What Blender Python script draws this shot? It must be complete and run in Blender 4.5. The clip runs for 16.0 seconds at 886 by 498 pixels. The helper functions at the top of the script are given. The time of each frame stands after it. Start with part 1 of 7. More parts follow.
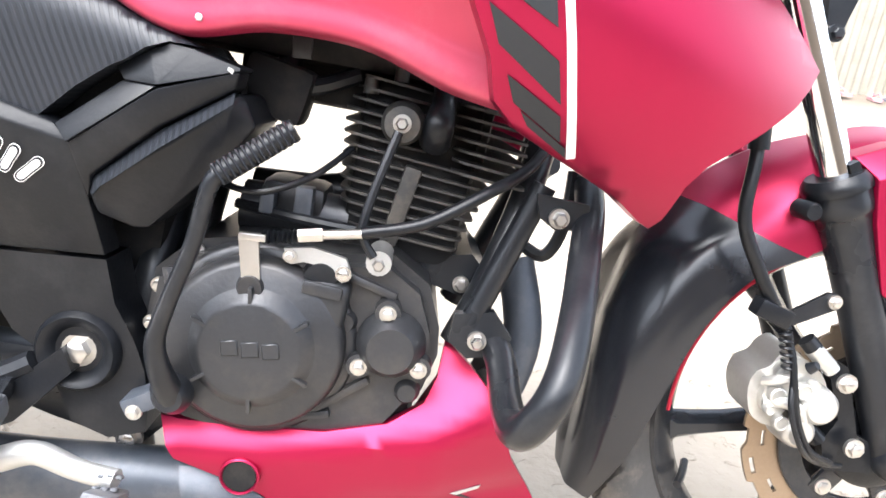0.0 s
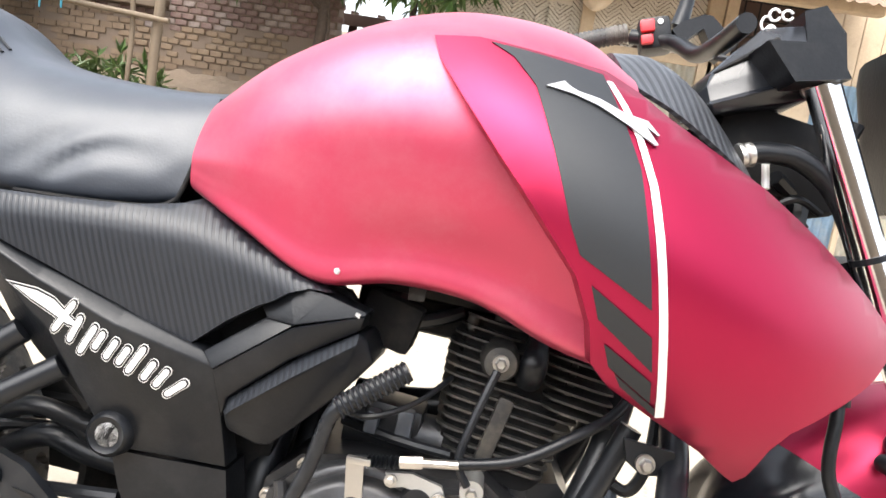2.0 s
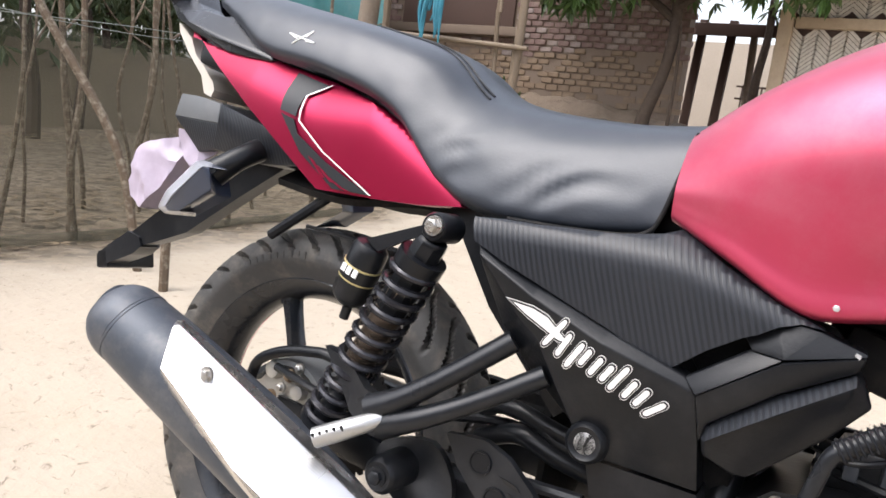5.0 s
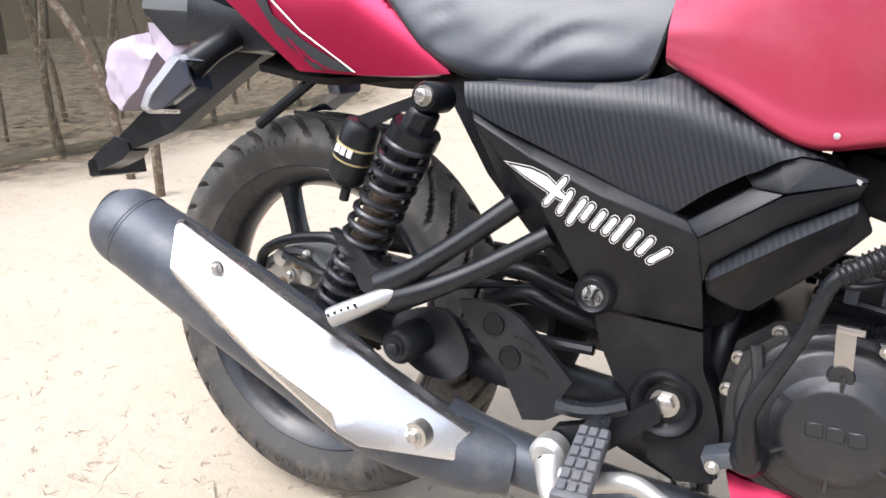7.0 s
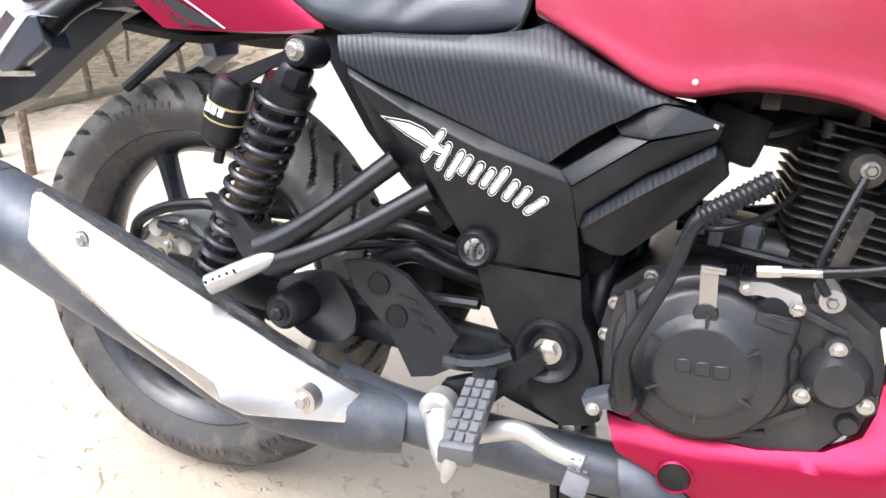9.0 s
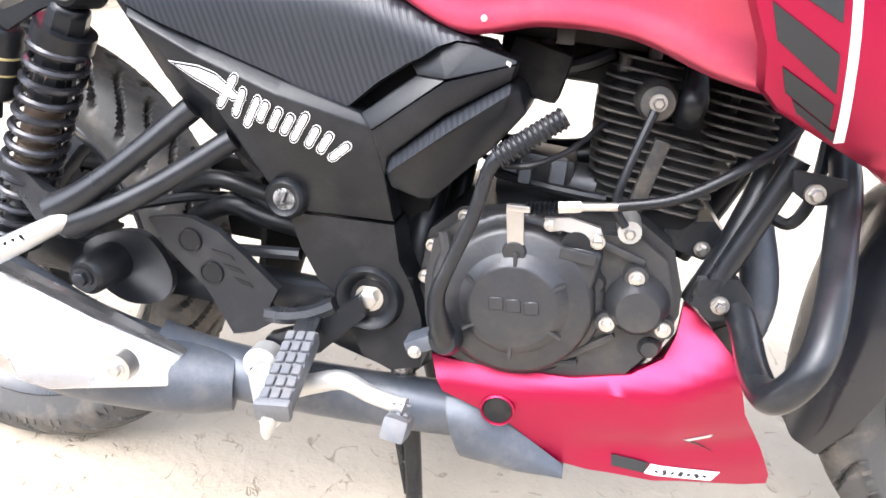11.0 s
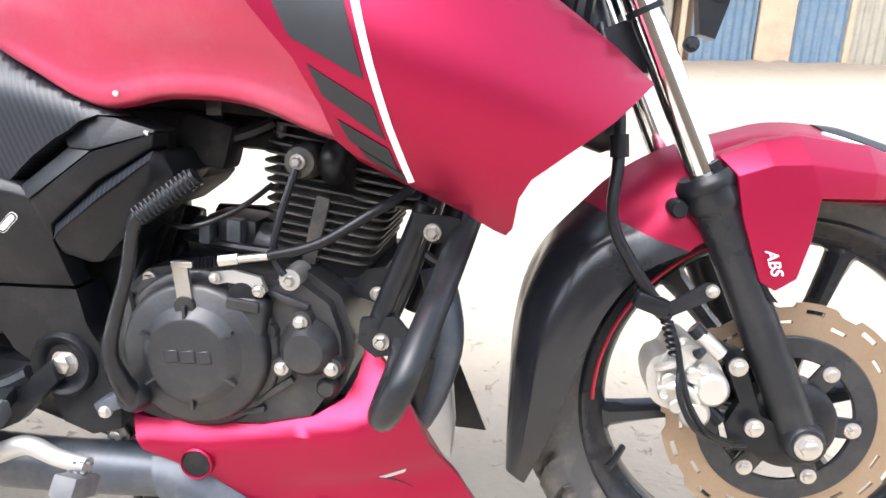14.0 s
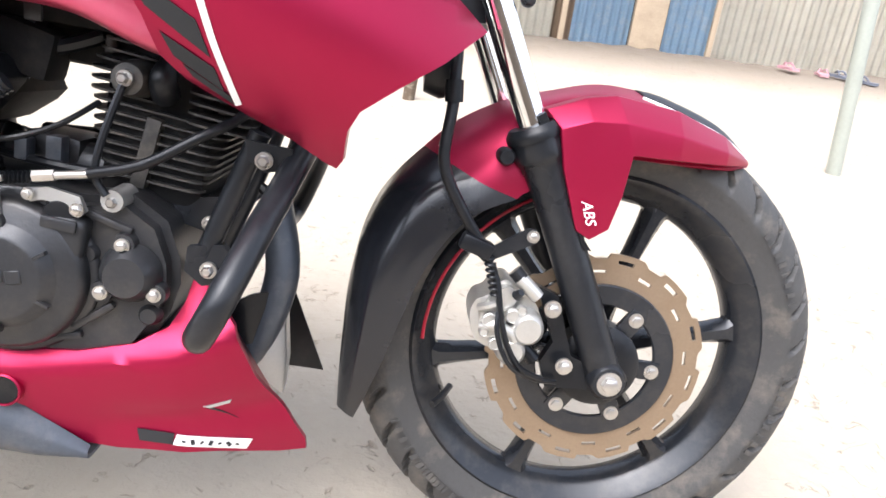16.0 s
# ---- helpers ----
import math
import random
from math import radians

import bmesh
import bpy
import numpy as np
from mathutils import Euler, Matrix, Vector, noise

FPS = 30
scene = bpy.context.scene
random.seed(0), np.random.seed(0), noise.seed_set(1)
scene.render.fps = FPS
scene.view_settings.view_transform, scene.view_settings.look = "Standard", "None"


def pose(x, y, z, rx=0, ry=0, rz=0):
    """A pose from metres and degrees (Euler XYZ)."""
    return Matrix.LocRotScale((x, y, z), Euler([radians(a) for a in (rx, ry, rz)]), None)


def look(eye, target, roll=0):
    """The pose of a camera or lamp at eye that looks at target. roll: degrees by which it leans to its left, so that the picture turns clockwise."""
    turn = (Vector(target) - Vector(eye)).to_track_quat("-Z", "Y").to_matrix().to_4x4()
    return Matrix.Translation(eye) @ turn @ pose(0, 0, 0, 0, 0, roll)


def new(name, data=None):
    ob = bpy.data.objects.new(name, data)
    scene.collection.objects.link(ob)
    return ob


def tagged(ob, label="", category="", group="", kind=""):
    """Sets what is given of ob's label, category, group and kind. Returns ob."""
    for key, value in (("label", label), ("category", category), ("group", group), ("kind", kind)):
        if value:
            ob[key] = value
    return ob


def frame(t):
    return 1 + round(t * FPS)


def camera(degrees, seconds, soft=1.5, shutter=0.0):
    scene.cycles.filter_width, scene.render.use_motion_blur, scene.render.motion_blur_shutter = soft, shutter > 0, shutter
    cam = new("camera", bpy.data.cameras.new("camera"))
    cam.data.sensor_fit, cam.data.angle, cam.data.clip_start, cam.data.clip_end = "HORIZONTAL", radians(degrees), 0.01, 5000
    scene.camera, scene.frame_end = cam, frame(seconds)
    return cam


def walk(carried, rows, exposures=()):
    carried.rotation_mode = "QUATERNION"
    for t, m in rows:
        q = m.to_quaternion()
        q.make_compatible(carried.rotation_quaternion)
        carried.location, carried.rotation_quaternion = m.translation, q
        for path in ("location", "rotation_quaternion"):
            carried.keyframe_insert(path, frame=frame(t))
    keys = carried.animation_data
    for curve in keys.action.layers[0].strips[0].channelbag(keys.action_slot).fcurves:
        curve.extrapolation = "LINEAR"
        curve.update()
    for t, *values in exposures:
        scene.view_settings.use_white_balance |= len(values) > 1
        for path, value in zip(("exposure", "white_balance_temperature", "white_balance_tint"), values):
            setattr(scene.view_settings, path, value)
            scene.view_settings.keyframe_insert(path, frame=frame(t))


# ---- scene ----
cam = camera(63.72, 16.0, soft=1.6)
# the bike stands on its side stand: it leans away,
BIKE = pose(0, 0, 0.004, -8.0, -0.3, 0)
# seconds, eye in the bike's own axes (x forward, y to its left, z up), then yaw, pitch, roll
EXPOSURES = [(0.0, 1.74, 6100, 10), (1.0, 1.76, 6200, 9), (2.0, 1.3, 6500, 9), (3.0, 1.0, 6700, 9), (4.5, 0.76, 6500, 11), (5.0, 0.7, 6350, 12), (7.5, 1.0, 6150, 12), (8.5, 1.2, 6100, 12), (11.0, 1.86, 6100, 12), (12.0, 2.02, 6150, 12), (13.0, 1.84, 6100, 12), (14.0, 1.42, 6100, 11), (15.0, 1.14, 6050, 11), (16.0, 1.14, 6050, 12)]
ROWS = [
    (0.0, 0.8145, -0.7482, 0.6057, -3.23, -12.10, 6.51),
    (0.5, 0.8150, -0.7605, 0.6257, -3.40, -9.37, 6.99),
    (1.0, 0.8095, -0.7720, 0.6497, -2.42, -6.51, 7.63),
    (1.5, 0.7906, -0.7904, 0.6715, 0.61, -3.40, 8.01),
    (2.0, 0.7731, -0.8033, 0.6772, 3.46, -0.29, 9.33),
    (2.5, 0.7482, -0.8121, 0.6830, 5.99, 1.62, 10.52),
    (3.0, 0.7227, -0.8179, 0.6800, 9.94, 1.27, 11.39),
    (3.5, 0.6978, -0.8250, 0.6778, 15.01, 0.83, 11.47),
    (4.0, 0.6723, -0.8397, 0.6816, 22.41, 1.05, 10.34),
    (4.5, 0.6558, -0.8613, 0.6801, 28.75, 1.00, 10.80),
    (5.0, 0.6492, -0.8676, 0.6680, 29.03, -3.65, 10.38),
    (7.5, 0.6492, -0.8650, 0.6553, 27.05, -13.96, 3.56),
    (8.0, 0.6513, -0.8584, 0.6473, 24.56, -14.77, 4.08),
    (8.5, 0.6581, -0.8573, 0.6417, 21.64, -14.34, 4.59),
    (11.0, 0.7429, -0.8094, 0.6560, 10.65, -19.49, 3.66),
    (11.5, 0.7652, -0.8037, 0.6564, 5.59, -19.85, 4.50),
    (12.0, 0.7971, -0.7941, 0.6536, -0.11, -19.65, 4.82),
    (12.5, 0.8290, -0.7954, 0.6551, -2.74, -17.50, 5.16),
    (13.0, 0.9004, -0.8132, 0.6503, 5.61, -13.78, 1.72),
    (13.5, 0.9655, -0.8217, 0.6505, 7.25, -11.17, 0.34),
    (14.0, 1.0133, -0.8376, 0.6389, 5.39, -11.61, 1.13),
    (14.5, 1.0457, -0.8518, 0.6231, 1.94, -12.92, 3.10),
    (15.0, 1.0563, -0.8532, 0.6164, -4.18, -15.65, 5.72),
    (15.5, 1.0613, -0.8585, 0.6169, -4.08, -14.74, 6.37),
    (16.0, 1.0645, -0.8579, 0.6158, -4.59, -13.69, 6.55),
]


def eye_pose(x, y, z, yaw, pitch, roll):
    return BIKE @ pose(x, y, z) @ pose(0, 0, 0, 0, 0, yaw) @ pose(0, 0, 0, 90 + pitch) @ pose(0, 0, 0, 0, 0, roll)


walk(cam, [(t, eye_pose(*row)) for t, *row in ROWS], EXPOSURES)

# ---- world and sun: bright hazy daylight, a wide veiled sun high on the near side ----
world = bpy.data.worlds.new("sky")
scene.world = world
world.use_nodes = True
sky = world.node_tree.nodes.new("ShaderNodeTexSky")
sky.sky_type, sky.sun_disc = "NISHITA", False
sky.sun_elevation, sky.sun_rotation = radians(59), radians(-146)
sky.dust_density, sky.air_density = 4.0, 1.0
back = world.node_tree.nodes["Background"]
back.inputs["Strength"].default_value = 0.28
haze = world.node_tree.nodes.new("ShaderNodeHueSaturation")
haze.inputs["Saturation"].default_value = 0.38
world.node_tree.links.new(sky.outputs["Color"], haze.inputs["Color"])
world.node_tree.links.new(haze.outputs["Color"], back.inputs["Color"])
sun = new("sun", bpy.data.lights.new("sun", "SUN"))
sun.data.energy, sun.data.angle, sun.data.color = 0.9, radians(60), (1.0, 0.96, 0.9)
sun.matrix_world = look((-1.0, -1.5, 3.0), (0.0, 0.0, 0.0))


# ---- materials ----
def mat(name, col, rough=0.5, metal=0.0, var=0.15, scale=6.0, fine=90.0, bump=0.05, dirt=None, dirt_amt=0.0, coat=0.0, rvar=0.12, dist=0.002):
    """Principled paint, plastic, metal or earth: two scales of tone, worn gloss and a fine relief."""
    m = bpy.data.materials.new(name)
    m.use_nodes = True
    nt = m.node_tree
    n, l = nt.nodes, nt.links
    p = n["Principled BSDF"]
    p.inputs["Metallic"].default_value = metal
    p.inputs["Coat Weight"].default_value = coat
    p.inputs["Coat Roughness"].default_value = 0.42
    tc = n.new("ShaderNodeTexCoord")
    big, small = n.new("ShaderNodeTexNoise"), n.new("ShaderNodeTexNoise")
    big.inputs["Scale"].default_value, small.inputs["Scale"].default_value = scale, fine
    big.inputs["Detail"].default_value, small.inputs["Detail"].default_value = 4.0, 3.0
    for t in (big, small):
        l.new(tc.outputs["Object"], t.inputs["Vector"])
    mix = n.new("ShaderNodeMix")
    mix.data_type = "RGBA"
    mix.inputs["A"].default_value = (*[c * (1 - var) for c in col], 1)
    mix.inputs["B"].default_value = (*[min(1.0, c * (1 + var)) for c in col], 1)
    add = n.new("ShaderNodeMath")
    add.operation = "MULTIPLY_ADD"
    add.inputs[1].default_value = 0.5
    l.new(small.outputs["Fac"], add.inputs[0])
    half = n.new("ShaderNodeMath")
    half.operation = "MULTIPLY"
    half.inputs[1].default_value = 0.5
    l.new(big.outputs["Fac"], half.inputs[0])
    l.new(half.outputs[0], add.inputs[2])
    l.new(add.outputs[0], mix.inputs["Factor"])
    out = mix.outputs["Result"]
    if dirt:
        ramp = n.new("ShaderNodeValToRGB")
        ramp.color_ramp.elements[0].position, ramp.color_ramp.elements[1].position = 0.48, 0.72
        ramp.color_ramp.elements[1].color = (dirt_amt,) * 3 + (1,)
        patch = n.new("ShaderNodeTexNoise")
        patch.inputs["Scale"].default_value, patch.inputs["Detail"].default_value = scale * 2.3, 8.0
        patch.inputs["Roughness"].default_value = 0.7
        l.new(tc.outputs["Object"], patch.inputs["Vector"])
        l.new(patch.outputs["Fac"], ramp.inputs["Fac"])
        over = n.new("ShaderNodeMix")
        over.data_type = "RGBA"
        over.inputs["B"].default_value = (*dirt, 1)
        l.new(ramp.outputs["Color"], over.inputs["Factor"])
        l.new(out, over.inputs["A"])
        out = over.outputs["Result"]
    l.new(out, p.inputs["Base Color"])
    rr = n.new("ShaderNodeMapRange")
    rr.inputs["To Min"].default_value, rr.inputs["To Max"].default_value = max(0.03, rough - rvar), min(1.0, rough + rvar)
    l.new(big.outputs["Fac"], rr.inputs["Value"])
    l.new(rr.outputs["Result"], p.inputs["Roughness"])
    if bump:
        b = n.new("ShaderNodeBump")
        b.inputs["Strength"].default_value, b.inputs["Distance"].default_value = bump, dist
        l.new(small.outputs["Fac"], b.inputs["Height"])
        l.new(b.outputs["Normal"], p.inputs["Normal"])
    return m


def striped(m, way, pitch, tone, depth=0.0, soft=0.35):
    """Adds fine parallel ribs along a direction to a material: the weave of a carbon film, the rows of a grip."""
    nt = m.node_tree
    n, l = nt.nodes, nt.links
    p = n["Principled BSDF"]
    tc = n.new("ShaderNodeTexCoord")
    dot = n.new("ShaderNodeVectorMath")
    dot.operation = "DOT_PRODUCT"
    v = Vector(way).normalized() * (2 * math.pi / pitch)
    dot.inputs[1].default_value = v
    l.new(tc.outputs["Object"], dot.inputs[0])
    s = n.new("ShaderNodeMath")
    s.operation = "SINE"
    l.new(dot.outputs["Value"], s.inputs[0])
    r = n.new("ShaderNodeMapRange")
    r.inputs["From Min"].default_value, r.inputs["From Max"].default_value = -soft, soft
    l.new(s.outputs[0], r.inputs["Value"])
    mix = n.new("ShaderNodeMix")
    mix.data_type = "RGBA"
    mix.inputs["B"].default_value = (*tone, 1)
    src = p.inputs["Base Color"].links[0].from_socket
    l.new(src, mix.inputs["A"])
    l.new(r.outputs["Result"], mix.inputs["Factor"])
    l.new(mix.outputs["Result"], p.inputs["Base Color"])
    if depth:
        b = n.new("ShaderNodeBump")
        b.inputs["Strength"].default_value, b.inputs["Distance"].default_value = 0.6, depth
        l.new(r.outputs["Result"], b.inputs["Height"])
        l.new(b.outputs["Normal"], p.inputs["Normal"])
    return m


DUST = (0.35, 0.29, 0.22)
GRIT = (0.3, 0.29, 0.28)
RED = mat("satin_red_paint", (0.3, 0.0008, 0.038), 0.4, 0.7, 0.05, 3, 60, 0.02, DUST, 0.012, coat=0.2)
# paler copy of RED for the tank, its skyward sheen mixed into the colour
TANKRED = mat("pale_satin_red_paint", (0.42, 0.004, 0.058), 0.42, 0.55, 0.05, 3, 60, 0.02, (0.62, 0.4, 0.42), 0.14, coat=0.9)
GLOSS = mat("glossy_black_plastic", (0.009, 0.010, 0.013), 0.26, 0, 0.2, 5, 300, 0.04, GRIT, 0.03)
BLACK = mat("black_plastic", (0.006, 0.0068, 0.0086), 0.33, 0, 0.25, 6, 300, 0.12, GRIT, 0.035)
MATT = mat("matt_black_decal", (0.018, 0.02, 0.023), 0.5, 0, 0.15, 6, 200, 0.03)
CARBON = striped(mat("carbon_film", (0.012, 0.0135, 0.017), 0.33, 0, 0.2, 6, 200, 0.03, GRIT, 0.03), (1, 0, 0.35), 0.0058, (0.022, 0.0245, 0.03), 0.00025)
CARBON_FLAT = striped(mat("carbon_film_flat", (0.02, 0.021, 0.024), 0.36, 0, 0.2, 6, 200, 0.03), (1, 1, -0.5), 0.009, (0.055, 0.058, 0.064), 0.0005)
LEATHER = mat("seat_leather", (0.022, 0.027, 0.037), 0.42, 0, 0.2, 5, 420, 0.2, GRIT, 0.03, coat=0.25, dist=0.0008)
RUBBER = mat("tyre_rubber", (0.042, 0.041, 0.04), 0.62, 0, 0.25, 7, 160, 0.3, DUST, 0.28)
ALLOY = mat("black_alloy", (0.016, 0.018, 0.022), 0.24, 0.2, 0.2, 8, 150, 0.05, DUST, 0.08)
FRAME = mat("black_frame_paint", (0.011, 0.0122, 0.0148), 0.3, 0.1, 0.25, 9, 140, 0.08, GRIT, 0.05)
CASE = mat("engine_grey_paint", (0.036, 0.037, 0.04), 0.36, 0.5, 0.25, 8, 200, 0.15, DUST, 0.08)
FIN = mat("dusty_fins", (0.034, 0.033, 0.031), 0.5, 0.2, 0.3, 14, 160, 0.15, DUST, 0.2)
# near-black; on recess, groove and gap pieces the colour stands in for shade
DARK = mat("dark_parts_and_recess_shade", (0.008, 0.008, 0.0085), 0.7, 0, 0.3, 12, 90, 0.1, DUST, 0.06)
CHROME = mat("chrome", (0.78, 0.78, 0.78), 0.1, 1.0, 0.05, 20, 200, 0.01, rvar=0.05)
STEEL = mat("zinc_bolt", (0.5, 0.48, 0.45), 0.3, 0.9, 0.12, 30, 300, 0.05)
ALUM = mat("cast_aluminium", (0.46, 0.46, 0.45), 0.4, 0.75, 0.12, 15, 260, 0.12, DUST, 0.1)
SHIELD = striped(mat("brushed_heat_shield", (0.72, 0.71, 0.7), 0.26, 0.95, 0.06, 10, 350, 0.05), (0.45, 0, 0.9), 0.0016, (0.76, 0.75, 0.74), 0.00003)
PIPE = mat("slate_exhaust_paint", (0.055, 0.064, 0.08), 0.42, 0.25, 0.25, 8, 120, 0.1, (0.3, 0.28, 0.26), 0.22)
DISC = mat("gold_brake_disc", (0.27, 0.2, 0.135), 0.4, 0.6, 0.18, 12, 240, 0.06, (0.2, 0.13, 0.08), 0.35)
CALIPER = mat("silver_caliper", (0.5, 0.49, 0.46), 0.36, 0.7, 0.15, 14, 220, 0.12, DUST, 0.15)
WHITE = mat("white_decal", (0.78, 0.78, 0.77), 0.4, 0, 0.04, 6, 90, 0.01)
SILVER = mat("silver_emblem", (0.48, 0.48, 0.48), 0.3, 0.4, 0.05, 8, 90, 0.02)
PINK = mat("red_rim_tape", (0.36, 0.01, 0.03), 0.4, 0, 0.1, 6, 60, 0.0)
LENSES = mat("smoked_lens", (0.025, 0.035, 0.06), 0.14, 0, 0.1, 5, 60, 0.0, coat=0.5)
CLEAR = mat("clear_lens_rim", (0.52, 0.48, 0.42), 0.22, 0, 0.1, 5, 60, 0.0)
LAMPRIM = mat("smoky_lens_rim", (0.3, 0.31, 0.34), 0.2, 0, 0.15, 9, 60, 0.0)
BAG = mat("lilac_plastic_bag", (0.4, 0.345, 0.425), 0.4, 0, 0.2, 14, 80, 0.2)
GREYPL = mat("grey_plastic", (0.1, 0.105, 0.11), 0.45, 0, 0.15, 6, 200, 0.06, DUST, 0.1)
SPRING = mat("spring_steel", (0.03, 0.03, 0.035), 0.25, 0.5, 0.2, 20, 200, 0.03)
DAMPER = mat("bronze_damper", (0.22, 0.17, 0.13), 0.28, 0.8, 0.2, 14, 120, 0.05)
GREYRUB = mat("grey_worn_rubber", (0.085, 0.09, 0.1), 0.6, 0, 0.2, 12, 160, 0.15, DUST, 0.2)
GOLD = mat("gold_label", (0.5, 0.42, 0.2), 0.4, 0.3, 0.1, 8, 90, 0.0)
REDPL = mat("red_switch", (0.6, 0.03, 0.04), 0.4, 0, 0.1, 8, 90, 0.0)
for m, level in ((CARBON, 0.33), (BLACK, 0.28), (MATT, 0.35), (FRAME, 0.36), (DARK, 0.2), (LEATHER, 0.5)):
    m.node_tree.nodes["Principled BSDF"].inputs["Specular IOR Level"].default_value = level
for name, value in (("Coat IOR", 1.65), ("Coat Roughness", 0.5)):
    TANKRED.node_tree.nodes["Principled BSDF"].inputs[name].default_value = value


# ---- shapes ----
def ease(v):
    v = min(1.0, max(0.0, v))
    return v * v * (3 - 2 * v)


def spline(pts, n, closed=False):
    """n points on a smooth curve through pts."""
    pts = [Vector(p) for p in pts]
    k = len(pts)
    if k == 2 and not closed:
        return [pts[0].lerp(pts[1], i / (n - 1)) for i in range(n)]
    out = []
    for i in range(n):
        s = i / n * k if closed else i / (n - 1) * (k - 1)
        a = int(s) if closed else min(int(s), k - 2)
        f = s - a
        if closed:
            p0, p1, p2, p3 = (pts[(a + d) % k] for d in (-1, 0, 1, 2))
        else:
            p0, p1, p2, p3 = pts[max(a - 1, 0)], pts[a], pts[a + 1], pts[min(a + 2, k - 1)]
        out.append(0.5 * (2 * p1 + (p2 - p0) * f + (2 * p0 - 5 * p1 + 4 * p2 - p3) * f * f + (3 * p1 - p0 - 3 * p2 + p3) * f**3))
    return out


def grid_bm(rows, closed=False):
    """A quad sheet over rows of points."""
    bm = bmesh.new()
    vs = [[bm.verts.new(p) for p in row] for row in rows]
    for a, b in zip(vs, vs[1:]):
        k = len(a)
        for i in range(k if closed else k - 1):
            bm.faces.new((a[i], a[(i + 1) % k], b[(i + 1) % k], b[i]))
    return bm


def loft(curves, nu=32, nv=24, thick=0.0):
    """A smooth skin over lengthwise curves."""
    lines = [spline(c, nu) for c in curves]
    cols = [spline([line[i] for line in lines], nv) for i in range(nu)]
    bm = grid_bm(cols)
    bmesh.ops.recalc_face_normals(bm, faces=bm.faces)
    if thick:
        bmesh.ops.solidify(bm, geom=bm.faces[:], thickness=thick)
    return bm


def tube(pts, r, n=24, sides=12, bend=True):
    """A round bar or hose along a curve; r is one radius or one for each point."""
    path = spline(pts, n) if bend else [Vector(p) for p in pts]
    n = len(path)
    radii = [v.x for v in spline([(q, 0, 0) for q in r], n)] if isinstance(r, (list, tuple)) else [r] * n
    rows, side = [], None
    for i, p in enumerate(path):
        t = (path[min(i + 1, n - 1)] - path[max(i - 1, 0)]).normalized()
        if side is None:
            side = t.orthogonal().normalized()
        side = (side - t * side.dot(t)).normalized()
        up = t.cross(side)
        rows.append([p + radii[i] * (math.cos(a) * side + math.sin(a) * up) for a in (2 * math.pi * k / sides for k in range(sides))])
    bm = grid_bm(rows, closed=True)
    bm.verts.ensure_lookup_table()
    bm.faces.new(bm.verts[:sides][::-1])
    bm.faces.new(bm.verts[-sides:])
    return bm


def lathe(profile, centre, axis="y", segs=48, closed=False):
    """Turns a profile of (radius, along) round an axis through centre."""
    c = Vector(centre)
    rows = []
    for r, h in profile + (profile[:1] if closed else []):
        row = []
        for k in range(segs):
            a = 2 * math.pi * k / segs
            u, v = r * math.cos(a), r * math.sin(a)
            row.append(c + Vector({"y": (u, h, v), "z": (u, v, h), "x": (h, u, v)}[axis]))
        rows.append(row)
    bm = grid_bm(rows, closed=True)
    if not closed:
        bm.verts.ensure_lookup_table()
        if profile[0][0] > 1e-6:
            bm.faces.new(bm.verts[:segs][::-1])
        if profile[-1][0] > 1e-6:
            bm.faces.new(bm.verts[-segs:])
    bmesh.ops.remove_doubles(bm, verts=bm.verts[:], dist=1e-6)
    bmesh.ops.recalc_face_normals(bm, faces=bm.faces[:])
    return bm


def plate(outline, face, thick=0.01, edge=0.004, smooth=0, cell=0.03):
    """A moulded panel: an outline in x and z, its outer face at y = face(x, z), rounded rim, depth thick to +y."""
    y = face if callable(face) else (lambda x, z: face)
    pts = [(x, 0, z) for x, z in outline]
    if smooth:
        pts = spline(pts, smooth, closed=True)
    bm = bmesh.new()
    drop = bm.verts.layers.float.new("drop")
    f = bm.faces.new([bm.verts.new(p) for p in pts])
    f.normal_update()
    if f.normal.y > 0:
        f.normal_flip()
    if edge:
        for w, fall in ((edge * 0.35, 0.9), (edge * 0.65, 0.3)):
            bmesh.ops.inset_region(bm, faces=[f], thickness=w, use_even_offset=True)
            inner = set(f.verts)
            for v in bm.verts:
                if v not in inner and v[drop] == 0.0:
                    v[drop] = edge * fall
    xs, zs = [v.co.x for v in bm.verts], [v.co.z for v in bm.verts]
    for lo, hi, ax in ((min(xs), max(xs), 0), (min(zs), max(zs), 2)):
        k = int((hi - lo) / cell)
        for i in range(1, k + 1):
            at = [0, 0, 0]
            no = [0, 0, 0]
            at[ax], no[ax] = lo + (hi - lo) * i / (k + 1), 1
            bmesh.ops.bisect_plane(bm, geom=bm.verts[:] + bm.edges[:] + bm.faces[:], plane_co=at, plane_no=no)
    for v in bm.verts:
        v.co.y = y(v.co.x, v.co.z) + v[drop]
    rim = [e for e in bm.edges if e.is_boundary]
    if thick:
        new_geo = bmesh.ops.extrude_edge_only(bm, edges=rim)["geom"]
        for v in new_geo:
            if isinstance(v, bmesh.types.BMVert):
                v.co.y += thick
        back_edges = [e for e in new_geo if isinstance(e, bmesh.types.BMEdge) and e.is_boundary]
        bmesh.ops.holes_fill(bm, edges=back_edges, sides=0)
    bmesh.ops.recalc_face_normals(bm, faces=bm.faces[:])
    return bm


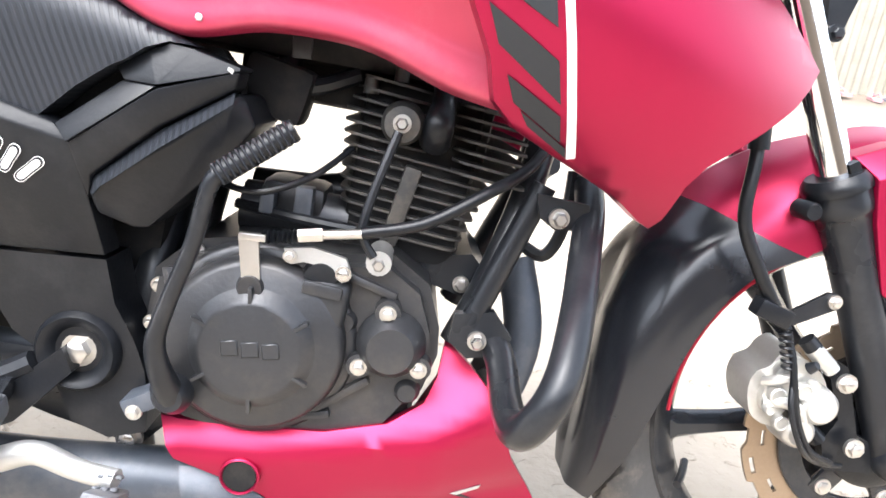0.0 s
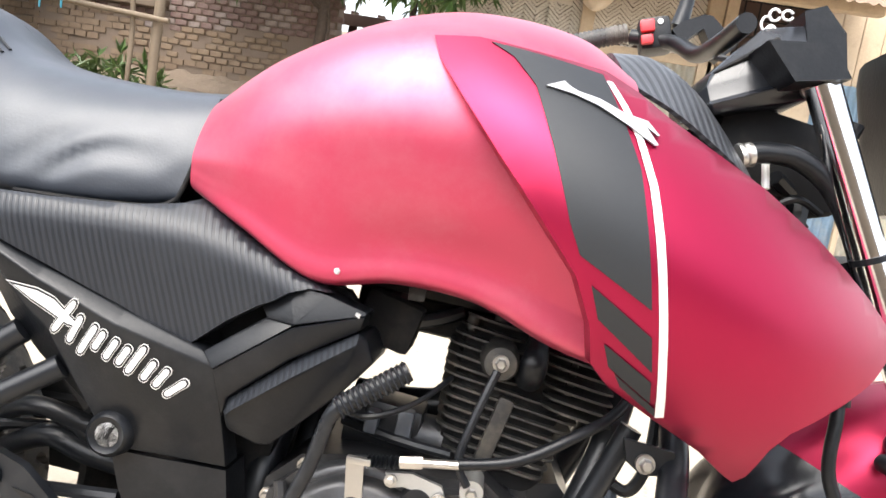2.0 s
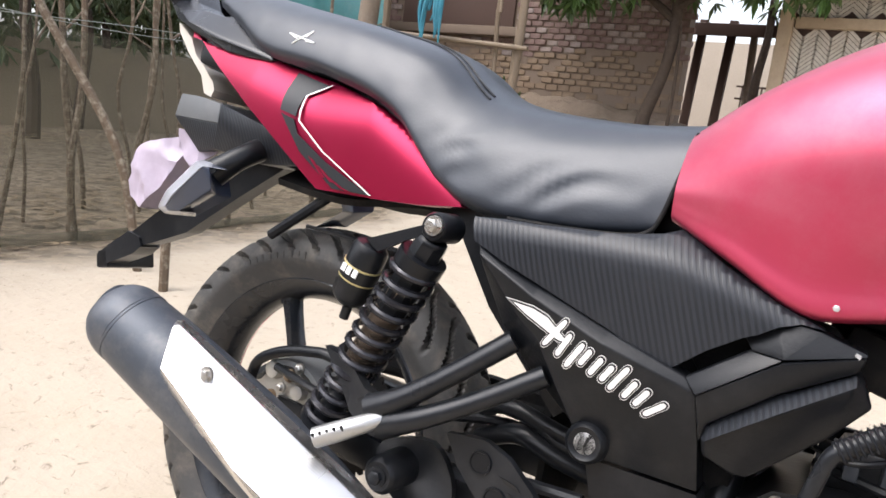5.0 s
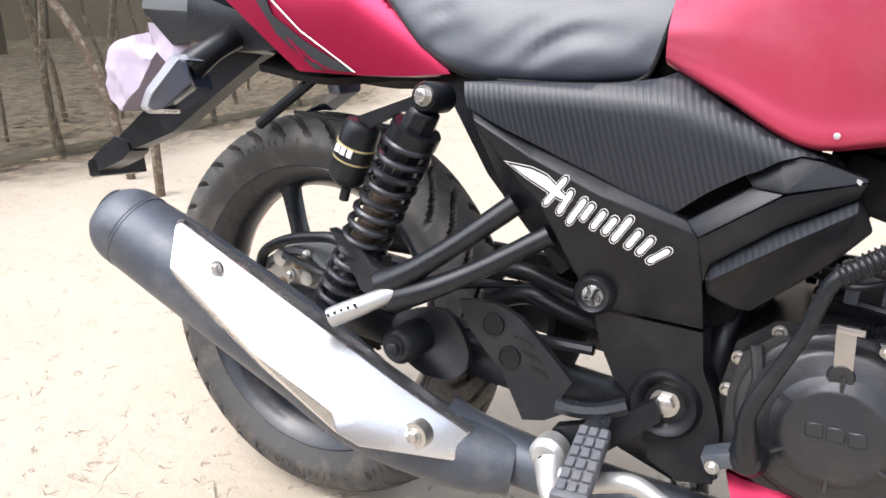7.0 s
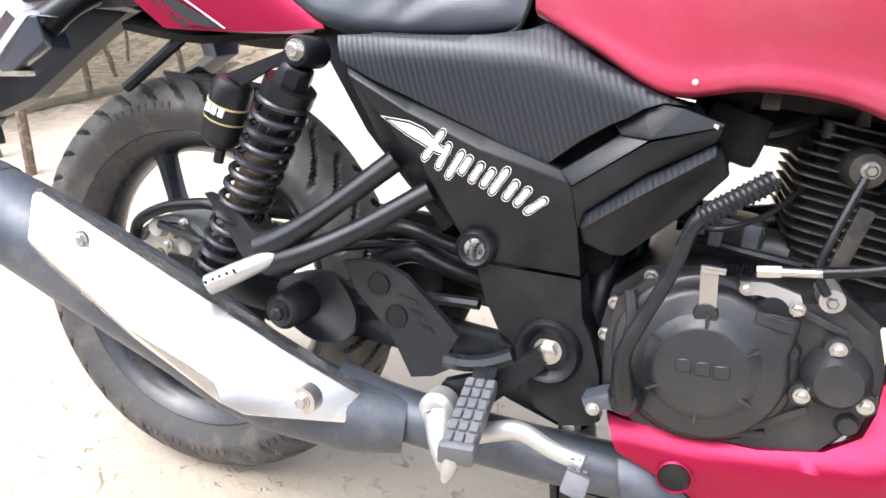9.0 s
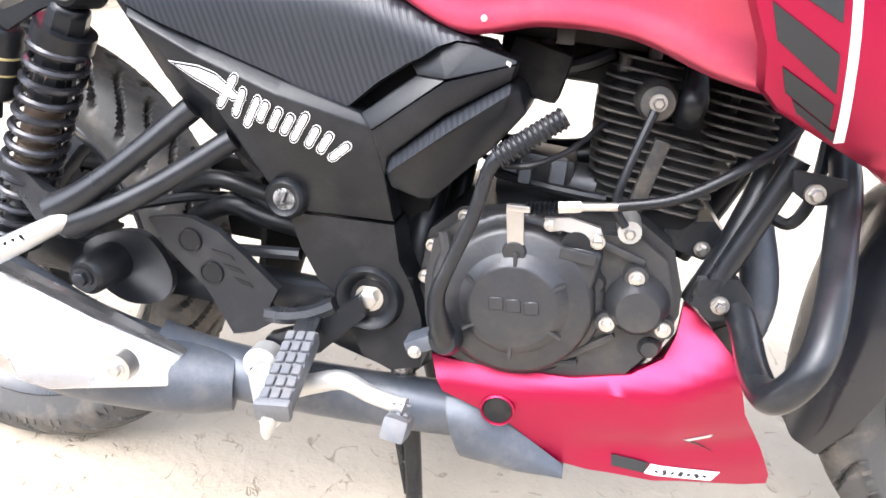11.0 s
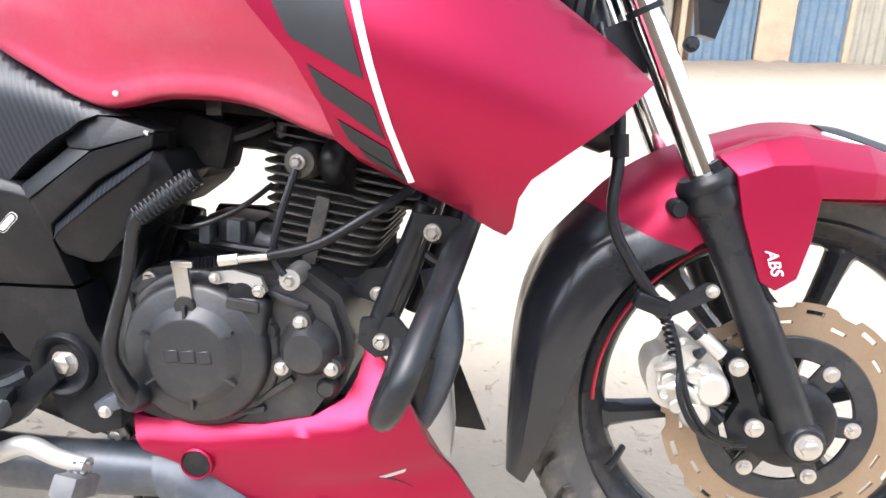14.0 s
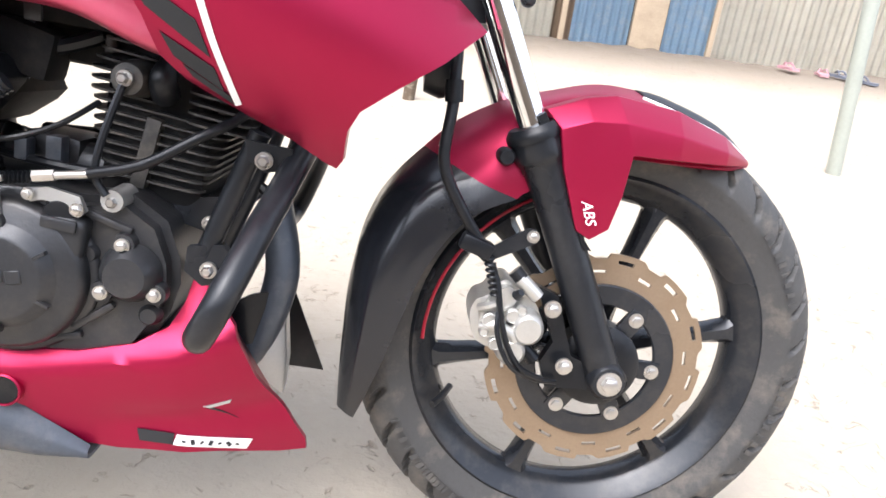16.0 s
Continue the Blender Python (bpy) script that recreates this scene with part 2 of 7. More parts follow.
def facets(pts, faces, thick=0.02, edge=0.003, segs=2):
    """A moulded panel of flat facets with softened creases; its rim runs back to +y."""
    bm = bmesh.new()
    vs = [bm.verts.new(p) for p in pts]
    for f in faces:
        bm.faces.new([vs[i] for i in f])
    for v in [v for v in bm.verts if not v.link_faces]:
        bm.verts.remove(v)
    bmesh.ops.recalc_face_normals(bm, faces=bm.faces[:])
    if sum(f.normal.y * f.calc_area() for f in bm.faces) > 0:
        bmesh.ops.reverse_faces(bm, faces=bm.faces[:])
    rim = [q for q in bm.edges if q.is_boundary]
    if thick:
        for v in bmesh.ops.extrude_edge_only(bm, edges=rim)["geom"]:
            if isinstance(v, bmesh.types.BMVert):
                v.co.y += thick
    if edge:
        sharp = [q for q in bm.edges if not q.is_boundary]
        bmesh.ops.bevel(bm, geom=sharp, offset=edge, segments=segs, affect="EDGES", profile=0.5, clamp_overlap=True)
    return bm


def block(size, at, turn=(0, 0, 0), edge=0.003, segs=2):
    """A box with rounded edges."""
    bm = bmesh.new()
    bmesh.ops.create_cube(bm, size=1.0)
    bmesh.ops.scale(bm, vec=size, verts=bm.verts[:])
    if edge:
        bmesh.ops.bevel(bm, geom=bm.edges[:], offset=edge, segments=segs, affect="EDGES", profile=0.6)
    bmesh.ops.transform(bm, matrix=pose(*at, *turn), verts=bm.verts[:])
    return bm


def bolt_bm(x, y, z, r=0.008, h=0.008, washer=True):
    """A hexagon head with its washer, facing -y."""
    r *= 0.82
    bm = lathe([(r * 0.7, -h), (r * 0.95, -h * 0.85), (r, -h * 0.3), (r, 0)], (x, y, z), "y", 6)
    if washer:
        merge(bm, lathe([(r * 1.4, -h * 0.2), (r * 1.4, h * 0.3)], (x, y, z), "y", 16))
    return bm


def merge(bm, *others):
    for other in others:
        me = bpy.data.meshes.new("tmp")
        other.to_mesh(me)
        other.free()
        bm.from_mesh(me)
        bpy.data.meshes.remove(me)
    return bm


def as_mesh(name, bm, material, angle=40):
    me = bpy.data.meshes.new(name)
    bm.to_mesh(me)
    bm.free()
    me.materials.append(material)
    me.polygons.foreach_set("use_smooth", [True] * len(me.polygons))
    me.set_sharp_from_angle(angle=radians(angle))
    return me


def part(name, bm, material, parent, label="", angle=40):
    ob = new(name, as_mesh(name, bm, material, angle))
    ob.parent = parent
    if label:
        ob["label"] = label
    return ob


def thing(name, bm, material, label, category, group="", kind="", angle=40):
    return tagged(new(name, as_mesh(name, bm, material, angle)), label, category, group, kind)


def mirrored(ob):
    """The same part on the other side of the bike."""
    me = ob.data.copy()
    me.transform(Matrix.Diagonal((1, -1, 1, 1)))
    me.flip_normals()
    twin = new(ob.name, me)
    twin.parent = ob.parent
    twin.location = ob.location
    if "label" in ob:
        twin["label"] = ob["label"]
    return twin


def holder(name, label, category, m=None, group="", kind=""):
    ob = tagged(new(name), label, category, group, kind)
    ob.empty_display_size = 0.1
    if m:
        ob.matrix_world = m
    return ob
from mathutils.bvhtree import BVHTree


# ---- the motorcycle: x forward, y to its left, z up, rear axle over x = 0 ----
bike = holder("motorcycle", "satin red and black motorcycle parked on sandy ground", "motorcycle", BIKE)
REAR, FRONT = Vector((0, 0, 0.302)), Vector((1.326, 0.004, 0.301))


def tyre_bm(c, radius, width, bead, grooves, lean):
    """A tyre with rounded tread, cut square to its skin by long slanting grooves."""
    segs, prof = 18 * grooves, []
    for k in range(45):
        a = math.pi * (k / 44 - 0.5)
        s = math.sin(a)
        r = bead + (radius - bead) * max(0.0, math.cos(a)) ** 0.62
        h = width / 2 * (abs(s) ** 0.8) * (1 if s > 0 else -1)
        prof.append((r, h * (1 - 0.26 * max(0.0, (bead + 0.028 - r) / 0.028))))
    rows = []
    for i, (r, h) in enumerate(prof):
        (r0, h0), (r1, h1) = prof[max(i - 1, 0)], prof[min(i + 1, 44)]
        flow = Vector((r1 - r0, h1 - h0)).normalized()
        inward = Vector((-flow.y, flow.x))
        row = []
        for k in range(segs):
            a = 2 * math.pi * k / segs
            u = abs(h) / (width / 2)
            w = (a * grooves / (2 * math.pi) + lean * u * u + (0.5 if h > 0 else 0)) % 1.0
            fade = min(1.0, max(0.0, (u - 0.08) / 0.08)) * min(1.0, max(0.0, (0.97 - u) / 0.06)) * (1 if r > radius - 0.05 else 0)
            cut = 0.0095 * fade if abs(w - 0.5) < 0.085 else 0.0
            cut += 0.0005 * noise.noise((a * 40, h * 90, radius)) if r > bead + 0.02 else 0
            if bead + 0.016 < r < bead + 0.022:
                cut += 0.0012
            rr, hh = r + inward.x * cut, h + inward.y * cut
            row.append(c + Vector((rr * math.cos(a), hh, rr * math.sin(a))))
        rows.append(row)
    bm = grid_bm(rows, closed=True)
    bmesh.ops.recalc_face_normals(bm, faces=bm.faces[:])
    return bm


def rim_bm(c, lip, inner, half):
    prof = [(lip, -half), (lip - 0.004, -half - 0.003), (lip - 0.012, -half + 0.002), (lip - 0.022, -half + 0.012), (inner + 0.006, -half * 0.55), (inner, -half * 0.3),
            (inner, half * 0.3), (inner + 0.006, half * 0.55), (lip - 0.022, half - 0.012), (lip - 0.012, half - 0.002), (lip - 0.004, half + 0.003), (lip, half), (lip - 0.014, half * 0.6), (lip - 0.014, -half * 0.6)]
    return lathe(prof, c, "y", 96, closed=True)


def spoke_bm(c, angle, r0, r1, y0, y1):
    """A cast spoke, waisted in the middle, with a ridge along its face."""
    rows = []
    for f in (0, 0.12, 0.35, 0.6, 0.82, 0.94, 1.0):
        r = r0 + (r1 - r0) * f
        w = 0.0105 + 0.009 * (abs(f - 0.55) / 0.55) ** 2 + (0.010 if f > 0.95 else 0)
        d, mid = 0.018 - 0.004 * f, y0 + (y1 - y0) * f
        ring = [(-w, mid + d * 0.6), (-w, mid - d * 0.3), (-w * 0.45, mid - d), (w * 0.45, mid - d), (w, mid - d * 0.3), (w, mid + d * 0.6), (w * 0.4, mid + d), (-w * 0.4, mid + d)]
        ca, sa = math.cos(angle), math.sin(angle)
        rows.append([c + Vector((r * ca - t * sa, h, r * sa + t * ca)) for t, h in ring])
    bm = grid_bm(rows, closed=True)
    bm.verts.ensure_lookup_table()
    bm.faces.new(bm.verts[:8])
    bm.faces.new(bm.verts[-8:])
    bmesh.ops.recalc_face_normals(bm, faces=bm.faces[:])
    return bm


def disc_bm(c, outer, inner, y, petals, wave=0.005, slots=0):
    """A wavy brake disc with pairs of slots cut through it."""
    radii = [inner, inner + 0.006, outer - 0.024, outer - 0.019, outer - 0.012, outer - 0.007, outer]
    segs = 240
    bm = bmesh.new()
    vs = []
    for j, r in enumerate(radii):
        row = []
        for k in range(segs):
            a = 2 * math.pi * k / segs
            q = (a * petals / (2 * math.pi)) % 1.0
            dip = wave if q < 0.28 else wave * max(0.0, 1 - (q - 0.28) / 0.1)
            rr = r - dip * (0, 0, 0, 0.2, 0.4, 0.8, 1)[j]
            row.append(bm.verts.new(c + Vector((rr * math.cos(a), y, rr * math.sin(a)))))
        vs.append(row)
    per = segs // (petals * 2)
    for j in range(len(radii) - 1):
        for k in range(segs):
            q = k % (per * 2)
            open_slot = slots and ((j == 2 and 1 <= q < per - 3) or (j == 4 and per + 1 <= q < 2 * per - 3))
            if not open_slot:
                bm.faces.new((vs[j][k], vs[j][(k + 1) % segs], vs[j + 1][(k + 1) % segs], vs[j + 1][k]))
    loose = [v for v in bm.verts if not v.link_faces]
    bmesh.ops.delete(bm, geom=loose, context="VERTS")
    bmesh.ops.solidify(bm, geom=bm.faces[:], thickness=0.004)
    bmesh.ops.recalc_face_normals(bm, faces=bm.faces[:])
    return bm


# wheels
front_wheel = part("front_wheel", lathe([(0.03, -0.05), (0.034, -0.04), (0.03, 0.0), (0.034, 0.04), (0.03, 0.05)], FRONT), ALLOY, bike, "six-spoke black alloy front wheel")
part("tyre", tyre_bm(FRONT, 0.294, 0.094, 0.222, 34, 1.1), RUBBER, front_wheel, "dusty black tubeless tyre")
part("rim", rim_bm(FRONT, 0.224, 0.19, 0.036), ALLOY, front_wheel)
part("rim_tape", tube([(1.326 + 0.2085 * math.cos(radians(a)), -0.0375, 0.301 + 0.2085 * math.sin(radians(a))) for a in range(112, 181, 4)], 0.0022, 60, 6), PINK, front_wheel, "thin red rim line")
for k in range(6):
    part("spoke", spoke_bm(FRONT, radians(10 + 60 * k), 0.03, 0.196, -0.012, -0.004), ALLOY, front_wheel)
part("valve", tube([(1.162, -0.005, 0.226), (1.15, -0.03, 0.222), (1.138, -0.05, 0.22)], 0.0045, 8, 8), BLACK, front_wheel)
rear_wheel = part("rear_wheel", lathe([(0.045, -0.06), (0.05, -0.05), (0.04, 0.0), (0.05, 0.05), (0.045, 0.06)], REAR), ALLOY, bike, "black alloy rear wheel")
part("tyre", tyre_bm(REAR, 0.299, 0.124, 0.222, 36, 1.6), RUBBER, rear_wheel, "wide worn rear tyre")
part("rim", rim_bm(REAR, 0.224, 0.19, 0.044), ALLOY, rear_wheel)
part("rim_tape", lathe([(0.196, 0.0255), (0.1985, 0.0295), (0.1975, 0.0295), (0.195, 0.0255)], REAR, "y", 96, closed=True), PINK, rear_wheel, "thin red rim line")
for k in range(6):
    part("spoke", spoke_bm(REAR, radians(-6 + 60 * k), 0.04, 0.196, -0.02, -0.006), ALLOY, rear_wheel)
# raised writing on the tyre walls, too worn to read
for c, y, spans in ((FRONT, -0.0475, ((205, 9), (222, 7), (330, 10), (20, 8))), (REAR, -0.0608, ((250, 12), (95, 9), (300, 6)))):
    for start, count in spans:
        for k in range(count):
            a = radians(start + 3.1 * k)
            part("sidewall_mark", block((0.006 if k % 3 else 0.003, 0.0016, 0.010), (c.x + 0.256 * math.cos(a), y, c.z + 0.256 * math.sin(a)), (0, 90 - math.degrees(a), 0), 0), RUBBER, front_wheel if c is FRONT else rear_wheel)

# front brake
front_disc = part("front_brake_disc", disc_bm(FRONT, 0.134, 0.094, -0.062, 12, 0.006, 1), DISC, bike, "gold wavy slotted brake disc")
part("disc_carrier", lathe([(0.072, -0.07), (0.0735, -0.0715), (0.0955, -0.0715), (0.097, -0.07), (0.097, -0.066), (0.072, -0.066)], FRONT, "y", 96, closed=True), ALLOY, front_disc, "black carrier ring")
for k in range(6):
    a = radians(55 + 60 * k)
    part("carrier_lug", block((0.036, 0.008, 0.024), (1.326 + 0.062 * math.cos(a), -0.066, 0.301 + 0.062 * math.sin(a)), (0, -math.degrees(a), 0), 0.003), ALLOY, front_disc)
for k in range(6):
    a = radians(55 + 60 * k)
    part("disc_bolt", bolt_bm(1.326 + 0.07 * math.cos(a), -0.071, 0.301 + 0.07 * math.sin(a), 0.0078, 0.005), STEEL, front_disc)
part("hub_cover", lathe([(0.0, -0.09), (0.03, -0.09), (0.044, -0.088), (0.05, -0.083), (0.052, -0.06), (0.03, -0.03)], FRONT), BLACK, front_disc)
caliper = part("front_caliper", plate([(1.163, 0.361), (1.168, 0.378), (1.18, 0.385), (1.188, 0.398), (1.2, 0.404), (1.212, 0.396), (1.226, 0.388), (1.24, 0.372), (1.243, 0.35), (1.233, 0.327), (1.222, 0.311), (1.208, 0.31), (1.196, 0.322), (1.184, 0.325), (1.17, 0.335)], -0.106, 0.05, 0.005, smooth=44, cell=0.012), CALIPER, bike, "silver two-pot brake caliper")
part("piston_housing", lathe([(0.0, -0.024), (0.014, -0.0235), (0.0175, -0.02), (0.019, -0.012), (0.0205, 0.012)], (1.226, -0.108, 0.355)), CALIPER, caliper)
part("piston_housing", lathe([(0.0, -0.022), (0.012, -0.0215), (0.0155, -0.018), (0.017, -0.01), (0.0185, 0.012)], (1.2115, -0.108, 0.327)), CALIPER, caliper)
part("bridge", plate([(1.176, 0.372), (1.19, 0.395), (1.203, 0.399), (1.212, 0.388), (1.205, 0.37), (1.196, 0.346), (1.184, 0.338), (1.174, 0.35)], lambda x, z: -0.121 + 0.3 * abs(x - 1.193), 0.02, 0.004, smooth=30), CALIPER, caliper)
part("casting_web", tube([(1.176, -0.118, 0.352), (1.19, -0.125, 0.357), (1.206, -0.126, 0.35), (1.214, -0.124, 0.338)], [0.006, 0.0065, 0.006, 0.005], 14, 10), CALIPER, caliper)
part("casting_web", tube([(1.172, -0.114, 0.372), (1.181, -0.124, 0.378), (1.194, -0.126, 0.384)], 0.005, 10, 8), CALIPER, caliper)
for x, z, r in ((1.192, 0.335, 0.0055), (1.2076, 0.369, 0.006), (1.1834, 0.362, 0.0065), (1.178, 0.348, 0.004), (1.217, 0.376, 0.004)):
    part("bolt_pocket", lathe([(r * 1.35, 0.004), (r * 1.35, -0.0035), (r * 1.15, -0.0045), (r, -0.003)], (x, -0.1235, z), "y", 16), CALIPER, caliper)
    part("socket_bolt", lathe([(0.0, 0.001), (r * 0.6, 0.0), (r, -0.001), (r, 0.006)], (x, -0.1235, z), "y", 12), BLACK, caliper)
part("bleed_nipple", tube([(1.2092, -0.122, 0.3916), (1.213, -0.128, 0.3975)], [0.006, 0.004], 4, 10), FRAME, caliper)
part("slide_pin", tube([(1.212, -0.116, 0.41), (1.223, -0.118, 0.4005), (1.234, -0.12, 0.391)], [0.0085, 0.0085, 0.0075], 6, 14), CALIPER, caliper)
part("slide_pin", tube([(1.205, -0.114, 0.418), (1.214, -0.116, 0.409)], 0.0085, 4, 12), BLACK, caliper)
part("slide_pin", tube([(1.226, -0.112, 0.33), (1.24, -0.112, 0.316)], [0.007, 0.0085], 4, 12), BLACK, caliper)
part("caliper_bracket", plate([(1.235, 0.4), (1.26, 0.39), (1.285, 0.32), (1.32, 0.305), (1.31, 0.28), (1.26, 0.28), (1.25, 0.31), (1.262, 0.335)], -0.104, 0.014, 0.003), BLACK, caliper)
for x, z in ((1.2525, 0.3785), (1.275, 0.3125)):
    part("bracket_bolt", bolt_bm(x, -0.118, z, 0.0085, 0.008), STEEL, caliper)

# fork
AX = Vector((1.328, -0.1, 0.298))
UP = Vector((-0.408, 0, 0.913))


def along(d, y=0.0, ahead=0.0):
    p = AX + UP * d
    return (p.x + 0.913 * ahead, y if y else p.y, p.z + 0.408 * ahead)


fork = part("fork_leg", tube([along(0.0), along(0.05), along(0.2), along(0.255), along(0.27), along(0.293)], [0.021, 0.021, 0.0215, 0.024, 0.0285, 0.0285], 30, 20), FRAME, bike, "dark grey lower fork leg")
part("dust_seal", tube([along(0.288), along(0.296), along(0.303)], [0.031, 0.031, 0.026], 6, 20), BLACK, fork)
part("stanchion", tube([along(0.29), along(0.645)], 0.0165, 4, 24), CHROME, fork, "chromed fork tube")
part("axle_nut", bolt_bm(1.328, -0.124, 0.298, 0.0125, 0.011), STEEL, fork)
part("axle_lug", lathe([(0.018, -0.011), (0.022, -0.006), (0.0225, 0.02)], (1.328, -0.113, 0.298)), FRAME, fork)
part("fender_boss", lathe([(0.0, -0.008), (0.007, -0.008), (0.009, -0.004), (0.009, 0.02)], (1.179, -0.118, 0.54)), BLACK, fork)
mirrored(fork)
part("stanchion", tube([along(0.29, 0.1), along(0.6, 0.1)], 0.0165, 4, 24), CHROME, bike, "chromed fork tube")
part("lower_yoke", plate([(1.1, 0.715), (1.15, 0.735), (1.175, 0.69), (1.16, 0.672), (1.115, 0.672)], -0.078, 0.156, 0.008), BLACK, bike, "black lower fork clamp")
part("hose_clip", tube([along(0.47), along(0.476)], 0.0185, 3, 20), BLACK, bike)
part("clamp_bolt", bolt_bm(1.185, -0.085, 0.7, 0.007, 0.008), FRAME, bike)
part("upper_yoke", plate([(1.0, 0.915), (1.06, 0.92), (1.08, 0.89), (1.03, 0.88)], -0.125, 0.25, 0.008), BLACK, bike)

# front mudguard: a hood over the wheel, black tail and red nose
def half_shell(rails):
    """A thin smooth shell over rails from the ridge to the lower edge, with its twin across the middle."""
    bm = loft(rails, 40, 30, 0.003)
    other = bm.copy()
    bmesh.ops.scale(other, vec=(1, -1, 1), verts=other.verts[:])
    bmesh.ops.reverse_faces(other, faces=other.faces[:])
    merge(bm, other)
    bmesh.ops.remove_doubles(bm, verts=bm.verts[:], dist=0.0004)
    return bm


fender = part("front_mudguard", half_shell([
    [(1.097, 0, 0.531), (1.13, 0, 0.563), (1.182, 0, 0.593), (1.24, 0, 0.612), (1.3, 0, 0.625), (1.37, 0, 0.617), (1.44, 0, 0.592), (1.491, 0, 0.557)],
    [(1.112, -0.05, 0.527), (1.145, -0.05, 0.556), (1.19, -0.05, 0.583), (1.24, -0.05, 0.602), (1.3, -0.05, 0.612), (1.37, -0.046, 0.603), (1.44, -0.036, 0.58), (1.489, -0.012, 0.553)],
    [(1.14, -0.08, 0.515), (1.165, -0.082, 0.538), (1.2, -0.082, 0.56), (1.245, -0.08, 0.576), (1.3, -0.078, 0.585), (1.37, -0.07, 0.578), (1.44, -0.05, 0.562), (1.487, -0.018, 0.55)],
    [(1.165, -0.092, 0.504), (1.185, -0.094, 0.52), (1.212, -0.094, 0.535), (1.25, -0.092, 0.547), (1.3, -0.09, 0.555), (1.37, -0.08, 0.552), (1.44, -0.056, 0.549), (1.485, -0.022, 0.548)],
    [(1.2, -0.095, 0.493), (1.207, -0.096, 0.5), (1.225, -0.096, 0.51), (1.255, -0.094, 0.528), (1.3, -0.092, 0.547), (1.37, -0.082, 0.5475), (1.44, -0.058, 0.547), (1.484, -0.023, 0.547)]]), RED, bike, "red front mudguard with black rear flap", angle=60)
part("rear_flap", half_shell([
    [(1.097, 0, 0.531), (1.062, 0, 0.49), (1.043, 0, 0.44), (1.029, 0, 0.377), (1.025, 0, 0.312), (1.022, 0, 0.25), (1.02, 0, 0.2)],
    [(1.112, -0.05, 0.527), (1.062, -0.05, 0.48), (1.036, -0.05, 0.43), (1.024, -0.05, 0.37), (1.021, -0.05, 0.31), (1.02, -0.045, 0.25), (1.02, -0.03, 0.2)],
    [(1.14, -0.08, 0.515), (1.1, -0.088, 0.489), (1.066, -0.09, 0.43), (1.047, -0.088, 0.37), (1.04, -0.084, 0.31), (1.034, -0.072, 0.25), (1.028, -0.045, 0.2)],
    [(1.165, -0.092, 0.504), (1.13, -0.096, 0.468), (1.092, -0.097, 0.417), (1.068, -0.095, 0.36), (1.056, -0.09, 0.305), (1.046, -0.077, 0.25), (1.034, -0.05, 0.198)],
    [(1.2, -0.095, 0.493), (1.15, -0.097, 0.466), (1.112, -0.097, 0.412), (1.09, -0.095, 0.352), (1.074, -0.09, 0.298), (1.06, -0.08, 0.252), (1.042, -0.052, 0.195)]]), GLOSS, fender, "glossy black plastic rear flap", angle=60)
cover = part("fork_cover", facets([
    (1.2168, -0.104, 0.5928), (1.2585, -0.1, 0.6087), (1.2929, -0.096, 0.6145), (1.37, -0.075, 0.605), (1.44, -0.048, 0.582), (1.485, -0.018, 0.557),
    (1.23, -0.127, 0.575), (1.262, -0.128, 0.586), (1.3, -0.123, 0.588), (1.37, -0.101, 0.579), (1.44, -0.064, 0.565), (1.486, -0.024, 0.5535),
    (1.2395, -0.125, 0.534), (1.3127, -0.121, 0.5548), (1.37, -0.101, 0.5525), (1.44, -0.065, 0.55), (1.484, -0.026, 0.5485),
    (1.2629, -0.121, 0.4698), (1.2798, -0.119, 0.4602), (1.2993, -0.119, 0.4734), (1.3082, -0.12, 0.5112)],
    [(0, 1, 7, 6), (1, 2, 8, 7), (2, 3, 9, 8), (3, 4, 10, 9), (4, 5, 11, 10), (6, 7, 8, 13, 12), (8, 9, 14, 13), (9, 10, 15, 14), (10, 11, 16, 15), (12, 13, 20, 19, 18, 17)], 0.03, 0.0032, 3), RED, fender, "angular red fork cover", angle=50)
# black plate drawn in for the shade between fork cover and fork leg
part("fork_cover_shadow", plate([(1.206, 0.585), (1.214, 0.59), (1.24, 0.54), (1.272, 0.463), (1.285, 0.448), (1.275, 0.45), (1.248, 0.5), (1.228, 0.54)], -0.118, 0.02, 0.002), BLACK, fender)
part("nose_stripe", half_shell([
    [(1.34, 0, 0.6232), (1.375, 0, 0.6182), (1.44, 0, 0.595), (1.488, 0, 0.5615)],
    [(1.342, -0.014, 0.6215), (1.375, -0.025, 0.6145), (1.44, -0.02, 0.592), (1.4875, -0.006, 0.5605)],
    [(1.345, -0.03, 0.6155), (1.375, -0.042, 0.6075), (1.44, -0.034, 0.5835), (1.487, -0.011, 0.5575)]]), MATT, fender, "black nose stripe")
part("white_pinstripe", tube([(1.34, -0.034, 0.6145), (1.372, -0.046, 0.6045), (1.44, -0.037, 0.581), (1.486, -0.013, 0.556)], 0.002, 16, 6), WHITE, fender)

words = bpy.data.curves.new("lettering", "FONT")
words.body, words.size, words.extrude, words.align_x = "ABS", 0.016, 0.0006, "CENTER"
words.shear = 0.3
abs_letters = new("lettering", words)
abs_letters.matrix_basis = pose(1.2665, -0.1295, 0.4905, 90, 0, 0) @ pose(0, 0, 0, 0, 0, -70)
abs_letters.parent = fender
words.materials.append(WHITE)
abs_letters["label"] = "white letters ABS"

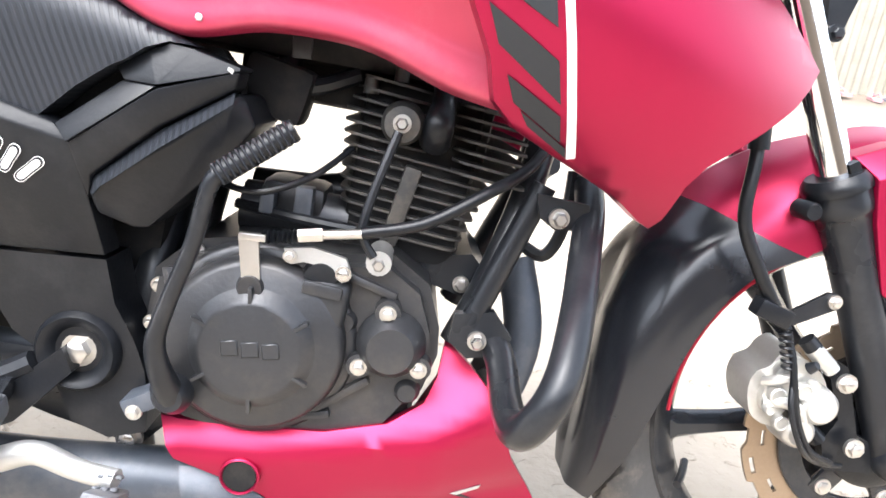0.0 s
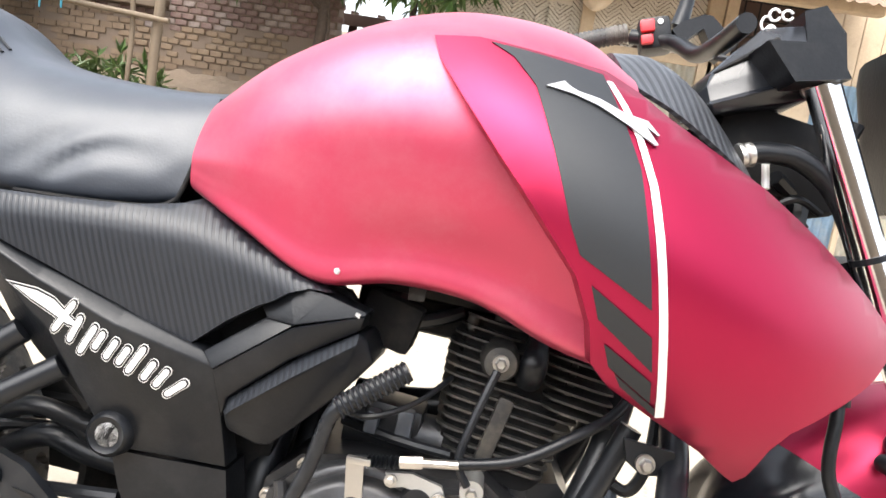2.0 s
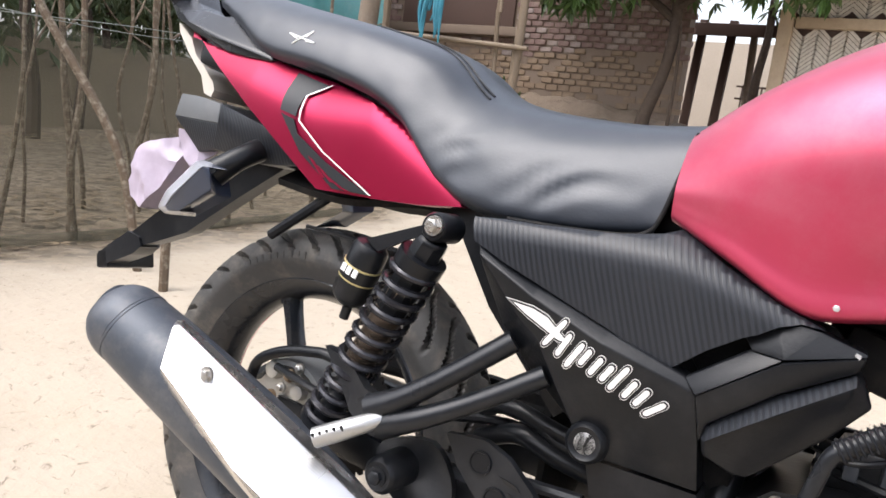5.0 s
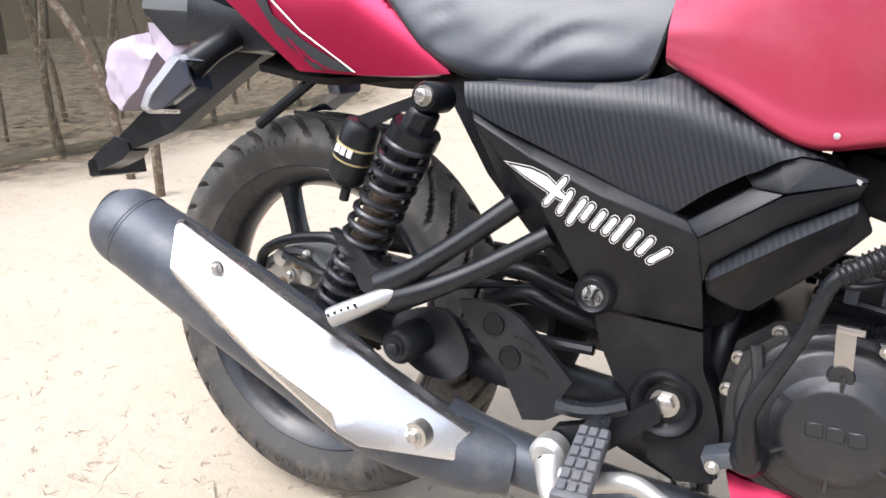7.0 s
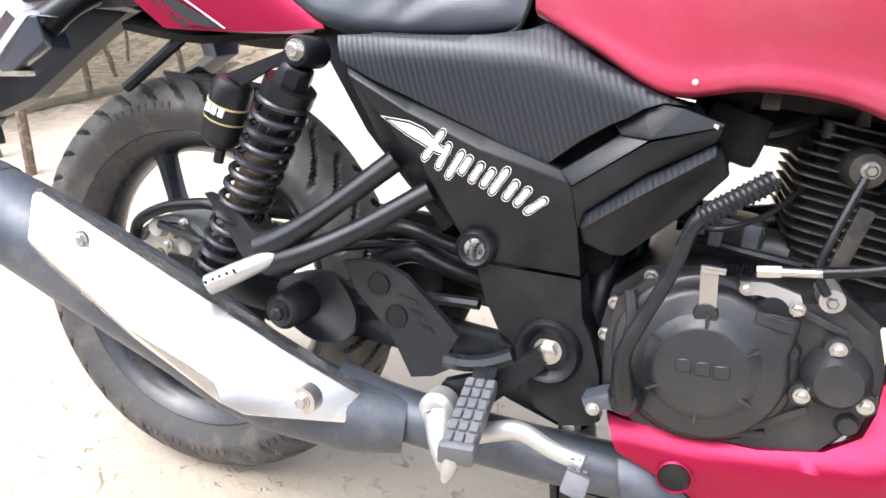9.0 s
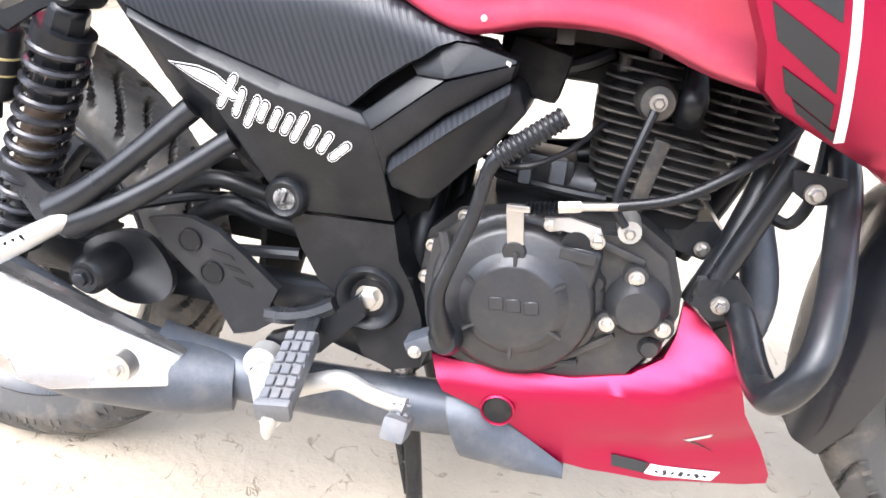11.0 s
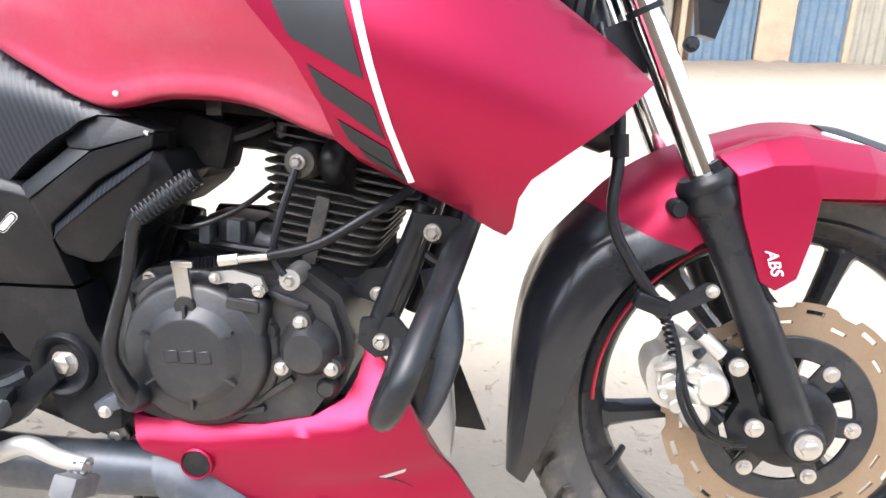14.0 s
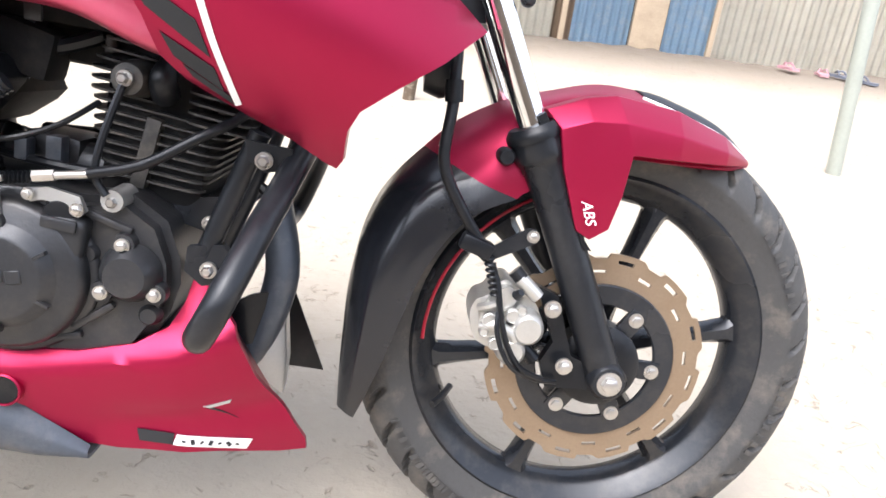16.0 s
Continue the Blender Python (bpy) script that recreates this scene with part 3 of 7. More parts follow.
# brake hose with its clamp
hose = part("front_brake_hose", tube([(1.1, -0.06, 0.72), (1.115, -0.1, 0.655), (1.117, -0.122, 0.59), (1.114, -0.13, 0.53), (1.136, -0.13, 0.485), (1.168, -0.125, 0.44)], 0.0062, 40, 12), BLACK, bike, "black rubber brake hose")
part("thin_hose", tube([(1.168, -0.125, 0.44), (1.184, -0.13, 0.41), (1.192, -0.135, 0.375), (1.203, -0.135, 0.34), (1.222, -0.132, 0.312), (1.25, -0.125, 0.298)], 0.0035, 30, 8), BLACK, hose)
part("hose_sleeve", tube([(1.116, -0.122, 0.612), (1.1175, -0.123, 0.59)], 0.0095, 4, 12), BLACK, hose)
part("hose_junction", block((0.036, 0.02, 0.018), (1.158, -0.128, 0.445), (0, 20, 0), 0.004), BLACK, hose)
part("hose_bracket", plate([(1.16, 0.433), (1.212, 0.467), (1.222, 0.466), (1.224, 0.452), (1.17, 0.425)], -0.122, 0.004, 0.001), FRAME, hose)
part("bracket_screw", bolt_bm(1.218, -0.124, 0.459, 0.006, 0.005), STEEL, hose)
part("sensor_wire", tube([(1.178, -0.13, 0.428), (1.19, -0.13, 0.39), (1.19, -0.14, 0.355), (1.208, -0.14, 0.318), (1.24, -0.12, 0.295), (1.27, -0.112, 0.29)], 0.0028, 30, 8), BLACK, hose)
for k in range(7):
    part("wire_ring", lathe([(0.0058, -0.0016), (0.007, 0.0), (0.0058, 0.0016)], (1.173 + 0.002 * k, -0.128, 0.432 - 0.0065 * k), "z", 10), BLACK, hose)

# tank
rows_x = (0.502, 0.56, 0.63, 0.70, 0.77, 0.835, 0.878)


def rail(ys, zs):
    return list(zip(rows_x, ys, zs))


tank_rails = [
    rail((-0.168, -0.186, -0.19, -0.186, -0.186, -0.192, -0.2), (0.690, 0.662, 0.628, 0.637, 0.632, 0.608, 0.598)),
    rail((-0.178, -0.198, -0.203, -0.2, -0.2, -0.206, -0.21), (0.694, 0.667, 0.634, 0.643, 0.638, 0.615, 0.605)),
    rail((-0.182, -0.2, -0.205, -0.202, -0.202, -0.208, -0.212), (0.702, 0.682, 0.654, 0.662, 0.658, 0.637, 0.625)),
    rail((-0.183, -0.202, -0.208, -0.206, -0.207, -0.211, -0.214), (0.708, 0.692, 0.668, 0.676, 0.672, 0.652, 0.64)),
    rail((-0.184, -0.208, -0.22, -0.226, -0.23, -0.232, -0.23), (0.722, 0.72, 0.712, 0.715, 0.712, 0.7, 0.69)),
    rail((-0.172, -0.206, -0.228, -0.238, -0.24, -0.238, -0.228), (0.748, 0.765, 0.775, 0.78, 0.778, 0.77, 0.76)),
    rail((-0.147, -0.18, -0.203, -0.212, -0.213, -0.208, -0.198), (0.775, 0.81, 0.836, 0.848, 0.85, 0.842, 0.828)),
    rail((-0.095, -0.115, -0.13, -0.137, -0.138, -0.133, -0.125), (0.79, 0.834, 0.872, 0.893, 0.896, 0.886, 0.862)),
    rail((-0.03, -0.035, -0.04, -0.042, -0.042, -0.04, -0.04), (0.8, 0.85, 0.892, 0.916, 0.919, 0.908, 0.882)),
    rail((0.0,) * 7, (0.801, 0.851, 0.893, 0.918, 0.921, 0.91, 0.884)),
]
tank = part("fuel_tank", loft(tank_rails, 48, 60, 0.003), TANKRED, bike, "satin red sculpted fuel tank, its sheen put into a paler red", angle=60)
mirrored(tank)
part("tank_screw", bolt_bm(0.651, -0.204, 0.641, 0.0036, 0.002, False), SILVER, tank)
part("tank_bracket", block((0.016, 0.004, 0.018), (0.716, -0.14, 0.631), (0, 0, 0), 0.001), CASE, tank)
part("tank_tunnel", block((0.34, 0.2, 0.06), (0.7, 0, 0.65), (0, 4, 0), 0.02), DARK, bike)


# side shroud of the tank
def shroud_y(x, z):
    x, z = x - 0.9, z - 0.68
    return -0.289 + 0.049 * x - 0.107 * z + 2.371 * x * x + 3.529 * x * z + 4.43 * z * z


def on_shroud(lift):
    return lambda x, z: shroud_y(x, z) - lift


SHROUD = [(0.702, 0.848), (0.74, 0.85), (0.79, 0.843), (0.845, 0.837), (0.872, 0.823), (0.9, 0.803), (0.935, 0.785), (0.985, 0.762), (1.04, 0.73), (1.1, 0.69), (1.14, 0.659), (1.1, 0.625), (1.06, 0.598), (1.03, 0.576), (1.02, 0.558), (1.016, 0.528), (1.01, 0.519), (1.0, 0.524), (0.97, 0.545), (0.92, 0.57), (0.885, 0.588), (0.866, 0.606), (0.858, 0.635), (0.84, 0.671), (0.805, 0.712), (0.77, 0.752), (0.735, 0.795), (0.712, 0.825)]
shroud = part("tank_shroud", plate(SHROUD, shroud_y, 0.03, 0.007, cell=0.018), RED, bike, "wide angular red tank shroud", angle=50)
for bits in ([(0.75, 0.846), (0.79, 0.84), (0.842, 0.832), (0.858, 0.795), (0.874, 0.755), (0.885, 0.706), (0.897, 0.655), (0.84, 0.686), (0.829, 0.708), (0.808, 0.765), (0.79, 0.81), (0.77, 0.834)],
             [(0.852, 0.666), (0.902, 0.635), (0.91, 0.608), (0.862, 0.642)],
             [(0.871, 0.624), (0.912, 0.6), (0.917, 0.582), (0.879, 0.606)],
             [(0.885, 0.601), (0.922, 0.578), (0.924, 0.571), (0.892, 0.591)]):
    part("stripe", plate(bits, on_shroud(0.0012), 0.001, 0, cell=0.02), MATT, shroud, "matt black stripe")
part("white_stripe", plate([(0.85, 0.826), (0.862, 0.806), (0.875, 0.779), (0.8875, 0.744), (0.896, 0.708), (0.905, 0.668), (0.917, 0.62), (0.931, 0.572), (0.925, 0.57), (0.911, 0.62), (0.899, 0.668), (0.89, 0.707), (0.8815, 0.743), (0.869, 0.78), (0.856, 0.806), (0.845, 0.826)], on_shroud(0.0014), 0.001, 0, cell=0.02), WHITE, shroud, "thin white stripe")
part("emblem", plate([(0.7977, 0.8103), (0.8112, 0.8168), (0.8155, 0.813), (0.823, 0.8093), (0.8393, 0.8064), (0.8591, 0.798), (0.8779, 0.7953), (0.8874, 0.7845), (0.8855, 0.784), (0.8765, 0.79), (0.8861, 0.7764), (0.8835, 0.7755), (0.8621, 0.788), (0.8478, 0.7955), (0.8378, 0.8005), (0.8192, 0.8065)], on_shroud(0.004), 0.003, 0.0006, cell=0.02), SILVER, shroud, "raised silver emblem")
far_shroud = mirrored(shroud)
far_shroud.scale = (0.972, 0.8, 1.0)
part("tank_top_cover", loft([[(0.872, -0.17, 0.845), (0.92, -0.165, 0.825), (0.975, -0.155, 0.793), (1.005, -0.14, 0.775)], [(0.862, -0.1, 0.889), (0.905, -0.1, 0.888), (0.95, -0.1, 0.862), (1.0, -0.09, 0.81)], [(0.862, 0.0, 0.902), (0.905, 0.0, 0.902), (0.955, 0.0, 0.876), (1.01, 0.0, 0.82)]], 20, 16, 0.004), CARBON_FLAT, bike, "carbon-film tank nose cover")

# seat
seat_curves = [
    [(0.48, -0.145, 0.672), (0.41, -0.152, 0.664), (0.30, -0.15, 0.662), (0.225, -0.142, 0.69), (0.14, -0.135, 0.765), (0.03, -0.132, 0.803), (-0.09, -0.128, 0.826), (-0.17, -0.11, 0.868), (-0.25, -0.08, 0.905)],
    [(0.488, -0.161, 0.686), (0.41, -0.168, 0.678), (0.30, -0.165, 0.68), (0.225, -0.154, 0.706), (0.14, -0.147, 0.78), (0.03, -0.144, 0.818), (-0.09, -0.138, 0.842), (-0.17, -0.118, 0.882), (-0.25, -0.085, 0.915)],
    [(0.498, -0.153, 0.735), (0.42, -0.152, 0.74), (0.30, -0.148, 0.745), (0.225, -0.138, 0.765), (0.14, -0.134, 0.822), (0.03, -0.132, 0.853), (-0.09, -0.126, 0.876), (-0.17, -0.108, 0.9), (-0.25, -0.08, 0.922)],
    [(0.512, -0.128, 0.779), (0.42, -0.118, 0.778), (0.31, -0.108, 0.786), (0.235, -0.104, 0.802), (0.16, -0.11, 0.845), (0.05, -0.108, 0.875), (-0.08, -0.102, 0.898), (-0.18, -0.088, 0.92), (-0.255, -0.068, 0.931)],
    [(0.508, -0.07, 0.8), (0.42, -0.06, 0.795), (0.31, -0.05, 0.802), (0.24, -0.05, 0.82), (0.17, -0.055, 0.862), (0.06, -0.055, 0.888), (-0.07, -0.055, 0.912), (-0.2, -0.05, 0.936), (-0.27, -0.045, 0.936)],
    [(0.505, 0.0, 0.804), (0.42, 0.0, 0.8), (0.31, 0.0, 0.806), (0.24, 0.0, 0.824), (0.17, 0.0, 0.866), (0.06, 0.0, 0.891), (-0.07, 0.0, 0.915), (-0.2, 0.0, 0.94), (-0.275, 0.0, 0.938)],
]
seat_bm = loft(seat_curves, 110, 60, 0.004)
for v in seat_bm.verts:
    # pulled creases over the front corner and the step, fine slackness elsewhere
    x, z = v.co.x, v.co.z
    u = x * 0.5 + z
    w = math.exp(-((x - 0.39) / 0.06) ** 2 - ((z - 0.705) / 0.024) ** 2) + 0.4 * math.exp(-((x - 0.25) / 0.04) ** 2 - ((z - 0.72) / 0.04) ** 2)
    v.co.y += 0.0032 * w * math.sin((z - 0.66) * 150 - (x - 0.36) * 95 + 4 * noise.noise((x * 12, z * 12, 1))) + 0.0008 * noise.noise((x * 45, v.co.y * 45, z * 45))
seat_tree = BVHTree.FromBMesh(seat_bm)


def seat_top(x, y):
    hit = seat_tree.ray_cast(Vector((x, y, 2.0)), Vector((0, 0, -1)))[0]
    return hit.z + 0.0006


seat = part("seat", seat_bm, LEATHER, bike, "creased black leather seat in two steps", angle=60)
mirrored(seat)
part("seat_front_welt", tube([(0.506, -0.148, 0.778), (0.499, -0.161, 0.733), (0.489, -0.164, 0.69), (0.48, -0.163, 0.676), (0.46, -0.165, 0.669), (0.4, -0.166, 0.665), (0.33, -0.164, 0.664)], 0.0024, 30, 8), DARK, seat)
part("seat_nose", block((0.05, 0.25, 0.06), (0.485, 0, 0.7), (0, 0, 0), 0.015), BLACK, seat)
for off in (0.0, 0.011):
    part("seat_seam", tube([(x, y + off, seat_top(x, y + off)) for x, y in ((0.25, -0.1), (0.22, -0.086), (0.19, -0.077), (0.16, -0.07), (0.13, -0.064), (0.1, -0.061), (0.07, -0.059), (0.04, -0.058))], 0.0016, 40, 6), BLACK, seat)
for (x0, z0), (x1, z1) in (((-0.05, 0.8565), (-0.002, 0.8445)), ((-0.012, 0.8615), (-0.04, 0.8415)), ((-0.05, 0.8565), (-0.034, 0.8495)), ((-0.012, 0.8615), (-0.02, 0.8515)), ((-0.002, 0.8445), (-0.018, 0.8465))):
    pts = []
    for q in range(5):
        x, z = x0 + (x1 - x0) * q / 4, z0 + (z1 - z0) * q / 4
        hit = seat_tree.ray_cast(Vector((x, -1.0, z)), Vector((0, 1, 0)))[0]
        if hit:
            pts.append((x, hit.y - 0.0006, z))
    if len(pts) > 2:
        part("worn_print", tube(pts, 0.0012, 8, 5), WHITE, seat)
part("seat_pan", block((0.72, 0.22, 0.05), (0.1, 0, 0.76), (0, 12, 0), 0.015), BLACK, bike)

# tail
def tail_y(x, z):
    """A crease runs along the panel: over it the skin leans in, under it it hangs almost upright."""
    crease = 0.748 - 0.27 * min(0.0, x - 0.02) - 0.54 * max(0.0, x - 0.115)
    return -0.152 + 0.12 * max(0.0, -0.1 - x) + 0.42 * (z - crease - 0.012 + math.sqrt((z - crease - 0.012) ** 2 + 0.0006)) + 0.14 * max(0.0, crease - z)


def on_tail(lift):
    return lambda x, z: tail_y(x, z) - lift


tail = part("tail_panel", plate([(-0.2728, 0.8639), (-0.262, 0.848), (-0.2, 0.834), (-0.074, 0.82), (0.027, 0.799), (0.102, 0.777), (0.168, 0.743), (0.252, 0.679), (0.263, 0.667), (0.2, 0.66), (0.128, 0.657), (0.041, 0.656), (-0.0156, 0.6946), (-0.0667, 0.7304), (-0.141, 0.781), (-0.2051, 0.822)], tail_y, 0.04, 0.0, cell=0.006), RED, bike, "pointed red tail panel with black and white graphics", angle=60)
part("tail_stripe", plate([(-0.032, 0.8065), (0.026, 0.792), (0.0, 0.774), (-0.004, 0.745), (-0.032, 0.7515)], on_tail(0.0035), 0.001, 0, cell=0.014), MATT, tail, "black tail graphic")
part("tail_stripe", plate([(-0.03, 0.7475), (-0.006, 0.741), (0.003, 0.723), (0.056, 0.692), (0.13, 0.66), (0.07, 0.66), (0.01, 0.7)], on_tail(0.0035), 0.001, 0, cell=0.014), MATT, tail)
part("tail_pinstripe", plate([(0.0305, 0.7935), (0.004, 0.7745), (0.005, 0.7402), (0.0502, 0.7052), (0.1335, 0.66), (0.13, 0.66), (0.049, 0.704), (0.003, 0.739), (0.0015, 0.775), (0.028, 0.794)], on_tail(0.0045), 0.001, 0, cell=0.014), WHITE, tail)
for k in range(4):
    part("tail_hatch", plate([(0.026 + 0.016 * k, 0.697 - 0.01 * k), (0.036 + 0.016 * k, 0.692 - 0.01 * k), (0.058 + 0.014 * k, 0.672 - 0.004 * k), (0.052 + 0.014 * k, 0.672 - 0.004 * k)], on_tail(0.0045), 0.001, 0), RED, tail)
mirrored(tail)
grab = part("grab_rail", facets([(-0.3948, -0.07, 0.9329), (-0.3856, -0.06, 0.9432), (-0.3441, -0.06, 0.9429), (-0.3138, -0.075, 0.9123), (-0.2887, -0.085, 0.8997), (-0.2228, -0.095, 0.8862), (-0.1904, -0.095, 0.8916), (-0.156, -0.105, 0.8737), (-0.0795, -0.128, 0.8228), (-0.1875, -0.13, 0.8472), (-0.2656, -0.122, 0.87), (-0.387, -0.075, 0.9208), (-0.3189, -0.105, 0.8778), (-0.2553, -0.122, 0.854), (-0.1707, -0.13, 0.8264), (-0.126, -0.13, 0.8201), (-0.0834, -0.128, 0.817)],
    [(0, 1, 2, 3, 4, 10), (4, 5, 6, 7, 8, 9, 10), (0, 10, 9, 8, 16, 15, 14, 13, 12, 11)], 0.05, 0.004, 3), GLOSS, bike, "glossy black moulded rear grab rail", angle=40)
mirrored(grab)
part("grab_bridge", tube([(-0.34, -0.09, 0.915), (-0.372, -0.05, 0.926), (-0.378, 0.0, 0.93), (-0.372, 0.05, 0.926), (-0.34, 0.09, 0.915)], 0.014, 20, 12), GLOSS, bike)
part("tail_light", plate([(-0.3311, 0.8757), (-0.3151, 0.8654), (-0.2973, 0.8526), (-0.2816, 0.8264), (-0.256, 0.8066), (-0.2347, 0.7868), (-0.2292, 0.7749), (-0.234, 0.7639), (-0.2504, 0.7687), (-0.2622, 0.7954), (-0.2995, 0.8298), (-0.3258, 0.8603)], -0.09, 0.18, 0.003), CLEAR, bike, "cream tail light lens")
UNDER = [(-0.309, -0.09, 0.728), (-0.306, -0.085, 0.765), (-0.25, -0.1, 0.762), (-0.188, -0.11, 0.754), (-0.186, -0.112, 0.724), (-0.2, -0.1, 0.686), (-0.242, -0.09, 0.6776), (-0.04, -0.11, 0.716), (0.03, -0.11, 0.69), (-0.038, -0.1, 0.68), (-0.103, -0.095, 0.675)]
hug = part("tail_underside", facets(UNDER, [(0, 1, 2, 3, 4)], 0.15, 0.002), GREYPL, bike, "grey plastic tail underside", angle=35)
part("carbon_skirt", facets(UNDER, [(0, 4, 5, 6), (4, 3, 7, 10, 5), (7, 8, 9, 10)], 0.13, 0.002), CARBON, hug, "carbon-film covered underside", angle=35)
plate_arm = part("plate_bracket", plate([(-0.478, 0.481), (-0.431, 0.517), (-0.371, 0.564), (-0.29, 0.618), (-0.181, 0.689), (-0.082, 0.69), (-0.1075, 0.672), (-0.19, 0.616), (-0.292, 0.543), (-0.361, 0.515), (-0.42, 0.492)], -0.045, 0.03, 0.005), BLACK, bike, "black number plate bracket")
part("bracket_foot", plate([(-0.505, 0.465), (-0.478, 0.488), (-0.43, 0.521), (-0.4, 0.515), (-0.392, 0.5), (-0.41, 0.484), (-0.5, 0.443)], -0.05, 0.04, 0.004), FRAME, plate_arm)
part("bracket_tip", block((0.026, 0.1, 0.032), (-0.488, 0.0, 0.46), (0, -15, 0), 0.003), BLACK, plate_arm)


def bag_y(x, z):
    """Loose film, pinched into a few sharp folds."""
    return -0.085 + 2.2 * ((x + 0.363) ** 2 + (z - 0.636) ** 2) + 0.012 * abs(noise.noise((x * 16, z * 26, 2))) + 0.008 * abs(noise.noise((x * 44, z * 30, 5)))


bag_cover = part("plate_cover", plate([(-0.4034, 0.6684), (-0.3753, 0.6817), (-0.3161, 0.6957), (-0.2972, 0.6776), (-0.3022, 0.662), (-0.3202, 0.6248), (-0.3498, 0.5965), (-0.3805, 0.5685), (-0.4149, 0.584), (-0.4198, 0.6096), (-0.414, 0.6299)], bag_y, 0.04, 0.003, cell=0.007), BAG, plate_arm, "lilac plastic bag tied over the number plate", angle=30)
part("bag_flap", plate([(-0.2976, 0.7092), (-0.2638, 0.7069), (-0.2076, 0.6888), (-0.234, 0.6657), (-0.2589, 0.6531), (-0.292, 0.6759)], lambda x, z: -0.09 + 0.02 * abs(noise.noise((x * 20, z * 20, 8))), 0.004, 0, cell=0.012), BAG, bag_cover)
LAMP = [(-0.2157, -0.17, 0.5876), (-0.2027, -0.17, 0.6144), (-0.1574, -0.165, 0.6634), (-0.1359, -0.16, 0.6688), (-0.1148, -0.16, 0.6216), (-0.1755, -0.165, 0.5827), (-0.2013, -0.168, 0.5804), (-0.1734, -0.192, 0.5938), (-0.1553, -0.2, 0.6103), (-0.1049, -0.2, 0.6583), (-0.0956, -0.195, 0.6588), (-0.0909, -0.19, 0.6295), (-0.1448, -0.192, 0.5917), (-0.1685, -0.19, 0.5885)]
ind = part("rear_indicator", facets(LAMP, [(7, 8, 9, 10, 11, 12, 13), (3, 4, 11, 10), (4, 5, 12, 11)], 0.03, 0.003, 3), LENSES, bike, "black wedge-shaped rear indicator lamp", angle=40)
part("indicator_rim", facets([(x, y - 0.0006, z) for x, y, z in LAMP], [(0, 1, 8, 7), (1, 2, 9, 8), (2, 3, 10, 9), (5, 6, 13, 12), (6, 0, 7, 13)], 0.028, 0.002), LAMPRIM, ind, "pale lens rim", angle=40)
part("indicator_stalk", tube([(-0.1252, -0.158, 0.6514), (-0.1051, -0.14, 0.6751), (-0.0958, -0.11, 0.6944)], [0.02, 0.0165, 0.017], 10, 14), BLACK, ind)
mirrored(ind)
part("mudguard_stay", tube([(0.02, -0.06, 0.66), (-0.09, -0.065, 0.575)], 0.008, 4, 8), FRAME, bike)
part("inner_mudguard", loft([[(0.33, -0.09, 0.63), (0.2, -0.09, 0.665), (0.05, -0.09, 0.65), (-0.08, -0.08, 0.66)], [(0.35, 0.0, 0.66), (0.2, 0.0, 0.69), (0.05, 0.0, 0.68), (-0.08, 0.0, 0.69)], [(0.33, 0.09, 0.63), (0.2, 0.09, 0.665), (0.05, 0.09, 0.65), (-0.08, 0.08, 0.66)]], 16, 10, 0.01), DARK, bike)
part("front_splash_guard", loft([[(0.33, -0.07, 0.62), (0.38, -0.075, 0.5), (0.395, -0.075, 0.38), (0.38, -0.07, 0.3)], [(0.36, 0.0, 0.63), (0.41, 0.0, 0.5), (0.42, 0.0, 0.38), (0.4, 0.0, 0.3)], [(0.33, 0.07, 0.62), (0.38, 0.075, 0.5), (0.395, 0.075, 0.38), (0.38, 0.07, 0.3)]], 16, 10, 0.01), DARK, bike)
part("mudguard_rod", tube([(-0.02, -0.07, 0.6), (0.2, -0.09, 0.595)], 0.003, 4, 6), FRAME, bike)

# side panels
PANEL_RIDGE = ((0.3, 0.6546), (0.46, 0.6563), (0.5215, 0.6545), (0.562, 0.6436), (0.6247, 0.6215), (0.66, 0.611))


def along_line(line, x):
    """Height of a broken line at x."""
    for (x0, z0), (x1, z1) in zip(line, line[1:]):
        if x <= x1:
            break
    return z0 + (z1 - z0) * (x - x0) / (x1 - x0)


def upper_y(x, z):
    """Under its ridge the panel stands almost upright, over it it rolls in towards seat and tank."""
    d = z - along_line(PANEL_RIDGE, x)
    return -0.206 + 0.5 * (d + math.sqrt(d * d + 0.00012)) + 0.1 * max(0.0, -d) + 0.1 * max(0.0, 0.36 - x)


part("upper_side_panel", plate([(0.305, 0.66), (0.34, 0.663), (0.38, 0.664), (0.43, 0.667), (0.46, 0.669), (0.5, 0.677), (0.517, 0.685), (0.5594, 0.658), (0.609, 0.6345), (0.6465, 0.621), (0.629, 0.622), (0.613, 0.616), (0.598, 0.6055), (0.5868, 0.6), (0.5605, 0.582), (0.5313, 0.5568), (0.5, 0.5665), (0.4668, 0.5795), (0.43, 0.592), (0.3895, 0.6065), (0.35, 0.62), (0.3127, 0.6352)], upper_y, 0.03, 0.005, cell=0.009), CARBON, bike, "side panel in ribbed carbon film", angle=60)


def lower_y(x, z):
    return -0.172 - 0.33 * (z - 0.447) + 0.145 * max(0.0, 0.47 - x)


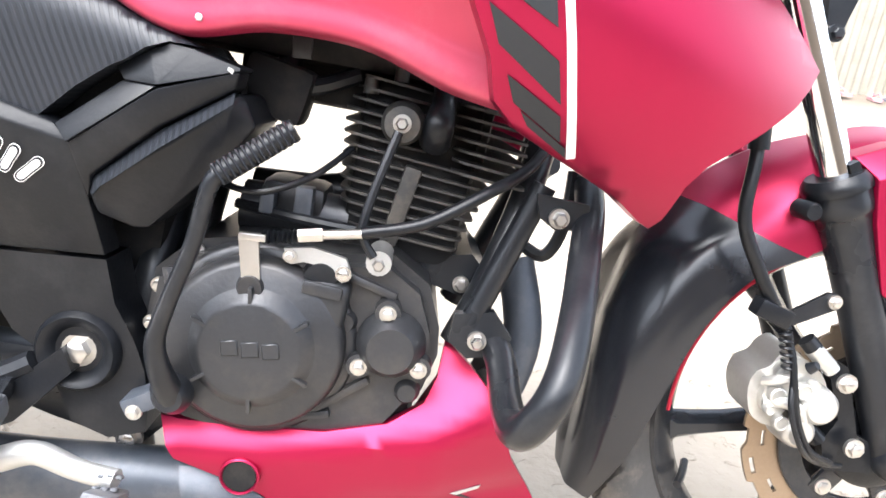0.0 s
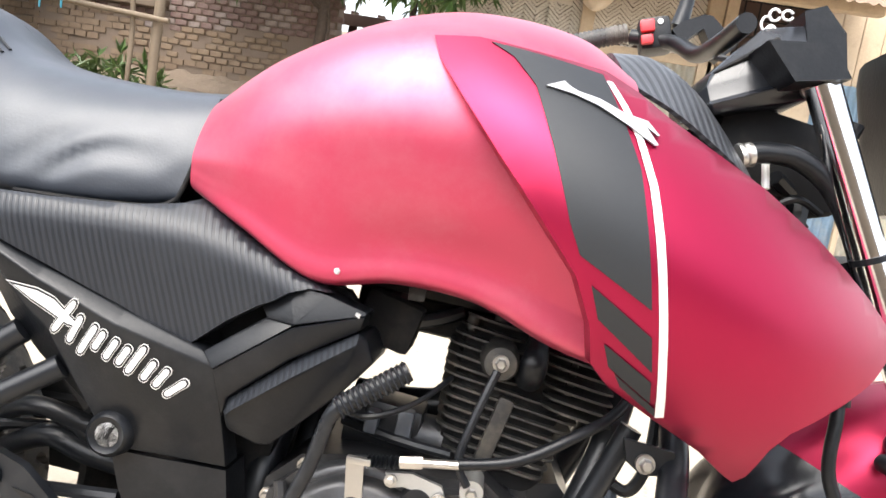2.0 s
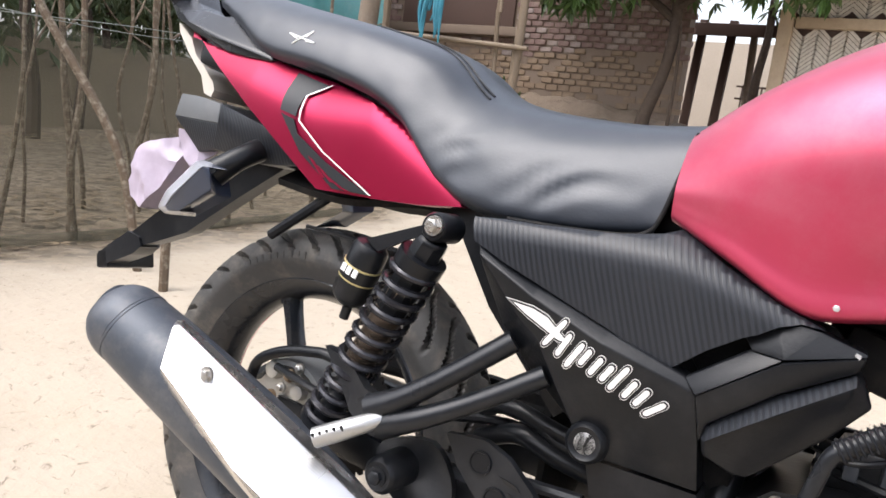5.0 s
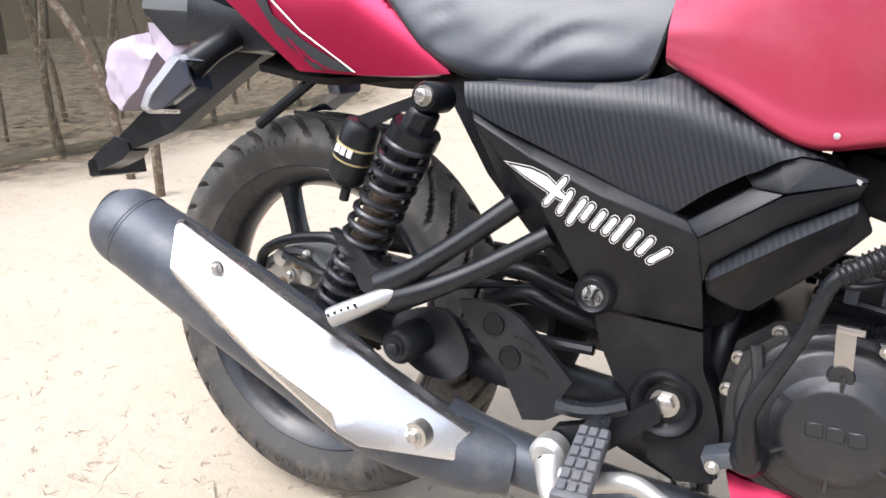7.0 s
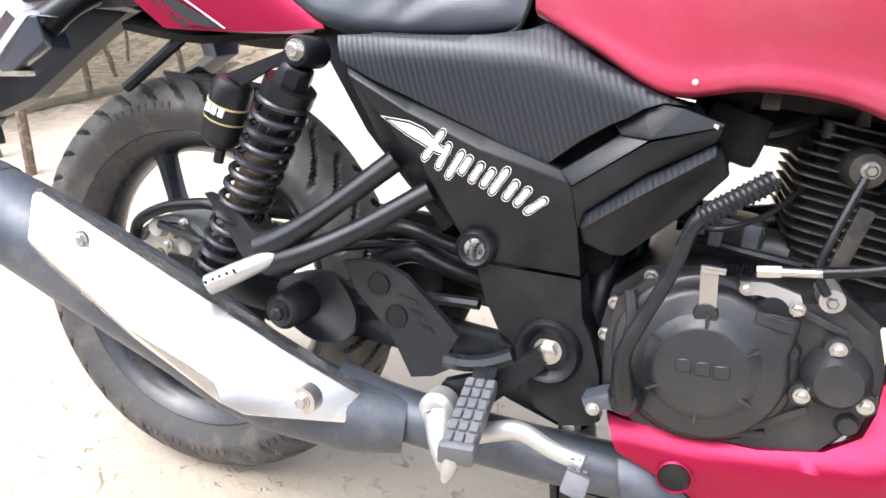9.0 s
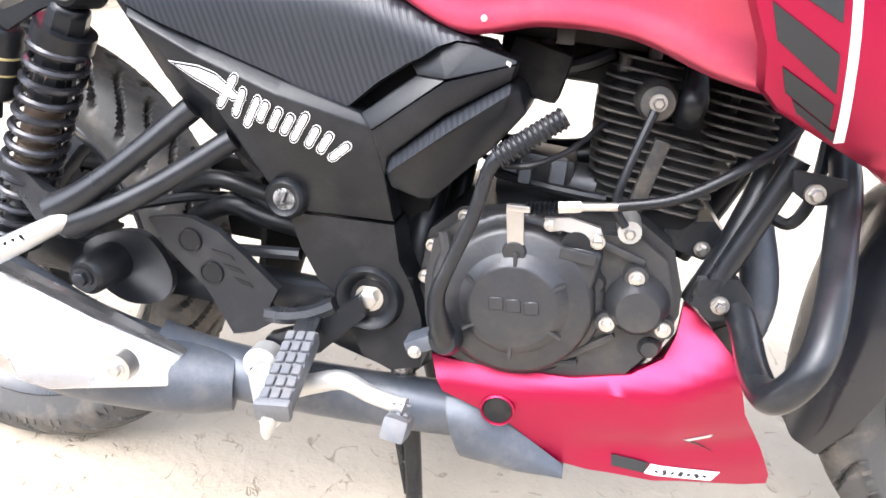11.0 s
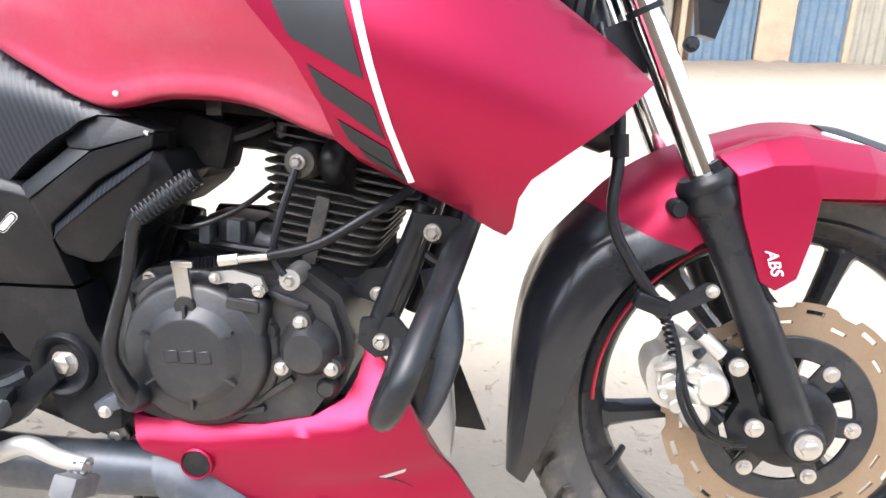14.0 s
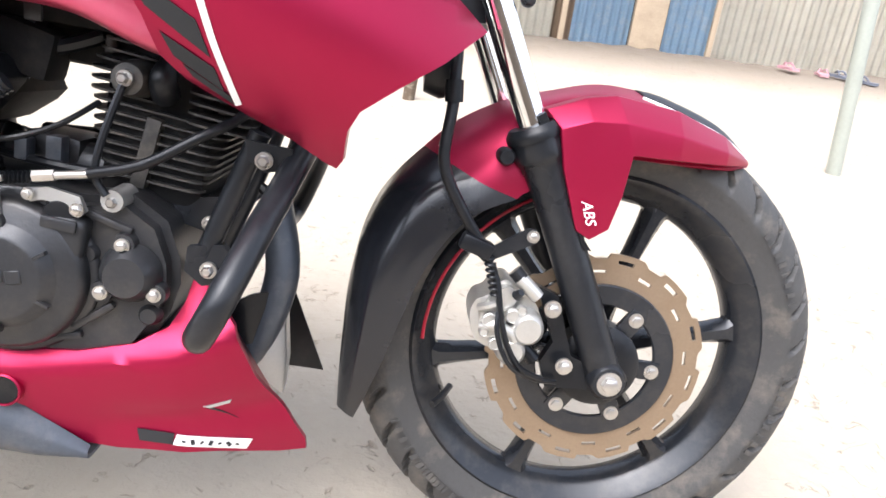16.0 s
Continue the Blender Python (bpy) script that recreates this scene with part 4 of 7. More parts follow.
flat = [(0.394, 0.592), (0.471, 0.5643), (0.559, 0.541), (0.5667, 0.4958), (0.5731, 0.4474), (0.4637, 0.4469), (0.4391, 0.4843), (0.3995, 0.5525), (0.3801, 0.566), (0.327, 0.6234)]
lower = part("lower_side_panel", facets(
    [(x, lower_y(x, z), z) for x, z in flat]
    + [(0.317, -0.192, 0.634), (0.393, -0.197, 0.604), (0.47, -0.199, 0.577), (0.546, -0.202, 0.5545)]
    + [(0.4467, -0.163, 0.4682), (0.3843, -0.172, 0.5192), (0.3533, -0.177, 0.5526), (0.3216, -0.183, 0.609)],
    [(0, 1, 2, 3, 4, 5, 6, 7, 8, 9), (10, 11, 0, 9), (11, 12, 1, 0), (12, 13, 2, 1), (9, 8, 16, 17), (8, 7, 15, 16), (7, 6, 14, 15), (6, 5, 14), (10, 9, 17)], 0.03, 0.0022), BLACK, bike, "black lower side panel with white script shapes", angle=35)
part("panel_arm", facets([(0.559, -0.2085, 0.541), (0.6216, -0.206, 0.5873), (0.6805, -0.197, 0.6057), (0.6769, -0.193, 0.5925), (0.6219, -0.199, 0.5588), (0.5719, -0.197, 0.5165), (0.5667, -0.189, 0.4958)], [(0, 1, 4, 5, 6), (1, 2, 3, 4)], 0.03, 0.002), BLACK, lower, angle=35)
part("side_lock_rim", lathe([(0.013, -0.006), (0.0165, -0.008), (0.0205, -0.004), (0.022, 0.006)], (0.465, -0.178, 0.461)), BLACK, lower)
part("side_lock", lathe([(0.0, -0.004), (0.011, -0.004), (0.0135, -0.002), (0.0135, 0.004)], (0.465, -0.18, 0.461)), SILVER, lower, "round steel lock")
part("lock_slot", block((0.0025, 0.002, 0.011), (0.467, -0.1845, 0.463), (0, 20, 0), 0), DARK, lower)
blade = part("intake_blade", facets([(0.5457, -0.2, 0.5534), (0.5941, -0.195, 0.5907), (0.6216, -0.2035, 0.5891), (0.5594, -0.2115, 0.5414)], [(0, 1, 2, 3)], 0.012, 0.0018), BLACK, bike, "black air intake blade", angle=35)
part("intake_top", facets([(0.587, -0.19, 0.601), (0.613, -0.195, 0.6145), (0.6291, -0.198, 0.6205), (0.6467, -0.196, 0.6185), (0.6801, -0.191, 0.6085), (0.6805, -0.1955, 0.6065), (0.6216, -0.2045, 0.5895), (0.5956, -0.197, 0.5907)], [(0, 1, 6, 7), (1, 2, 3, 6), (3, 4, 5, 6)], 0.04, 0.0015), BLACK, blade, angle=35)
# the slot's shade comes from this block's near-black colour
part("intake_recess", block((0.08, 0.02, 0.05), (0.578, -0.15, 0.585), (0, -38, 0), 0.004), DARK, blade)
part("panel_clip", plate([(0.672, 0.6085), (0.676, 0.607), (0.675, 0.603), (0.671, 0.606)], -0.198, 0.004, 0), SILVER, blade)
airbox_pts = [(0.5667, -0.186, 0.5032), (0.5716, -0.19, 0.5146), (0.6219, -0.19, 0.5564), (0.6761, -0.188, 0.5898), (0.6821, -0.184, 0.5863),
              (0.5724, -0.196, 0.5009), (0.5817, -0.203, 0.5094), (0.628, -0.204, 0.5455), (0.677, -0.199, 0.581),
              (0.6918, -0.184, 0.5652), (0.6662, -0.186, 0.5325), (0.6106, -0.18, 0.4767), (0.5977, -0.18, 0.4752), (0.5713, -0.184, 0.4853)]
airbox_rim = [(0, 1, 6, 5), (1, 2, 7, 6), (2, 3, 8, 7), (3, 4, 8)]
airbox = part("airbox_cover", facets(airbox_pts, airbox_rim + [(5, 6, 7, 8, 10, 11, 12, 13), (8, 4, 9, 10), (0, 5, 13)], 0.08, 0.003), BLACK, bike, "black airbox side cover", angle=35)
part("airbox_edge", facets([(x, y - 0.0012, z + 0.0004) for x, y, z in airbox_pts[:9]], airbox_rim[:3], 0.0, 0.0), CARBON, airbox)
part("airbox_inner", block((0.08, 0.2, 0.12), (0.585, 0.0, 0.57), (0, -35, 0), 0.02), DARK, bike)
# added filler plate, near-black like the shade behind the panel gaps
part("panel_gap_filler", plate([(0.33, 0.65), (0.5, 0.66), (0.6, 0.632), (0.655, 0.622), (0.672, 0.602), (0.672, 0.57), (0.6, 0.5), (0.5, 0.46), (0.43, 0.53), (0.35, 0.57)], -0.155, 0.02, 0.004), DARK, bike)
part("inner_side_panel", plate([(0.225, 0.682), (0.3, 0.68), (0.34, 0.66), (0.4, 0.57), (0.44, 0.49), (0.41, 0.46), (0.36, 0.51), (0.31, 0.56), (0.275, 0.61)], -0.125, 0.012, 0.004), BLACK, bike)
# a flash and slanted leaf-like shapes, white inside a dark and a white outline
def leaf_shape(cx, cz, ln, wide, tilt, grow):
    """A pointed oval about a centre, enlarged all round by grow."""
    out = []
    for k in range(16):
        a = 2 * math.pi * k / 16
        u, v = (ln / 2 + grow) * math.cos(a), (wide / 2 + grow) * math.sin(a) * (0.75 + 0.25 * math.cos(2 * a))
        c, s = math.cos(radians(tilt)), math.sin(radians(tilt))
        out.append((cx + u * c - v * s, cz + u * s + v * c))
    return out


def flash_shape(grow):
    return [(0.371 - 3 * grow, 0.583 + grow), (0.395, 0.5815 + grow), (0.412, 0.5765 + grow), (0.437 + grow, 0.556), (0.424, 0.557 - grow), (0.404, 0.5665 - grow), (0.388, 0.5735 - grow)]


# along, length, tilt, shift up: slanted bars
LEAVES = ((0.285, 0.04, 52, 0.001), (0.35, 0.03, 60, -0.004), (0.425, 0.034, 57, -0.006), (0.495, 0.021, 57, 0.0), (0.565, 0.023, 57, -0.001), (0.635, 0.021, 57, 0.0), (0.705, 0.032, 57, 0.003), (0.775, 0.022, 57, 0.0), (0.845, 0.022, 54, 0.0), (0.925, 0.025, 40, -0.002))
for grow, lift, m in ((0.003, 0.0012, WHITE), (0.0021, 0.0016, MATT), (0.0, 0.002, WHITE)):
    shapes = [flash_shape(grow)] + [leaf_shape(0.374 + 0.164 * u, 0.5815 - 0.0685 * u + off, ln, 0.0105, tilt, grow) for u, ln, tilt, off in LEAVES]
    for k, pts in enumerate(shapes):
        part("script_shape", plate(pts, lambda x, z: lower_y(x, z) - lift - 0.00002 * k, 0.0, 0, cell=0.05), m, lower)

# frame cover round the footrest pivot
cover = part("frame_cover", plate([(0.4637, 0.4435), (0.5725, 0.4435), (0.578, 0.4044), (0.592, 0.375), (0.602, 0.344), (0.606, 0.31), (0.604, 0.287), (0.572, 0.279), (0.54, 0.292), (0.527, 0.325), (0.513, 0.3547), (0.492, 0.372), (0.474, 0.408)], lambda x, z: -0.159 - 0.12 * max(0.0, z - 0.36), 0.05, 0.006), BLACK, bike, "black moulded frame cover")
part("pivot_ring", lathe([(0.02, -0.002), (0.026, -0.009), (0.032, -0.011), (0.036, -0.006), (0.037, 0.006)], (0.547, -0.158, 0.359)), BLACK, cover)
part("pivot_bolt", bolt_bm(0.547, -0.158, 0.359, 0.013, 0.012), STEEL, cover)
for n, (pts, r) in enumerate(([[(0.59, -0.02, 0.5), (0.585, -0.09, 0.42), (0.58, -0.1, 0.3)], 0.018], [[(0.615, 0.02, 0.5), (0.61, -0.03, 0.42), (0.61, -0.04, 0.3)], 0.012], [[(0.56, 0.08, 0.55), (0.56, 0.1, 0.42), (0.57, 0.1, 0.28)], 0.02])):
    part("frame_tube", tube(pts, r, 12, 10), FRAME, bike)
part("main_frame_plate", block((0.1, 0.2, 0.24), (0.535, 0.0, 0.38), (0, 8, 0), 0.01), DARK, bike)

# swingarm, chain, rear brake
swing = part("swingarm", block((0.5, 0.04, 0.045), (0.27, -0.105, 0.335), (0, 3.5, 0), 0.008), FRAME, bike, "black box-section swingarm")
part("swingarm_far", block((0.5, 0.04, 0.045), (0.27, 0.105, 0.335), (0, 3.5, 0), 0.008), FRAME, swing)
part("torque_rod", tube([(0.46, -0.13, 0.385), (0.25, -0.12, 0.37), (0.08, -0.1, 0.36)], 0.007, 12, 8), FRAME, swing)
part("sprocket", disc_bm(REAR, 0.1, 0.05, 0.075, 40, 0.007), DARK, bike, "rear chain sprocket")
part("chain_guard", loft([[(0.45, 0.1, 0.42), (0.25, 0.1, 0.43), (0.05, 0.1, 0.425), (-0.05, 0.1, 0.4)], [(0.45, 0.1, 0.37), (0.25, 0.1, 0.385), (0.05, 0.1, 0.385), (-0.06, 0.1, 0.36)]], 16, 4, 0.02), DARK, bike)
part("chain", tube([(0.5, 0.075, 0.41), (0.25, 0.075, 0.405), (0.0, 0.075, 0.4)], 0.008, 20, 6), DARK, bike)
part("rear_brake_disc", disc_bm(REAR, 0.1, 0.06, -0.085, 10, 0.005), STEEL, bike, "rear brake disc")
rear_cal = part("rear_caliper", plate([(-0.03, 0.36), (0.0, 0.4), (0.05, 0.408), (0.09, 0.39), (0.1, 0.355), (0.06, 0.34), (0.02, 0.345)], -0.12, 0.05, 0.006), ALUM, bike, "dusty rear brake caliper")
part("caliper_cap", lathe([(0.0, -0.012), (0.011, -0.01), (0.014, 0.0), (0.014, 0.02)], (0.0131, -0.122, 0.4047)), CALIPER, rear_cal)
for x, z, r in ((0.0456, 0.4047, 0.008), (0.0342, 0.3856, 0.0065), (0.0187, 0.3702, 0.0075), (0.0605, 0.4187, 0.006)):
    part("caliper_bolt", bolt_bm(x, -0.132, z, r, 0.007), DISC if r > 0.007 else STEEL, rear_cal)
part("caliper_hose", tube([(-0.0184, -0.134, 0.3855), (-0.0111, -0.134, 0.4105), (0.0231, -0.134, 0.4315), (0.0697, -0.134, 0.4447), (0.1145, -0.134, 0.4471), (0.1754, -0.134, 0.4189)], 0.0075, 30, 10), BLACK, rear_cal)
part("caliper_cap", lathe([(0.0, -0.01), (0.01, -0.009), (0.012, 0.0), (0.012, 0.02)], (0.06, -0.122, 0.385)), CALIPER, rear_cal)
part("caliper_hood", loft([[(-0.03, -0.13, 0.385), (0.02, -0.13, 0.42), (0.07, -0.13, 0.42), (0.11, -0.13, 0.39)], [(-0.02, -0.09, 0.385), (0.02, -0.08, 0.425), (0.07, -0.08, 0.425), (0.12, -0.08, 0.4)]], 16, 4, 0.008), GREYPL, rear_cal)
part("rear_hose", tube([(0.02, -0.13, 0.41), (0.1, -0.14, 0.4), (0.14, -0.11, 0.38), (0.35, -0.1, 0.43), (0.47, -0.1, 0.4)], 0.006, 30, 8), BLACK, rear_cal)
for z, r, x0 in ((0.425, 0.012, 0.31), (0.452, 0.01, 0.29), (0.44, 0.007, 0.33)):
    part("harness_hose", tube([(x0, -0.08, z - 0.03), (x0 + 0.06, -0.11, z), (0.42, -0.11, z - 0.012), (0.5, -0.09, z - 0.03)], r, 24, 10), BLACK, bike)

# shock absorber with its gas bottle
A, Bt = Vector((0.266, -0.2, 0.628)), Vector((0.118, -0.165, 0.335))
shock = part("shock_absorber", tube([A.lerp(Bt, 0.0), A.lerp(Bt, 0.04), A.lerp(Bt, 0.3)], [0.016, 0.019, 0.02], 8, 8), BLACK, bike, "black coil-over rear shock with gas bottle")
part("damper_body", tube([A.lerp(Bt, 0.2), A.lerp(Bt, 0.62)], 0.0185, 6, 18), DAMPER, shock, "bronze damper body")
part("damper_rod", tube([A.lerp(Bt, 0.6), A.lerp(Bt, 1.0)], [0.014, 0.018], 6, 14), BLACK, shock)
d = (Bt - A).normalized()
s1 = d.cross(Vector((0, 1, 0))).normalized()
s2 = d.cross(s1)
coil = [A.lerp(Bt, 0.12 + 0.7 * k / 239) + 0.0262 * (math.cos(k / 239 * 12.5 * 2 * math.pi) * s1 + math.sin(k / 239 * 12.5 * 2 * math.pi) * s2) for k in range(240)]
part("coil_spring", tube(coil, 0.0044, sides=8, bend=False), SPRING, shock, "glossy dark coil spring")
part("spring_seat", tube([A.lerp(Bt, 0.07), A.lerp(Bt, 0.12)], 0.0285, 3, 20), BLACK, shock)
part("spring_seat", tube([A.lerp(Bt, 0.82), A.lerp(Bt, 0.85)], 0.03, 3, 20), BLACK, shock)
part("top_eye", lathe([(0.0, -0.012), (0.014, -0.012), (0.0165, -0.008), (0.0165, 0.03)], (0.272, -0.205, 0.641)), BLACK, shock)
part("top_nut", bolt_bm(0.2735, -0.219, 0.6425, 0.0095, 0.01), STEEL, shock)
bottle = part("gas_bottle", tube([(0.1895, -0.2, 0.609), (0.1882, -0.2, 0.606), (0.186, -0.2, 0.6), (0.1755, -0.1975, 0.5725), (0.165, -0.195, 0.545), (0.1625, -0.195, 0.539), (0.1605, -0.195, 0.534)], [0.012, 0.019, 0.0222, 0.0225, 0.0222, 0.019, 0.012], sides=20, bend=False), BLACK, shock, "dusty black gas bottle with a gold label")
part("bottle_nipple", tube([(0.165, -0.195, 0.53), (0.161, -0.194, 0.515)], 0.006, 3, 10), BLACK, bottle)
part("bottle_label", tube([(0.1795, -0.199, 0.583), (0.1725, -0.197, 0.565)], 0.0232, 3, 20), GOLD, bottle)
part("label_band", tube([(0.1787, -0.1988, 0.581), (0.1733, -0.1972, 0.567)], 0.0236, 3, 20), BLACK, bottle)
part("bottle_bracket", plate([(0.186, 0.613), (0.262, 0.643), (0.268, 0.632), (0.24, 0.622), (0.205, 0.602)], -0.213, 0.006, 0.002), BLACK, shock)
for k in range(3):
    part("label_mark", block((0.006, 0.002, 0.009), (0.169 + 0.008 * k, -0.2215 + 0.001 * abs(k - 1), 0.5775 - 0.0027 * k), (0, 20, 0), 0), WHITE, bottle)

# passenger footrest hanger
hang = part("footrest_hanger", plate([(0.15, 0.48), (0.19, 0.47), (0.214, 0.447), (0.24, 0.441), (0.262, 0.43), (0.256, 0.402), (0.232, 0.398), (0.2, 0.415), (0.176, 0.45)], -0.205, 0.014, 0.004), FRAME, bike, "black passenger footrest hanger")
part("arm_upper", tube([(0.236, -0.218, 0.432), (0.27, -0.216, 0.453), (0.315, -0.205, 0.489), (0.373, -0.185, 0.541)], [0.017, 0.0135, 0.0115, 0.012], 24, 8), FRAME, hang, angle=60)
part("arm_lower", tube([(0.25, -0.217, 0.418), (0.29, -0.215, 0.436), (0.345, -0.2, 0.468), (0.412, -0.18, 0.514)], [0.016, 0.013, 0.011, 0.0115], 24, 8), FRAME, hang, angle=60)
part("peg_bolt", bolt_bm(0.252, -0.216, 0.424, 0.007, 0.005), FRAME, hang)
pass_peg = part("passenger_peg", tube([(0.255, -0.22, 0.428), (0.238, -0.238, 0.418), (0.22, -0.249, 0.4075), (0.198, -0.259, 0.395)], [0.009, 0.0105, 0.0115, 0.0115], 14, 12), ALUM, hang, "grey aluminium passenger footrest")
for k in range(5):
    part("peg_groove", block((0.0035, 0.003, 0.007), (0.228 - 0.0065 * k, -0.2555 - 0.003 * k, 0.414 - 0.0036 * k), (20, -30, 0), 0.0008, 1), DARK, pass_peg)
part("lower_mount", lathe([(0.0, -0.026), (0.016, -0.026), (0.021, -0.02), (0.0225, 0.03)], (0.258, -0.19, 0.362)), BLACK, hang)
part("mount_bolt", bolt_bm(0.258, -0.217, 0.362, 0.01, 0.008), FRAME, hang)
part("mount_plate", plate([(0.225, 0.38), (0.29, 0.4), (0.325, 0.36), (0.315, 0.325), (0.27, 0.315), (0.23, 0.34)], -0.165, 0.01, 0.004, smooth=24), FRAME, hang)
heel = part("heel_guard", plate([(0.3123, 0.4218), (0.335, 0.426), (0.36, 0.4276), (0.389, 0.417), (0.42, 0.392), (0.4542, 0.3613), (0.4454, 0.3428), (0.4515, 0.3263), (0.43, 0.312), (0.4055, 0.3057), (0.389, 0.33), (0.3728, 0.3538), (0.35, 0.373), (0.3316, 0.3909)], lambda x, z: -0.178 - 0.1 * max(0.0, 0.35 - z), 0.01, 0.003), FRAME, bike, "black slotted heel guard")
for x, z in ((0.3585, 0.4036), (0.3816, 0.3709)):
    part("plug", lathe([(0.0, -0.0012), (0.0105, -0.0012), (0.0112, -0.0025), (0.013, -0.0025), (0.0135, 0.002)], (x, -0.1785, z), "y", 20), BLACK, heel)
for k in range(3):
    part("slot", plate([(0.383 + 0.012 * k, 0.397 - 0.014 * k), (0.403 + 0.01 * k, 0.393 - 0.014 * k), (0.408 + 0.01 * k, 0.388 - 0.014 * k), (0.391 + 0.012 * k, 0.391 - 0.014 * k)], -0.1795, 0.001, 0), DARK, heel)
part("guard_rail", tube([(0.44, -0.176, 0.332), (0.465, -0.174, 0.332), (0.49, -0.172, 0.338), (0.514, -0.17, 0.35)], 0.0095, 14, 8), FRAME, heel)

# rider footrest, brake pedal
rest = part("footrest_bracket", plate([(0.54, 0.366), (0.495, 0.328), (0.44, 0.305), (0.428, 0.276), (0.455, 0.275), (0.5, 0.296), (0.548, 0.345)], -0.176, 0.016, 0.004), BLACK, bike, "black footrest bracket")
part("pivot_casting", lathe([(0.0, -0.018), (0.014, -0.018), (0.02, -0.011), (0.02, 0.01)], (0.444, -0.19, 0.283)), ALUM, rest)
part("casting_screw", lathe([(0.0, -0.024), (0.006, -0.024), (0.006, -0.02)], (0.444, -0.19, 0.283)), DARK, rest)
part("casting_arm", tube([(0.448, -0.2, 0.28), (0.458, -0.22, 0.26), (0.476, -0.245, 0.252)], [0.018, 0.013, 0.012], 12, 10), ALUM, rest)
# the peg lies along its own axes: outwards and down, with its ribbed face up
PEG = Matrix(((0.05, 0.995, 0.08, 0.492), (-0.93, 0.02, -0.37, -0.238), (-0.36, 0.09, 0.93, 0.309), (0, 0, 0, 1)))


def on_peg(bm):
    bmesh.ops.transform(bm, matrix=PEG, verts=bm.verts[:])
    return bm


peg = part("rider_peg", on_peg(block((0.094, 0.034, 0.022), (0, 0, -0.006), (0, 0, 0), 0.005)), GREYRUB, rest, "ribbed grey rubber footrest")
for i in range(6):
    for j in range(3):
        part("tread_pad", on_peg(block((0.0115, 0.0092, 0.005), (-0.0365 + 0.0146 * i, -0.0108 + 0.0108 * j, 0.0065), (0, 0, 0), 0.0012, 1)), GREYRUB, peg)
part("peg_lip", on_peg(block((0.01, 0.036, 0.026), (0.047, 0, -0.004), (0, 0, 0), 0.004)), GREYRUB, peg)
part("peg_feeler", tube([tuple(PEG @ Vector((0.046, -0.004, -0.012))), tuple(PEG @ Vector((0.052, -0.006, -0.026))), tuple(PEG @ Vector((0.05, -0.01, -0.044)))], [0.0085, 0.007, 0.0035], 10, 10), ALUM, peg)
part("peg_root", on_peg(block((0.03, 0.026, 0.018), (-0.055, 0, -0.004), (0, 0, 0), 0.004)), FRAME, peg)
pedal = part("brake_pedal", tube([(0.455, -0.205, 0.275), (0.475, -0.21, 0.268), (0.51, -0.215, 0.283), (0.54, -0.218, 0.293), (0.572, -0.22, 0.283), (0.606, -0.225, 0.279)], [0.011, 0.011, 0.0105, 0.01, 0.009, 0.009], 30, 10), ALUM, bike, "cast aluminium brake pedal")
part("pedal_pad", block((0.024, 0.05, 0.022), (0.603, -0.243, 0.268), (-25, 10, 0), 0.004), GREYRUB, pedal)
for i in range(4):
    for j in range(3):
        part("pad_rib", block((0.005, 0.008, 0.003), (0.596 + 0.007 * j, -0.228 - 0.0105 * i, 0.2835 - 0.0045 * i), (-25, 10, 0), 0.0008, 1), GREYRUB, pedal)
part("frame_foot", plate([(0.5, 0.3), (0.6, 0.295), (0.605, 0.27), (0.58, 0.245), (0.55, 0.255), (0.5, 0.27), (0.46, 0.285)], -0.11, 0.02, 0.004), FRAME, bike)
part("foot_bolt", bolt_bm(0.574, -0.116, 0.257, 0.011, 0.01), STEEL, bike)

# exhaust
exhaust = part("exhaust_pipe", tube([(0.93, -0.03, 0.45), (0.945, -0.05, 0.36), (0.9, -0.06, 0.26), (0.8, -0.085, 0.215), (0.66, -0.12, 0.222), (0.5, -0.14, 0.23), (0.36, -0.15, 0.243), (0.3, -0.165, 0.262)], [0.02, 0.02, 0.02, 0.024, 0.03, 0.03, 0.032, 0.036], 48, 20), PIPE, bike, "slate grey exhaust pipe and muffler")
part("catalyst_box", loft([[(0.632, -0.15, 0.252), (0.67, -0.15, 0.25), (0.71, -0.148, 0.225), (0.765, -0.14, 0.185)], [(0.64, -0.165, 0.225), (0.67, -0.165, 0.22), (0.71, -0.16, 0.2), (0.765, -0.148, 0.178)], [(0.655, -0.15, 0.18), (0.69, -0.15, 0.177), (0.72, -0.148, 0.174), (0.765, -0.138, 0.17)], [(0.655, -0.07, 0.18), (0.69, -0.07, 0.177), (0.72, -0.07, 0.174), (0.765, -0.07, 0.17)]], 20, 16, 0.004), PIPE, exhaust)
MUF = [(0.39, -0.152, 0.232), (0.33, -0.172, 0.238), (0.227, -0.197, 0.268), (0.139, -0.215, 0.318), (0.04, -0.237, 0.37), (-0.06, -0.257, 0.42), (-0.115, -0.268, 0.446)]
part("muffler_body", tube(MUF, [0.035, 0.043, 0.053, 0.056, 0.055, 0.0525, 0.0495], 48, 40), PIPE, exhaust, "slate grey muffler can")
part("end_cap", tube([(-0.105, -0.266, 0.4415), (-0.118, -0.2685, 0.4475), (-0.13, -0.271, 0.453), (-0.14, -0.273, 0.4575), (-0.145, -0.274, 0.46), (-0.138, -0.2725, 0.4568)], [0.0508, 0.0502, 0.0465, 0.0395, 0.032, 0.027], 40, 40), PIPE, exhaust, "rounded end cap")
part("cap_seam", tube([(-0.103, -0.2655, 0.4405), (-0.106, -0.2662, 0.442)], 0.0511, 3, 40), PIPE, exhaust)
